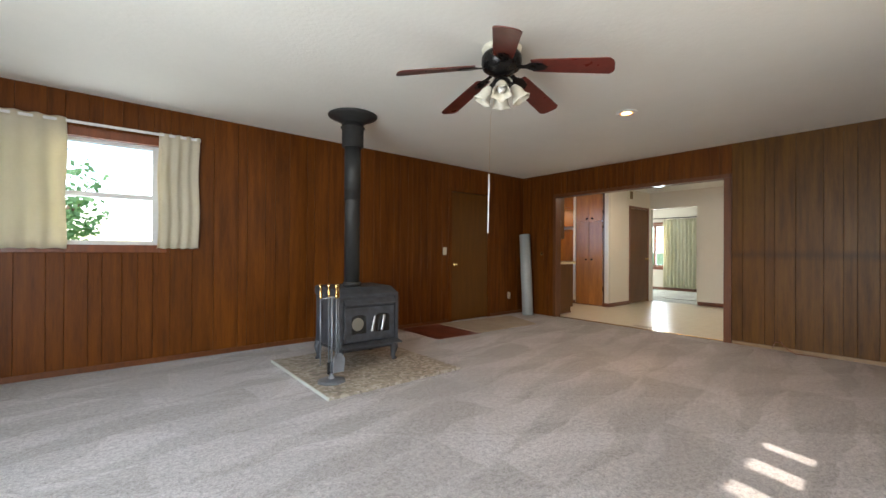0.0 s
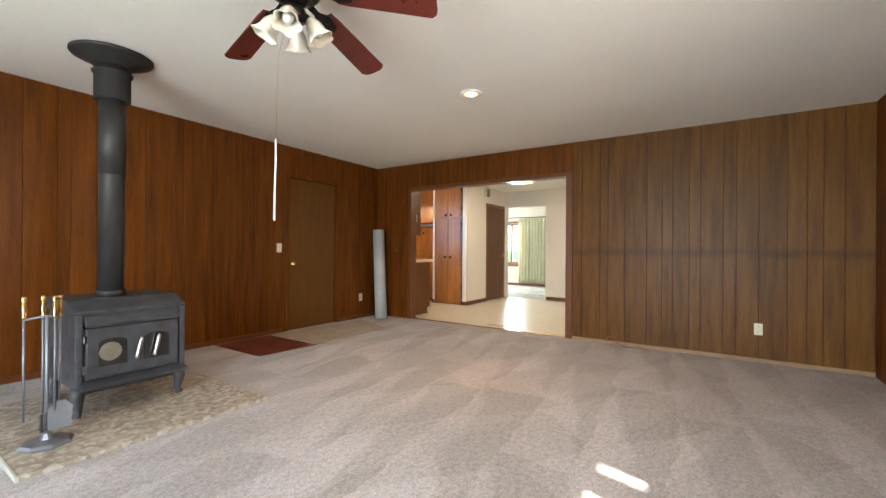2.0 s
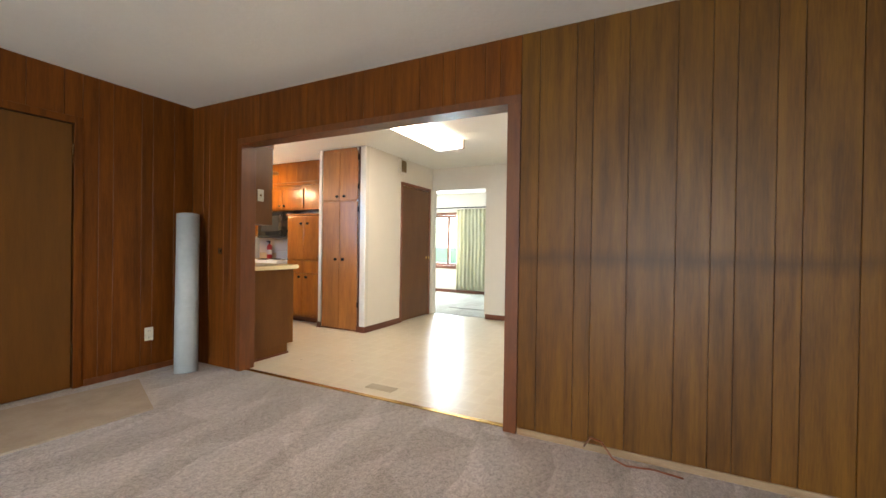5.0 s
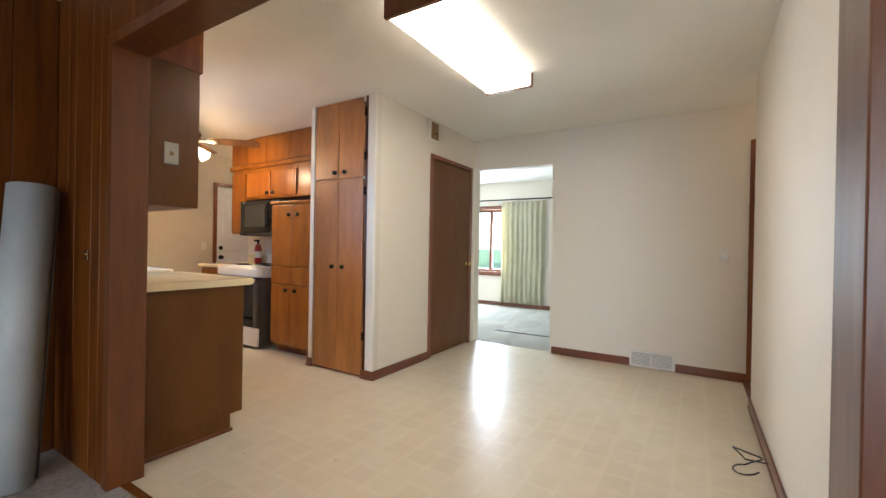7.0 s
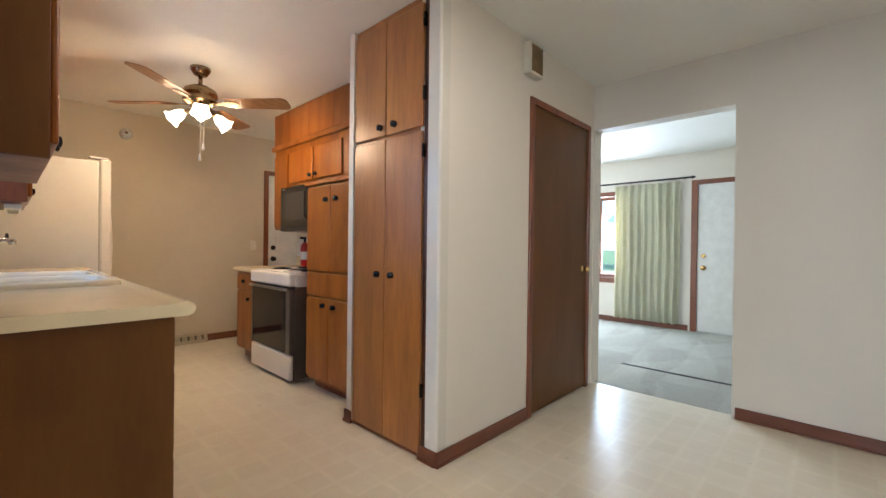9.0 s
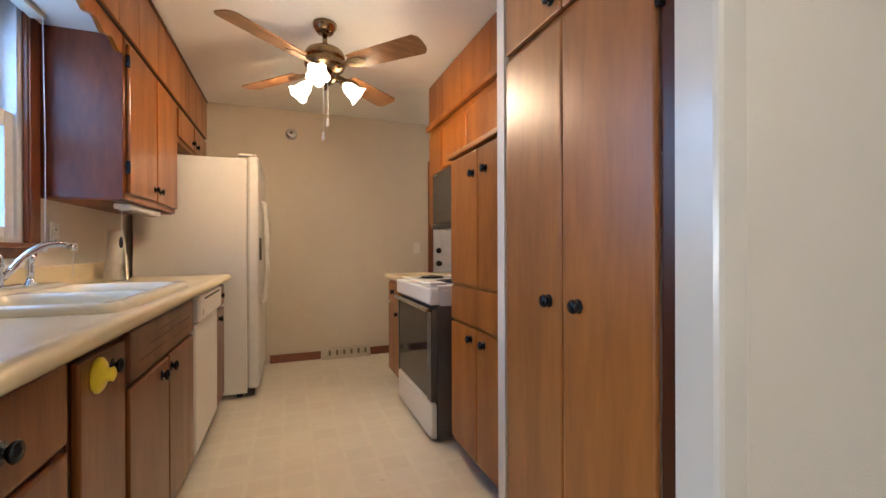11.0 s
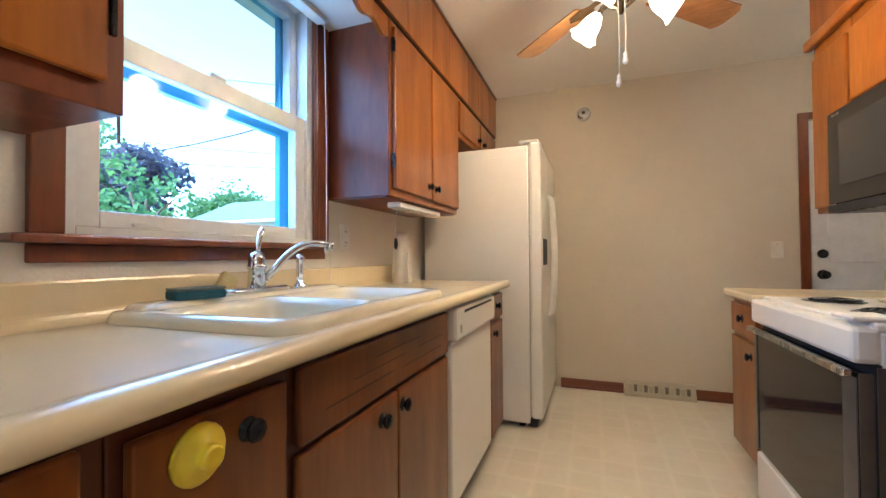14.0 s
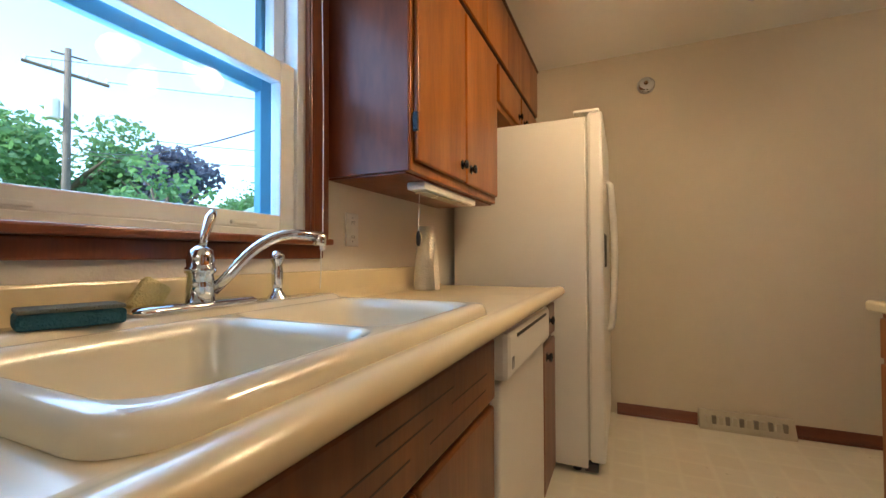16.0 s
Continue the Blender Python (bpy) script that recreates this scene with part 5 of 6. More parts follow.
part("cooktop", RB(8.03, XR - 0.05, RY0 + 0.001, RY1 - 0.001, 0.886, 0.914, 0.008), M_APPL, rng)
for bx, by, r in ((8.20, RY0 + 0.19, 0.095), (8.20, RY1 - 0.19, 0.075), (8.45, RY0 + 0.19, 0.075), (8.45, RY1 - 0.19, 0.095)):
    coil = [(bx + (0.02 + (r - 0.02) * k / 60) * math.cos(k * 0.42), by + (0.02 + (r - 0.02) * k / 60) * math.sin(k * 0.42), 0.923 * RH) for k in range(61)]
    bn = part("burner", tube(coil, 0.0055, 6), M_BLACK, rng, "black coil burner", smooth=True)
    part("drip_pan", lathe([(r + 0.016, 0.003), (r + 0.014, 0.005), (r, 0.001), (0.02, 0.0005)], pose(bx, by, 0.9135 * RH), 20, cap=False), M_CHROME, bn, "chrome drip pan")
part("back_guard", RB(XR - 0.07, XR - 0.012, RY0 + 0.005, RY1 - 0.005, 0.9145, 1.045, 0.01), M_APPL, rng)
towel = thing("folded_cloth", (8.05, 6.08, 0.88), "folded white cloth on the range corner", "cloth")
part("cloth", RB(7.99, 8.09, RY0 + 0.01, RY0 + 0.12, 0.9155, 0.930, 0.006), M_PAPER, towel)

mw = thing("microwave_oven", (8.45, 6.428, 1.22), "black over the range microwave oven", "microwave")
part("body", B(8.31, XR - 0.006, 6.046, 6.8, 1.225, 1.642, 0.006), M_BLACK, mw)
part("door", B(8.285, 8.309, 6.248, 6.798, 1.262, 1.638, 0.006), M_DARKGLASS, mw, "dark glass door")
part("control_panel", B(8.285, 8.309, 6.05, 6.243, 1.262, 1.638, 0.006), M_BLACK, mw)
part("window", B(8.282, 8.285, 6.328, 6.708, 1.33, 1.58, 0.001), mat("grey_window_mesh", (0.035, 0.036, 0.034), 0.22, scale=60), mw, "grey meshed door window")
part("vent_strip", B(8.283, 8.309, 6.05, 6.798, 1.228, 1.258, 0.003), M_SLOT, mw)
part("door_handle", tube([(8.286, 6.278, 1.33), (8.255, 6.278, 1.36), (8.252, 6.278, 1.56), (8.286, 6.278, 1.60)], 0.008, 8), M_BLACK, mw, smooth=True)
part("badge", B(8.283, 8.285, 6.708, 6.758, 1.615, 1.625), M_STEEL, mw, "small silver badge")

cabinet("range_side_cabinet", "narrow honey base cabinet beside the range", 8.05, -1, 0.62, 6.79, 7.19, 0, 0.842,
        [("drawer_front", 6.825, 7.17, 0.67, 0.82, [(7.0, 0.75)]), ("door", 6.825, 7.17, 0.12, 0.65, [(6.89, 0.59)])], toe=0.1)
rc = thing("range_side_countertop", (8.33, 7.0, 0.843), "cream laminate counter end beside the range", "countertop")
part("slab", B(8.01, 8.685, 6.785, 7.22, 0.843, 0.882, 0.010), M_LAM, rc, smooth=False)
part("backsplash", B(8.666, 8.686, 6.785, 7.22, 0.8825, 0.98, 0.005), M_LAM, rc)
ext = thing("fire_extinguisher", (8.57, 6.855, 0.8835), "red fire extinguisher standing on the counter beside the range", "fire extinguisher")
part("cylinder", lathe([(0.038, 0), (0.042, 0.006), (0.042, 0.20), (0.030, 0.232), (0.014, 0.245)], pose(8.57, 6.855, 0.8835), 20), M_RED, ext, smooth=True)
part("valve", lathe([(0.013, 0.245), (0.013, 0.275)], pose(8.57, 6.855, 0.8835), 12), M_BLACK, ext)
part("handle", B(8.515, 8.585, 6.847, 6.863, 1.1587, 1.1837, 0.004), M_BLACK, ext)
part("label", lathe([(0.0425, 0.07), (0.0425, 0.15)], pose(8.57, 6.855, 0.8835), 20, cap=False), M_PAPER, ext, "pale label")


# ---- lamps of the place ----
fl = thing("ceiling_light_fixture", (7.6, 3.30, C - 0.10), "long lit fluorescent ceiling fixture with wood ends", "ceiling light")
part("diffuser", B(7.013, 8.207, 3.135, 3.465, C - 0.100, C - 0.088, 0.005), M_TUBE, fl)
for a, b in ((3.122, 3.134), (3.466, 3.478)):
    part("lens_side", B(7.013, 8.207, a, b, C - 0.096, C - 0.006, 0.004), M_TUBE_SIDE, fl, "dimmer ribbed side of the lens")
part("end_cap", B(6.985, 7.012, 3.115, 3.485, C - 0.105, C - 0.001, 0.003), M_TRIM, fl, "stained wood end cap")
part("end_cap", B(8.208, 8.235, 3.115, 3.485, C - 0.105, C - 0.001, 0.003), M_TRIM, fl, "stained wood end cap")

dl = thing("recessed_downlight", (4.053, 2.068, C - 0.02), "lit recessed ceiling downlight with a white trim ring", "ceiling light")
part("trim_ring", lathe([(0.064, 0.0), (0.085, 0.0), (0.090, 0.006), (0.090, 0.012), (0.064, 0.012), (0.064, 0.0)], pose(4.053, 2.068, C - 0.013), 28, cap=False), M_PLATE_W, dl, smooth=True)
# glowing ring added for the amber halo around the bulb
part("reflector_rim", lathe([(0.046, 0.0), (0.0635, 0.0), (0.0635, 0.006), (0.046, 0.006), (0.046, 0.0)], pose(4.053, 2.068, C - 0.0105), 24, cap=False), M_BULB_HALO, dl, "amber glowing ring added as a halo around the bulb")
part("bulb", lathe([(0.040, 0.0), (0.044, 0.004), (0.044, 0.008)], pose(4.053, 2.068, C - 0.0115), 24), M_BULB, dl)


def blade_mesh(r0, r1, w0, w1, z, ang, pitch, c, droop):
    pts = [(r0, -w0 / 2), (r0, w0 / 2), (r0 + 0.06, w0 / 2 + 0.006), (r1 - 0.03, w1 / 2), (r1 - 0.008, w1 / 2 - 0.02), (r1, w1 / 2 - 0.045), (r1, -w1 / 2 + 0.045), (r1 - 0.008, -w1 / 2 + 0.02), (r1 - 0.03, -w1 / 2), (r0 + 0.06, -w0 / 2 - 0.006)]
    bm = extrude([(x, y, -0.003) for x, y in pts], (0, 0, 0.006))
    bmesh.ops.transform(bm, matrix=Matrix.Translation((c[0], c[1], z)) @ pose(0, 0, 0, 0, 0, ang) @ pose(0, 0, 0, 0, droop, 0) @ pose(0, 0, 0, pitch, 0, 0), verts=bm.verts)
    return bm


def tulip(c, ang, z, tilt, r, s=1.0):
    """Flared bell glass hanging out from a fan's hub."""
    m = Matrix.Translation((c[0], c[1], z)) @ pose(0, 0, 0, 0, 0, ang) @ pose(r, 0, 0) @ pose(0, 0, 0, 0, 180 - tilt, 0)
    prof = [(0.020, 0.0), (0.028, 0.012), (0.040, 0.035), (0.046, 0.06), (0.048, 0.08), (0.055, 0.10), (0.066, 0.118)]
    bm = lathe([(a * s, b * s) for a, b in prof] + [(a * s - 0.003, b * s) for a, b in prof[::-1]], None, 30, cap=False)
    for v in bm.verts:
        k = max(0.0, v.co.z / (0.118 * s) - 0.45) / 0.55
        f = 1 + 0.13 * k * k * math.cos(5 * math.atan2(v.co.y, v.co.x))
        v.co.x, v.co.y = v.co.x * f, v.co.y * f
    bmesh.ops.transform(bm, matrix=m, verts=bm.verts)
    return bm, m


def ceiling_fan(name, label, c, n, a0, zb, r1, drop, hub_mat, blade_mat, shade_mat, n_light, l0, lit, light_r=0.085, tw=12, tilt=38, droop=0.0, zk=None):
    zk = zk or zb
    t = thing(name, (c[0], c[1], C), label, "ceiling fan")
    if drop:
        part("canopy", lathe([(0.07, C - 0.001), (0.068, C - 0.02), (0.045, C - 0.055), (0.02, C - 0.062)], pose(c[0], c[1], 0), 28), hub_mat, t, smooth=True)
        part("down_rod", lathe([(0.014, zb + 0.10), (0.014, C - 0.05)], pose(c[0], c[1], 0), 14), hub_mat, t, smooth=True)
        prof = [(0.03, zb + 0.13), (0.06, zb + 0.125), (0.105, zb + 0.10), (0.118, zb + 0.075), (0.118, zb + 0.05), (0.10, zb + 0.03), (0.12, zb + 0.02), (0.11, zb), (0.07, zb - 0.02), (0.05, zb - 0.03)]
    else:
        part("ceiling_ring", lathe([(0.10, C - 0.001), (0.13, C - 0.006), (0.125, C - 0.03), (0.10, C - 0.045)], pose(c[0], c[1], 0), 28), M_PLATE, t, "cream ceiling ring", smooth=True)
        prof = [(0.09, C - 0.03), (0.118, C - 0.042), (0.130, C - 0.065), (0.131, zb + 0.01), (0.12, zb - 0.02), (0.10, zb - 0.035), (0.07, zb - 0.05), (0.05, zb - 0.065)]
    part("motor_housing", lathe(prof, pose(c[0], c[1], 0), 32), hub_mat, t, smooth=True)
    for k in range(n):
        a = a0 + 360 / n * k
        b = part("blade", blade_mesh(0.20, r1, 0.115, 0.15, zb + 0.002, a, tw, c, droop), blade_mat, t)
        m = Matrix.Translation((c[0], c[1], zb)) @ pose(0, 0, 0, 0, 0, a) @ pose(0, 0, 0, 0, droop, 0) @ pose(0, 0, 0, tw, 0, 0)
        bm = extrude([(0.09, -0.018, -0.008), (0.16, -0.016, -0.008), (0.20, -0.04, -0.008), (0.27, -0.034, -0.008), (0.30, 0, -0.008), (0.27, 0.034, -0.008), (0.20, 0.04, -0.008), (0.16, 0.016, -0.008), (0.09, 0.018, -0.008)], (0, 0, 0.004))
        bmesh.ops.transform(bm, matrix=m, verts=bm.verts)
        part("blade_iron", bm, hub_mat, b)
    kit = part("light_kit", lathe([(0.05, zk - 0.02), (0.062, zk - 0.04), (0.062, zk - 0.07), (0.04, zk - 0.09), (0.018, zk - 0.10), (0.010, zk - 0.125), (0.002, zk - 0.128)], pose(c[0], c[1], 0), 24), hub_mat, t, smooth=True)
    for k in range(n_light):
        a = l0 + 360 / n_light * k
        d = Vector((math.cos(radians(a)), math.sin(radians(a)), 0))
        o = Vector((c[0], c[1], 0))
        part("lamp_arm", tube([o + d * 0.05 + Vector((0, 0, zk - 0.055)), o + d * light_r * 0.8 + Vector((0, 0, zk - 0.05)), o + d * (light_r + 0.004) + Vector((0, 0, zk - 0.072))], 0.012, 10), hub_mat, t, smooth=True)
        bm, m = tulip(c, a, zk - 0.065, tilt, light_r, 0.92)
        part("shade", bm, shade_mat, t, "frosted flared glass shade" + (", lit" if lit else ""), smooth=True)
        if lit:
            part("bulb", lathe([(0.004, 0.02), (0.018, 0.03), (0.027, 0.055), (0.022, 0.085), (0.004, 0.10)], m, 14), M_LITBULB, t, "lit bulb", smooth=True)
        else:
            part("bulb", lathe([(0.004, 0.02), (0.016, 0.03), (0.026, 0.06), (0.020, 0.085), (0.004, 0.095)], m, 14), M_PLATE_W, t, "unlit white bulb", smooth=True)
    return t


M_LITBULB = glow("lit_bulb_glass", (1.0, 0.84, 0.60), 16)
fan1 = ceiling_fan("ceiling_fan", "black ceiling fan with mahogany blades and unlit glass shades", (2.235, 1.99), 5, 9, 2.305, 0.69, False, M_BLACK, M_BLADE_RED, M_FROST, 4, 42, False, tw=-12, tilt=30, droop=10, zk=2.235, light_r=0.075)
KC = (7.48, 6.42)
fan2 = ceiling_fan("ceiling_fan", "antique brass ceiling fan with oak blades and three lit lamps", KC, 4, 43, 2.155, 0.67, True, M_BRONZE, M_BLADE_OAK, M_LIT, 3, -105, True, 0.12, tw=-12, tilt=58)
for k in range(3):
    a = radians(-105 + 120 * k)
    lamp("fan_bulb", 'POINT', pose(KC[0] + 0.24 * math.cos(a), KC[1] + 0.24 * math.sin(a), 2.02), 2.0, (1.0, 0.72, 0.42), radius=0.06)
    aim = Vector((math.cos(a), math.sin(a), -0.9))
    o = Vector((KC[0] + 0.24 * math.cos(a), KC[1] + 0.24 * math.sin(a), 2.01))
    lamp("fan_bulb_beam", 'SPOT', look(o, o + aim), 10.0, (1.0, 0.72, 0.42), radius=0.05, spot=165)
chain = fan2
for dx, dy, z1 in ((-0.014, -0.05, 1.715), (0.010, -0.045, 1.80)):
    c0 = (KC[0] + dx, KC[1] + dy)
    ch = part("pull_chain", tube([(c0[0], c0[1], 2.075), (c0[0] + 0.004, c0[1], (2.07 + z1) / 2), (c0[0], c0[1], z1)], 0.0022, 6), M_PLATE, chain)
    part("bobbin", lathe([(0.003, 0), (0.010, 0.008), (0.011, 0.02), (0.005, 0.032), (0.009, 0.04), (0.003, 0.05)], pose(c0[0], c0[1], z1), 12), M_PLATE_W, ch, smooth=True)

# ---- wood stove and hearth ----
hearth = thing("hearth_pad", (2.17, 3.7, 0), "low pebble stone hearth pad with a pale edge strip", "hearth")
HX0, HX1, HY0, HY1 = 1.53, 2.80, 3.03, 4.35
part("stone", B(HX0, HX1, HY0, HY1, 0.0, 0.022, 0.003), M_HEARTH, hearth)
part("edge_strip", B(HX0 - 0.014, HX0 - 0.001, HY0 - 0.014, HY1, 0.0, 0.026, 0.003), M_EDGE, hearth)
part("edge_strip", B(HX0 - 0.001, HX1 + 0.014, HY0 - 0.014, HY0 - 0.001, 0.0, 0.020, 0.003), M_HEARTH, hearth)

SX, SY = 2.195, 3.90
stove = thing("wood_stove", (SX, SY, 0.022), "dark grey cast iron wood stove with a glazed door", "wood stove")
x0, x1, y0, y1 = 1.885, 2.505, 3.625, 4.15
zb_, zt_ = 0.20, 0.70
part("firebox", B(x0, x1, y0, y1, zb_, 0.665, 0.012), M_IRON, stove)
part("top_plate", extrude([(x0 - 0.01, y0 - 0.02, 0.666), (x0 - 0.01, y0 - 0.02, 0.685), (x0 - 0.01, y0 + 0.12, 0.745), (x0 - 0.01, y1 + 0.01, 0.752), (x0 - 0.01, y1 + 0.01, 0.666)], (x1 - x0 + 0.02, 0, 0), bevel=0.008), M_IRON, stove)
part("brow", extrude([(x0 + 0.04, y0 - 0.001, 0.605), (x0 + 0.04, y0 - 0.055, 0.585), (x0 + 0.04, y0 - 0.06, 0.60), (x0 + 0.04, y0 - 0.001, 0.655)], (x1 - x0 - 0.08, 0, 0), bevel=0.005), M_IRON, stove)
part("side_post", B(x0 - 0.004, x0 + 0.035, y0 - 0.022, y0 - 0.001, 0.21, 0.664, 0.006), M_IRON, stove)
part("side_post", B(x1 - 0.035, x1 + 0.004, y0 - 0.022, y0 - 0.001, 0.21, 0.664, 0.006), M_IRON, stove)
sd = part("fire_door", B(x0 + 0.045, x1 - 0.045, y0 - 0.034, y0 - 0.002, 0.255, 0.580, 0.010), M_IRON, stove)


def arched(cx, w, z0, z1, y, d):
    pts = [(cx - w / 2, y, z0), (cx + w / 2, y, z0), (cx + w / 2, y, z1 - 0.03)] + [(cx + w / 2 * math.cos(t), y, z1 - 0.03 + 0.03 * math.sin(t)) for t in [math.pi * i / 8 for i in range(1, 8)]] + [(cx - w / 2, y, z1 - 0.03)]
    return extrude(pts, (0, d, 0))


part("door_glass", arched(SX - 0.125, 0.15, 0.33, 0.505, y0 - 0.0375, 0.004), M_DARKGLASS, sd, "sooty arched glass")
part("door_glass", arched(SX + 0.125, 0.15, 0.33, 0.505, y0 - 0.0375, 0.004), M_DARKGLASS, sd, "sooty arched glass")
part("glass_badge", lathe([(0.060, 0), (0.060, 0.003), (0.05, 0.005), (0.002, 0.005)], pose(SX - 0.14, y0 - 0.038, 0.42, 90), 20), mat("grey_patch_glass", (0.17, 0.16, 0.13), 0.4, scale=10), sd, "round grey patch on the glass")
for x in (SX - 0.005, SX + 0.10):
    part("spring_handle", lathe([(0.006, 0), (0.013, 0.006), (0.013, 0.02), (0.011, 0.025), (0.013, 0.04), (0.011, 0.06), (0.014, 0.08), (0.012, 0.11), (0.014, 0.135), (0.006, 0.15)], pose(x, y0 - 0.062, 0.345, 0, 12, 0), 14), M_STEEL, sd, "coiled nickel handle", smooth=True)
    part("handle_stem", tube([(x, y0 - 0.036, 0.355), (x, y0 - 0.06, 0.35)], 0.007, 8), M_IRON, sd)
for z in (0.30, 0.49):
    part("door_hinge", lathe([(0.010, 0), (0.010, 0.045)], pose(x0 + 0.04, y0 - 0.03, z), 10), M_IRON, stove)
part("ash_lip", extrude([(x0 + 0.01, y0 - 0.001, 0.225), (x0 + 0.01, y0 - 0.10, 0.205), (x0 + 0.01, y0 - 0.105, 0.220), (x0 + 0.01, y0 - 0.001, 0.245)], (x1 - x0 - 0.01, 0, 0), bevel=0.004), M_IRON, stove, "worn grey ash lip")
for lx, ly, sx_, sy_ in ((x0 + 0.03, y0 + 0.03, -1, -1), (x1 - 0.03, y0 + 0.03, 1, -1), (x0 + 0.03, y1 - 0.03, -1, 1), (x1 - 0.03, y1 - 0.03, 1, 1)):
    part("leg", tube([(lx, ly, 0.205), (lx + sx_ * 0.015, ly + sy_ * 0.01, 0.14), (lx + sx_ * 0.005, ly, 0.06), (lx + sx_ * 0.018, ly + sy_ * 0.012, 0.022)], [0.045, 0.038, 0.022, 0.026], 8), M_IRON, stove, smooth=True)
part("bottom_shield", B(x0 + 0.05, x1 - 0.05, y0 + 0.05, y1 - 0.05, 0.15, 0.165, 0.003), M_IRON, stove)
PX, PY = 2.157, 3.91
pipe = thing("stove_pipe", (PX, PY, 0.75), "black stove pipe rising to a ceiling flange", "stove pipe")
part("collar", lathe([(0.088, 0.748), (0.088, 0.78), (0.082, 0.79)], pose(PX, PY, 0), 28), M_PIPE, pipe, smooth=True)
part("lower_pipe", lathe([(0.075, 0.75), (0.075, 1.59), (0.077, 1.595), (0.077, 1.605)], pose(PX, PY, 0), 28), M_PIPE, pipe, smooth=True)
part("upper_pipe", lathe([(0.079, 1.60), (0.079, 2.13)], pose(PX, PY, 0), 28), M_PIPE, pipe, smooth=True)
part("support_box", lathe([(0.080, 2.125), (0.106, 2.127), (0.106, 2.31), (0.118, 2.312), (0.118, 2.325), (0.106, 2.328), (0.106, 2.39)], pose(PX, PY, 0), 32), M_PIPE, pipe, smooth=True)
part("flange", lathe([(0.110, 2.36), (0.14, 2.38), (0.19, 2.41), (0.235, 2.425), (0.240, 2.432), (0.240, 2.443)], pose(PX, PY, 0), 40), M_PIPE, pipe, smooth=True)

TX, TY = 1.70, 3.36
tools = thing("fireplace_tool_set", (TX, TY, 0.022), "grey fireplace tools with brass handles on a stand", "fireplace tools")
part("stand_base", lathe([(0.115, 0.0), (0.118, 0.008), (0.10, 0.02), (0.03, 0.03), (0.018, 0.06)], pose(TX, TY, 0.022), 8), M_TOOL, tools)
part("stand_post", tube([(TX, TY, 0.06), (TX, TY, 0.72)], 0.009, 10), M_TOOL, tools, smooth=True)
part("rack", tube([(TX - 0.085, TY + 0.03, 0.70), (TX - 0.03, TY + 0.01, 0.71), (TX, TY, 0.715), (TX + 0.03, TY - 0.02, 0.71), (TX + 0.05, TY - 0.01, 0.70)], 0.006, 8), M_TOOL, tools, smooth=True)
TOOLH = [(0.007, 0.0), (0.012, 0.01), (0.008, 0.02), (0.013, 0.05), (0.009, 0.085), (0.014, 0.10), (0.011, 0.115), (0.003, 0.12)]
for dx, dy, zl in ((-0.085, 0.03, 0.16), (-0.005, 0.05, 0.16), (0.025, -0.03, 0.20), (0.05, -0.01, 0.14)):
    part("tool_rod", tube([(TX + dx, TY + dy, zl), (TX + dx, TY + dy, 0.71)], 0.0055, 8), M_TOOL, tools, smooth=True)
    part("tool_handle", lathe(TOOLH, pose(TX + dx, TY + dy, 0.705), 14), M_BRASS, tools, "turned brass handle", smooth=True)
part("shovel_blade", extrude([(TX + 0.0, TY - 0.035, 0.10), (TX + 0.09, TY - 0.045, 0.10), (TX + 0.10, TY - 0.04, 0.21), (TX + 0.07, TY - 0.03, 0.25), (TX + 0.03, TY - 0.03, 0.25), (TX, TY - 0.03, 0.21)], (0, 0.012, 0)), M_TOOL, tools, "flat iron shovel blade")
part("brush_head", B(TX - 0.015, TX + 0.015, TY + 0.035, TY + 0.065, 0.07, 0.17, 0.006), M_RUBBER, tools)
part("broom_bristles", B(TX - 0.012, TX + 0.03, TY - 0.02, TY + 0.02, 0.09, 0.19, 0.01), M_IRON, tools)

# ---- loose things in the family room ----
fr = thing("entry_mat", (4.8, 4.45, 0), "beige carpet remnant lying by the door", "mat")
bm = extrude([(4.12, 4.11, 0.003), (5.28, 4.06, 0.003), (5.56, 4.80, 0.003), (4.12, 4.93, 0.003)], (0, 0, 0.012))
part("sheet", bm, M_MAT, fr)
rt = thing("floor_patch", (3.8, 4.5, 0), "red brown vinyl floor patch beside the entry mat", "floor patch", kind="structure")
part("sheet", extrude([(3.45, 4.14, 0.001), (4.16, 4.10, 0.001), (4.16, 4.98, 0.001), (3.45, 4.98, 0.001)], (0, 0, 0.004)), M_REDTILE, rt)
rl = thing("carpet_roll", (5.885, 4.70, 0), "pale grey rolled flooring standing in the corner", "flooring roll")
top, bot = Vector((5.995, 4.87, 1.39)), Vector((5.885, 4.70, 0.0))


def spiral_roll(b, t, r):
    bm = bmesh.new()
    ax = (t - b).normalized()
    q = Vector((0, 0, 1)).rotation_difference(ax).to_matrix().to_4x4()
    L = (t - b).length
    loops = []
    n = 90
    for z in (0.0, L):
        loops.append([bm.verts.new(Matrix.Translation(b) @ q @ Vector(((r - 0.045 * i / n) * math.cos(i / n * 6 * math.pi), (r - 0.045 * i / n) * math.sin(i / n * 6 * math.pi), z))) for i in range(n + 1)])
    for i in range(n):
        bm.faces.new((loops[0][i], loops[0][i + 1], loops[1][i + 1], loops[1][i]))
    return bm


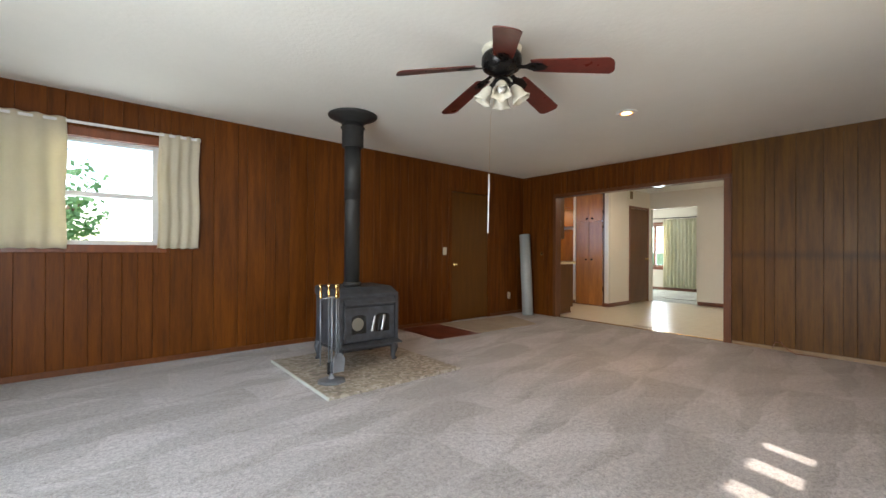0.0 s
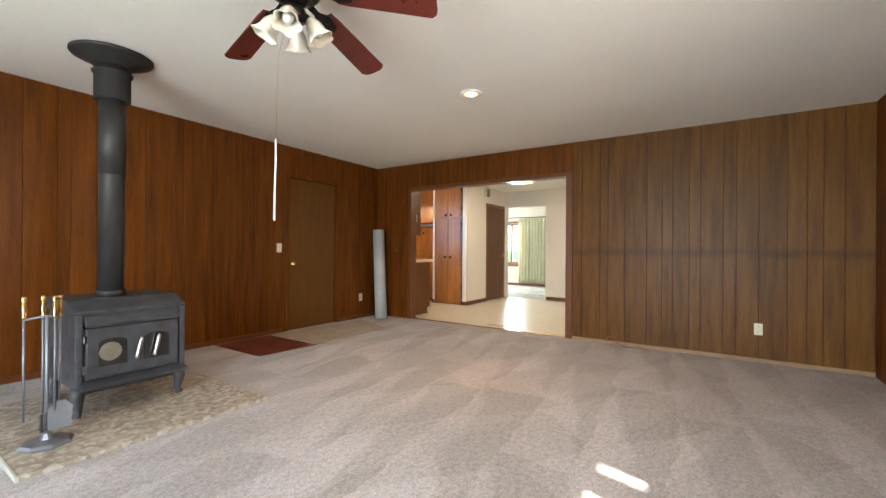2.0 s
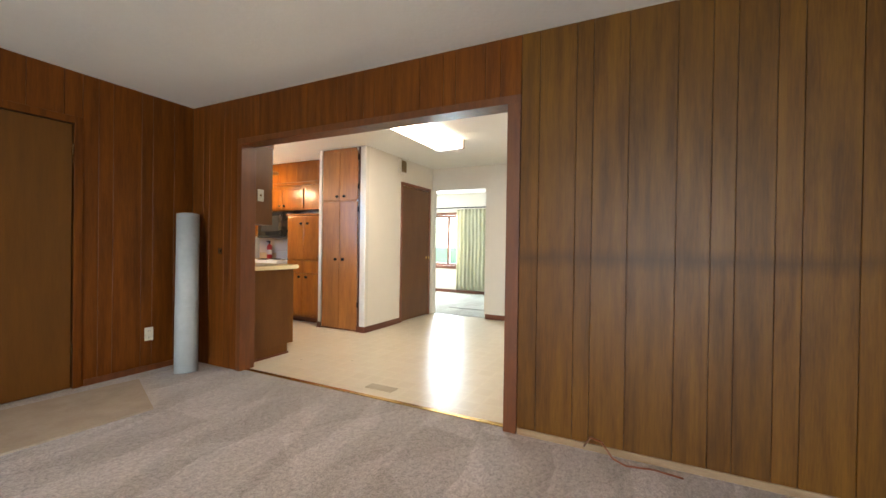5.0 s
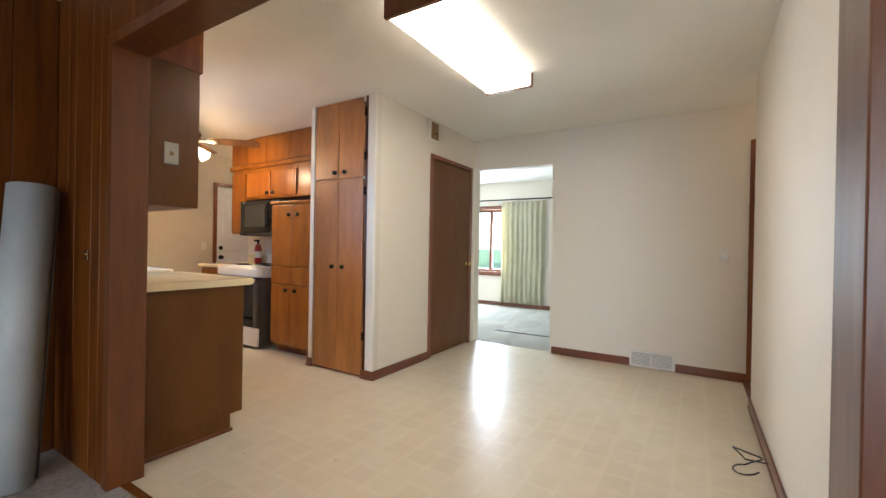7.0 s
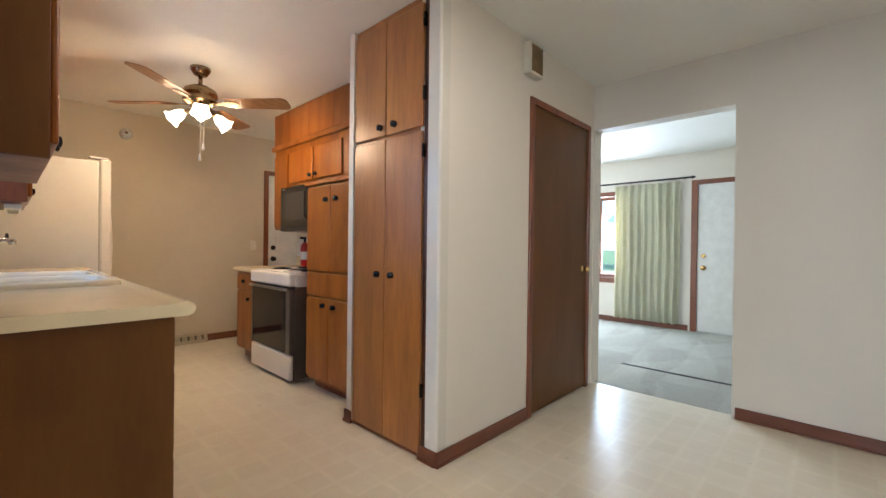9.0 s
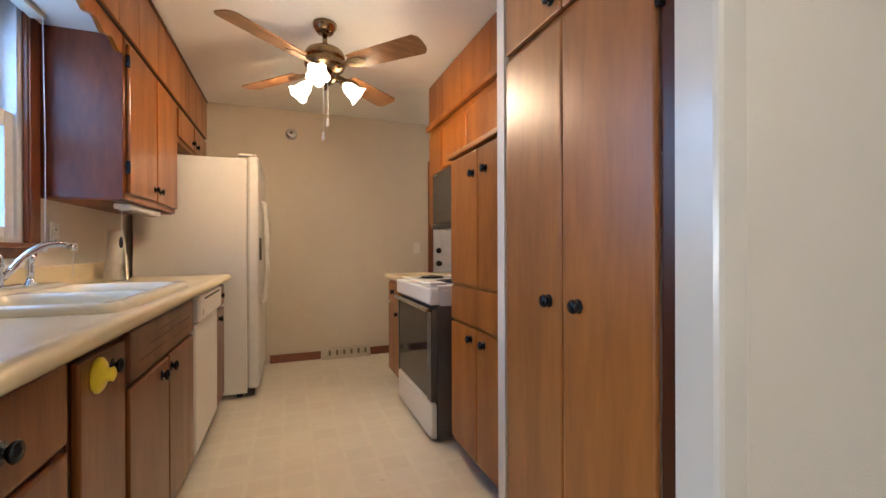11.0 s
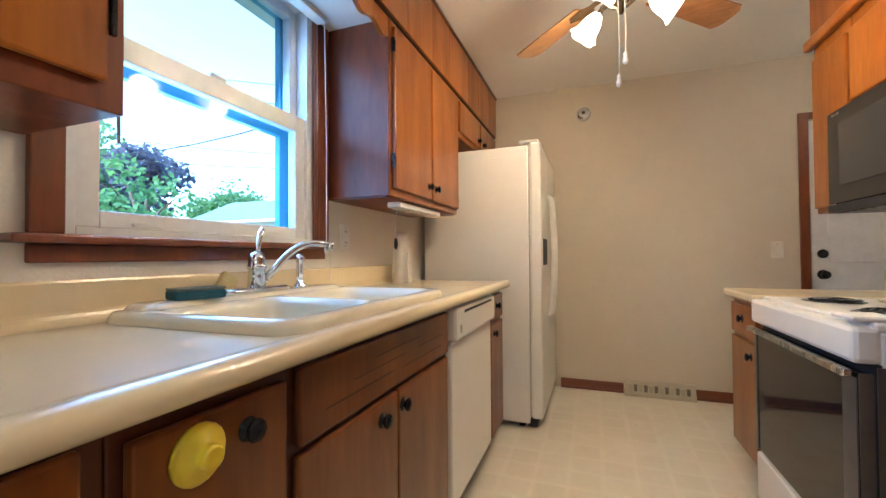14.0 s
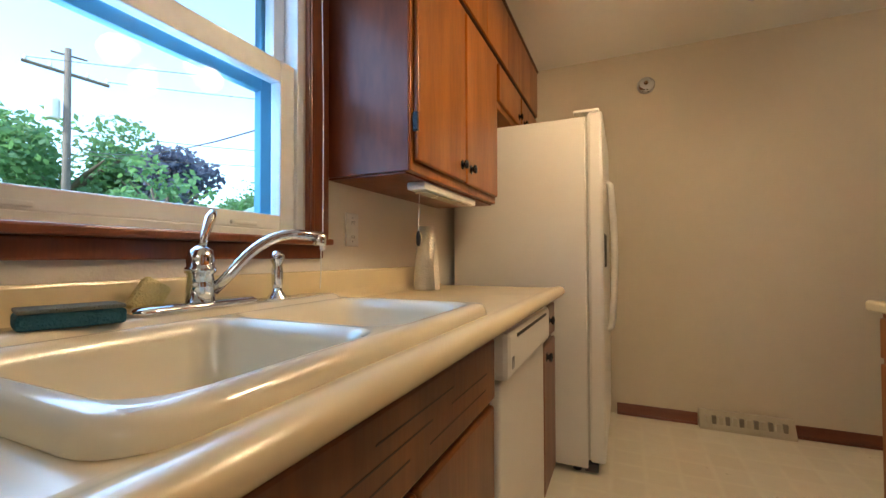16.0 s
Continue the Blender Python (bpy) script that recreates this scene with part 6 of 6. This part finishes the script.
o = part("rolled_sheet", spiral_roll(bot, top, 0.102), M_ROLL, rl, smooth=True)
md = o.modifiers.new("thick", 'SOLIDIFY')
md.thickness = 0.004
cord = fan1
part("pull_chain", tube([(2.215, 2.02, 2.15), (2.198, 2.05, 1.98), (2.195, 2.06, 1.60)], 0.0007, 5), M_BRASS, cord, "thin brass chain")
part("pull_cord", tube([(2.195, 2.06, 1.605), (2.197, 2.061, 1.50), (2.193, 2.062, 1.36), (2.195, 2.066, 1.222)], [0.0035, 0.0045, 0.004, 0.0045], 8), M_PLATE_W, cord, "white cloth pull cord", smooth=True)


def plate(name, at, axis, label, cat_, mat_=None, kind_="outlet", w=0.07, h=0.115):
    """A wall plate facing axis ('+x', '-x', '-y'), with its slots or toggle."""
    t = thing(name, at, label, cat_)
    x, y, z = at
    d = 0.007

    def slab(nm, u0, u1, v0, v1, d0, d1, m_, bev=0.0):
        if axis == '-x':
            part(nm, B(x - d1, x - d0, y + u0, y + u1, z + v0, z + v1, bev), m_, t)
        elif axis == '+x':
            part(nm, B(x + d0, x + d1, y + u0, y + u1, z + v0, z + v1, bev), m_, t)
        else:
            part(nm, B(x + u0, x + u1, y - d1, y - d0, z + v0, z + v1, bev), m_, t)
    slab("cover", -w / 2, w / 2, -h / 2, h / 2, 0, d, mat_ or M_PLATE, 0.003)
    if kind_ == "outlet":
        for v in (-0.026, 0.026):
            slab("socket", -0.016, 0.016, v - 0.014, v + 0.014, d, d + 0.002, mat_ or M_PLATE, 0.0008)
            for u in (-0.006, 0.006):
                slab("slot", u - 0.001, u + 0.001, v - 0.005, v + 0.005, d + 0.002, d + 0.003, M_SLOT)
    elif kind_ == "switch":
        slab("toggle", -0.005, 0.005, -0.004, 0.012, d, d + 0.012, mat_ or M_PLATE, 0.001)
    else:
        slab("jack", -0.010, 0.010, -0.010, 0.010, d, d + 0.004, M_BRONZE, 0.002)
    for v in (-h / 2 + 0.018, h / 2 - 0.018):
        slab("screw", -0.003, 0.003, v - 0.003, v + 0.003, d, d + 0.001, M_STEEL)
    return t


plate("wall_outlet", (XE - 0.001, -0.03, 0.327), '-x', "ivory wall outlet on the panelling", "outlet")
plate("wall_outlet", (5.745, YN - 0.001, 0.325), '-y', "ivory wall outlet beside the door", "outlet")
plate("light_switch", (4.275, YN - 0.001, 1.097), '-y', "ivory light switch beside the door", "light switch", kind_="switch")
plate("light_switch", (XE - 0.001, 4.60, 1.06), '-x', "small dark wall button on the panelling", "wall button", M_BRONZE, "jack", 0.05, 0.05)
plate("light_switch", (XD - 0.001, 1.865, 1.10), '-x', "white light switch on the dining wall", "light switch", M_PLATE_W, "switch")
plate("wall_jack", (6.422, 4.4455, 1.598), '-y', "ivory wall jack plate on the cabinet side", "wall jack", M_PLATE_D, "jack", 0.07, 0.115)
plate("wall_outlet", (XK + 0.001, 6.31, 1.155), '+x', "white wall outlet beside the kitchen window", "outlet", M_PLATE_W, "outlet", 0.075, 0.12)
plate("light_switch", (8.556, YB - 0.001, 1.09), '-y', "white light switch by the back door", "light switch", M_PLATE, "switch")
chime = thing("door_chime", (8.945, YP, 2.25), "small wooden door chime box above the closet door", "door chime")
part("box", B(8.70, 8.86, YP - 0.055, YP - 0.001, 2.19, 2.385, 0.006), M_PLATE, chime)
part("grille", B(8.715, 8.845, YP - 0.0575, YP - 0.0555, 2.205, 2.37, 0.001), M_BRONZE, chime, "dark brown grille")
det = thing("wall_doorbell_sounder", (7.30, YB, 2.19), "round silver sounder on the end wall", "alarm")
part("base", lathe([(0.055, 0), (0.055, 0.012), (0.045, 0.022), (0.02, 0.026), (0.002, 0.027)], pose(7.30, YB - 0.001, 2.19, 90), 24), M_STEEL, det, smooth=True)
part("button", lathe([(0.014, 0.026), (0.012, 0.034), (0.002, 0.036)], pose(7.30, YB - 0.001, 2.20, 90), 14), M_BRONZE, det, smooth=True)

# floor registers
reg = thing("wall_register", (XD, 2.42, 0), "white two panel wall register in the baseboard", "vent")
part("frame", B(XD - 0.022, XD - 0.001, 2.235, 2.615, 0.0, 0.155, 0.004), M_STEELWHITE, reg)
for a, b in ((2.25, 2.42), (2.43, 2.60)):
    part("backing", B(XD - 0.0245, XD - 0.0225, a, b, 0.02, 0.14), mat("grey_louvre", (0.30, 0.30, 0.30), 0.5), reg)
    for i in range(9):
        part("slat", B(XD - 0.027, XD - 0.0248, a, b, 0.024 + i * 0.013, 0.030 + i * 0.013), M_STEELWHITE, reg)
kreg = thing("floor_register", (7.8, YB - 0.03, 0), "tan sheet metal baseboard register", "vent")
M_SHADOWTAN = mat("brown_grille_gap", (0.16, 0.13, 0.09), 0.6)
M_TANMETAL = mat("tan_painted_metal", (0.46, 0.40, 0.29), 0.45)
part("hood", extrude([(7.57, YB - 0.002, 0.0), (7.57, YB - 0.07, 0.0), (7.57, YB - 0.065, 0.02), (7.57, YB - 0.02, 0.105), (7.57, YB - 0.002, 0.105)], (0.475, 0, 0)), M_TANMETAL, kreg)
for i in range(12):
    part("slat", B(7.60 + i * 0.035, 7.622 + i * 0.035, YB - 0.0575, YB - 0.035, 0.034, 0.080, 0.001), M_SHADOWTAN if i % 2 else M_TANMETAL, kreg)
cab_ = thing("loose_cable", (7.95, 1.83, 0), "black coiled cable from the dining baseboard", "cable")
pts = [(8.05, YD + 0.016, 0.03)] + [(7.93 + 0.10 * math.cos(t), 1.835 + 0.06 * math.sin(t), 0.035 + 0.03 * math.sin(t * 0.7) + 0.09 * max(0, math.sin(t * 0.5))) for t in [i * 0.35 for i in range(30)]]
part("wire", tube(pts, 0.004, 6), M_RUBBER, cab_, smooth=True)
cab2 = thing("loose_cable", (5.97, 1.26, 0), "tan cable looping out of the panelling onto the carpet", "cable")
part("wire", tube([(6.112, 1.40, 0.02), (6.06, 1.36, 0.10), (6.0, 1.30, 0.115), (5.98, 1.24, 0.05), (6.02, 1.18, 0.008), (6.05, 1.05, 0.007), (6.03, 0.92, 0.007)], 0.005, 6), M_TRIM, cab2, smooth=True)
floorv = thing("floor_vent", (6.40, 3.0, 0), "narrow metal floor vent in the vinyl", "vent")
part("grate", B(6.33, 6.43, 2.85, 3.10, -0.001, 0.005, 0.002), M_TANMETAL, floorv)

# ---- counter things ----
sp = thing("dish_sponge", (6.385, 5.43, LZ), "blue green sponge with a grey scrub side", "sponge")
m = Matrix.Translation((6.385, 5.43, LZ)) @ pose(0, 0, 0, 0, 0, 74)
bm = B(-0.062, 0.062, -0.034, 0.034, 0.001, 0.024, 0.005)
bmesh.ops.transform(bm, matrix=m, verts=bm.verts)
part("foam", bm, M_SPONGE, sp)
bm = B(-0.061, 0.061, -0.033, 0.033, 0.0245, 0.031, 0.002)
bmesh.ops.transform(bm, matrix=m, verts=bm.verts)
part("scrub_pad", bm, M_SCRUB, sp, "worn grey scrub pad")
ys = thing("yellow_sponge", (6.325, 5.56, LZ), "pale yellow sponge leaning behind the faucet", "sponge")
bm = B(-0.026, 0.026, -0.013, 0.013, 0.0, 0.066, 0.007)
bmesh.ops.transform(bm, matrix=Matrix.Translation((6.322, 5.56, LZ + 0.001)) @ pose(0, 0, 0, -12, 34, 75), verts=bm.verts)
part("foam", bm, M_YSPONGE, ys)
pt = thing("paper_towel_roll", (6.36, 6.71, CT), "standing paper towel roll with a loose torn sheet", "paper towel")
part("roll", lathe([(0.018, 0.001), (0.056, 0.001), (0.058, 0.01), (0.054, 0.08), (0.045, 0.17), (0.037, 0.25), (0.034, 0.278), (0.018, 0.28)], pose(6.36, 6.71, CT), 28), M_PAPER, pt, smooth=True)
o = part("loose_sheet", extrude([(6.422, 6.71, CT + 0.002), (6.425, 6.655, CT + 0.002), (6.428, 6.635, CT + 0.10), (6.412, 6.67, CT + 0.13), (6.405, 6.70, CT + 0.20)], (-0.003, 0.002, 0)), M_PAPER, pt)
yd = thing("yellow_suction_hook", (XF + 0.02, 5.06, 0.78), "round yellow plastic cap on the cabinet door", "plastic cap")
part("cap", lathe([(0.041, 0), (0.041, 0.005), (0.034, 0.011), (0.018, 0.016), (0.015, 0.024), (0.017, 0.030), (0.012, 0.033), (0.002, 0.028)], pose(XF + 0.0195, 5.046, 0.798, 0, 90), 20), M_YELLOW, yd, smooth=True)


# ---- curtains ----
def curtain(name, label, along, fixed, a0, a1, z0, z1, pleats, amp, mat_, seed, parent_extra=None):
    t = thing(name, ((a0 + a1) / 2, fixed, z0) if along == 'x' else (fixed, (a0 + a1) / 2, z0), label, "curtain")
    rng_ = random.Random(seed)
    bm = bmesh.new()
    nu, nv = pleats * 12, 14
    ph = [rng_.uniform(-0.5, 0.5) for _ in range(pleats + 2)]
    sides = []
    for off in (0.0, 0.0025):
        grid = []
        for j in range(nv + 1):
            v = j / nv
            row = []
            for i in range(nu + 1):
                u = i / nu
                k = u * pleats
                p = ph[int(k)] * (1 - k % 1) + ph[int(k) + 1] * (k % 1)
                w = amp * (0.55 + 0.45 * (1 - v)) * math.sin(2 * math.pi * k + p * (1.2 - v)) + 0.25 * amp * math.sin(5.1 * k + 2 * v)
                a = a0 + (a1 - a0) * u + 0.006 * math.sin(9 * v + 3 * p)
                z = z0 + (z1 - z0) * v + (0.004 * math.sin(7 * k) if j in (0, nv) else 0)
                row.append(bm.verts.new((a, fixed + w + off, z) if along == 'x' else (fixed + w + off, a, z)))
            grid.append(row)
        for j in range(nv):
            for i in range(nu):
                bm.faces.new((grid[j][i], grid[j][i + 1], grid[j + 1][i + 1], grid[j + 1][i]))
        sides.append(grid)
    for j in range(nv):
        for i in (0, nu):
            bm.faces.new((sides[0][j][i], sides[1][j][i], sides[1][j + 1][i], sides[0][j + 1][i]))
    for i in range(nu):
        for j in (0, nv):
            bm.faces.new((sides[0][j][i], sides[0][j][i + 1], sides[1][j][i + 1], sides[1][j][i]))
    part("fabric", bm, mat_, t, smooth=True)
    return t


CG = "curtains on the family room window"
c1 = curtain("cafe_curtain", "cream pleated curtain panel glowing at its edge", 'x', YN - 0.055, -1.0, -0.005, 1.105, 2.235, 7, 0.016, M_CURTAIN, 3)
c2 = curtain("cafe_curtain", "narrow cream pleated curtain panel", 'x', YN - 0.055, 0.645, 0.99, 1.110, 2.225, 4, 0.014, M_CURTAIN, 4)
tagged(c1, group=CG)
tagged(c2, group=CG)
rod = thing("curtain_rod", (0, YN - 0.05, 2.21), "white flat curtain rod above the window", "curtain rod")
part("bar", B(-1.02, 1.0, YN - 0.058, YN - 0.051, 2.195, 2.22, 0.002), M_PLATE_W, rod)
for x in (-1.02, 0.995):
    part("bracket", B(x, x + 0.008, YN - 0.052, YN - 0.001, 2.195, 2.22, 0.001), M_PLATE_W, rod)
curtain("drape", "long pale green pleated drape beside the living room window", 'y', XL - 0.10, 4.45, 5.32, 0.08, 2.03, 9, 0.035, M_CURTAIN2, 6)
lrod = thing("curtain_rod", (XL - 0.10, 5.9, 2.08), "dark metal drapery rod with a finial", "curtain rod")
part("bar", tube([(XL - 0.10, 4.32, 2.07), (XL - 0.10, 7.6, 2.07)], 0.013, 10), M_BLACK, lrod, smooth=True)
part("finial", lathe([(0.008, 0), (0.022, 0.02), (0.012, 0.05), (0.002, 0.06)], pose(XL - 0.10, 4.33, 2.07, 90), 12), M_BLACK, lrod, smooth=True)
for y in (4.42, 7.5):
    part("bracket", tube([(XL - 0.001, y, 2.07), (XL - 0.10, y, 2.07)], 0.008, 8), M_BLACK, lrod)

# ---- outdoors ----
g = link("ground", B(-400, 400, -400, 400, -0.6, -0.35), M_GRASS)
tagged(g, "lawn and street ground around the house", "ground", kind="structure")


def tree(name, label, at, h, r, leaf, seed, n=2600, leaf_size=0.28):
    """Tapered trunk with limbs, and a crown of many small leaf clumps."""
    rg = random.Random(seed)
    t = thing(name, (at[0], at[1], -0.35), label, "tree")
    x, y = at
    tr = tube([(x, y, -0.4), (x + 0.1, y, h * 0.3), (x, y + 0.1, h * 0.62)], [r * 0.10, r * 0.075, r * 0.03], 10)
    limbs = []
    for k in range(9):
        a = rg.uniform(0, 6.28)
        z = h * rg.uniform(0.3, 0.5)
        e = Vector((x + math.cos(a) * r * 0.7, y + math.sin(a) * r * 0.7, z + h * rg.uniform(0.12, 0.35)))
        tr = tube([(x, y, z), (Vector((x, y, z)) + e) / 2 + Vector((0, 0, 0.2)), e], [r * 0.045, r * 0.03, r * 0.01], 6, tr)
    part("trunk", tr, M_BARK, t)
    lobes = [(Vector((x, y, h * 0.66)), r * 0.72)]
    for k in range(11):
        a = rg.uniform(0, 6.28)
        lobes.append((Vector((x + math.cos(a) * r * 0.6, y + math.sin(a) * r * 0.6, h * rg.uniform(0.42, 0.82))), r * rg.uniform(0.28, 0.5)))
    vs, fs = [], []
    for i in range(n):
        c, rr = lobes[rg.randrange(len(lobes))]
        d = Vector((rg.gauss(0, 1), rg.gauss(0, 1), rg.gauss(0, 1))).normalized()
        p = c + d * rr * (0.55 + 0.5 * rg.random())
        u = Vector((rg.gauss(0, 1), rg.gauss(0, 1), rg.gauss(0, 0.6))).normalized()
        w = u.cross(Vector((rg.gauss(0, 1), rg.gauss(0, 1), rg.gauss(0, 1)))).normalized()
        s = leaf_size * rg.uniform(0.6, 1.4)
        b = len(vs)
        vs += [p - u * s, p - u * 0.2 * s + w * s * 0.6, p + u * s, p + u * 0.1 * s - w * s * 0.6]
        fs.append((b, b + 1, b + 2, b + 3))
    me = bpy.data.meshes.new("crown")
    me.from_pydata([tuple(v - BASE[t]) for v in vs], [], fs)
    me.materials.append(leaf)
    o = new("crown", me)
    o.parent = t
    BASE[o] = BASE[t]
    return t


TREES = "trees behind the neighbouring garage"
for at, h, r, leaf, sd_ in (((-20.5, 17.0), 9.0, 4.2, M_LEAF, 1), ((-16.8, 20.3), 8.0, 2.7, M_LEAF2, 2), ((-27, 13), 9.5, 5.0, M_LEAF, 3), ((-27, 36), 9.0, 4.4, M_LEAF, 4), ((-24, 21), 8.4, 4.0, M_LEAF, 5), ((-8, 46), 8.2, 4.0, M_LEAF, 6)):
    tagged(tree("garden_tree", "dark purple leaved tree" if leaf is M_LEAF2 else "green leafy garden tree", at, h, r, leaf, sd_, 5200, 0.19), group=TREES)
tree("window_tree", "green leafy tree near the family room window", (-0.45, 9.8), 3.5, 0.85, M_LEAF, 9, 900, 0.07)

garage = thing("neighbour_garage", (-16, 31, -0.35), "white sided garage with a shallow green roof", "garage")
part("wall", B(-21, -12, 27, 35, -0.4, 3.6), M_SIDING, garage)
part("roof", extrude([(-21.4, 26.6, 3.7), (-21.4, 31, 5.7), (-21.4, 35.4, 3.7), (-21.4, 35.4, 3.55), (-21.4, 26.6, 3.55)], (9.8, 0, 0)), M_ROOF, garage)
part("gutter", B(-21.4, -11.6, 26.5, 26.58, 3.5, 3.68, 0.02), M_SIDING, garage)
pole = thing("utility_pole", (-13, 13.9, -0.35), "weathered utility pole with crossarm and transformer", "utility pole")
PP = Vector((-13.0, 13.9, 0))
SIDE = Vector((0.40, 0.916, 0))
part("post", tube([PP + Vector((0, 0, -0.4)), PP + Vector((0, 0, 9.4))], [0.17, 0.11], 10), M_POLE, pole, smooth=True)
part("crossarm", tube([PP - SIDE * 1.3 + Vector((0, 0, 8.55)), PP + SIDE * 1.3 + Vector((0, 0, 8.25))], 0.07, 6), M_POLE, pole)
part("crossarm", tube([PP - SIDE * 0.5 + Vector((0, 0, 9.15)), PP + SIDE * 0.6 + Vector((0, 0, 9.1))], 0.04, 6), M_POLE, pole)
part("transformer", lathe([(0.2, 0), (0.23, 0.05), (0.23, 0.75), (0.12, 0.88)], pose(PP.x - SIDE.x * 0.42, PP.y - SIDE.y * 0.42, 6.5), 16), M_STEELWHITE, pole)
for d in (-1.2, -0.5, 0.6, 1.2):
    part("insulator", lathe([(0.04, 0), (0.07, 0.06), (0.03, 0.2)], pose(PP.x + SIDE.x * d, PP.y + SIDE.y * d, 8.45 - 0.11 * d), 10), M_PLATE_W, pole)
for d, z, e in ((-1.2, 8.7, (20, 30, 8.0)), (1.2, 8.4, (20, 32, 7.6)), (0.0, 6.2, (6, 26, 6.4)), (0.0, 5.6, (5.9, 9.3, 3.4)), (0.1, 5.2, (16, 24, 5.0))):
    a = PP + SIDE * d + Vector((0, 0, z))
    w = thing("power_line", (a.x, a.y, a.z - 3), "thin dark overhead power line", "power line", "lines on the utility pole")
    part("wire", tube(arc(a, (a + Vector(e)) / 2 - Vector((0, 0, 1.6)), e, 12), 0.014, 5), M_RUBBER, w)
eave = thing("roof_eave", (5.6, 6.5, 2.2), "white painted roof eave outside the kitchen window", "eave", kind="structure")
part("soffit_board", B(5.70, 6.11, 5.25, 9.0, 2.34, 2.40), M_VINYLWIN, eave)
# made-up pale ground that brightens the view through the living room window
M_BRIGHT_GROUND = mat("pale_bright_ground", (0.42, 0.41, 0.39), 0.85, color2=(0.34, 0.33, 0.31), scale=1.5, bump=0.2, bump_scale=40)
bright_ground = link("pavement", B(13.2, 33, -6, 16, -0.5, -0.33), M_BRIGHT_GROUND)
tagged(bright_ground, "pale ground added to brighten the living room window view", "pavement", kind="structure")
house2 = thing("house_across_street", (38, 6, -0.35), "pale house across the street", "house")
part("wall", B(36, 44, -4, 14, -0.4, 3.0), M_SIDING, house2)
part("roof", extrude([(35.5, -4.5, 3.0), (40, -4.5, 5.2), (44.5, -4.5, 3.0)], (0, 19, 0)), M_ROOF, house2)
for y in (-1, 4, 9):
    part("window", B(35.97, 35.995, y, y + 1.6, 0.9, 2.2), M_DARKGLASS, house2)

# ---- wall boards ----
clad(wall_east, 'y', XE, -1, EAST_EDGES, 0, C, mat_=M_PANEL_DAYLIT)
clad(wall_east, 'y', XE, -1, [1.795, 1.93, 2.03, 2.24, 2.33, 2.51, 2.74, 2.89, 2.99, 3.15, 3.25, 3.46, 3.55, 3.73, 3.96, 4.11, 4.21, 4.365], 2.06, C)
clad(wall_east, 'y', XE, -1, [4.365, 4.46, 4.56, 4.77, 4.86, YN], 0, C)
clad(wall_north, 'x', YN, -1, NORTH_EDGES + [4.36], 0, C + 0.08, [HOLE_WIN])
clad(wall_north, 'x', YN, -1, [4.36, 4.45, 4.66, 4.76, 4.94, 5.15, 5.265], 2.085, C + 0.02)
clad(wall_north, 'x', YN, -1, [5.265, 5.37, 5.47, 5.68, 5.77, 5.95, XE], 0, C + 0.012)
clad(wall_south, 'x', YS, 1, grooves(XW, XE, 8), 0, C, [(1.80, 2.92, 1.62, 2.06)])
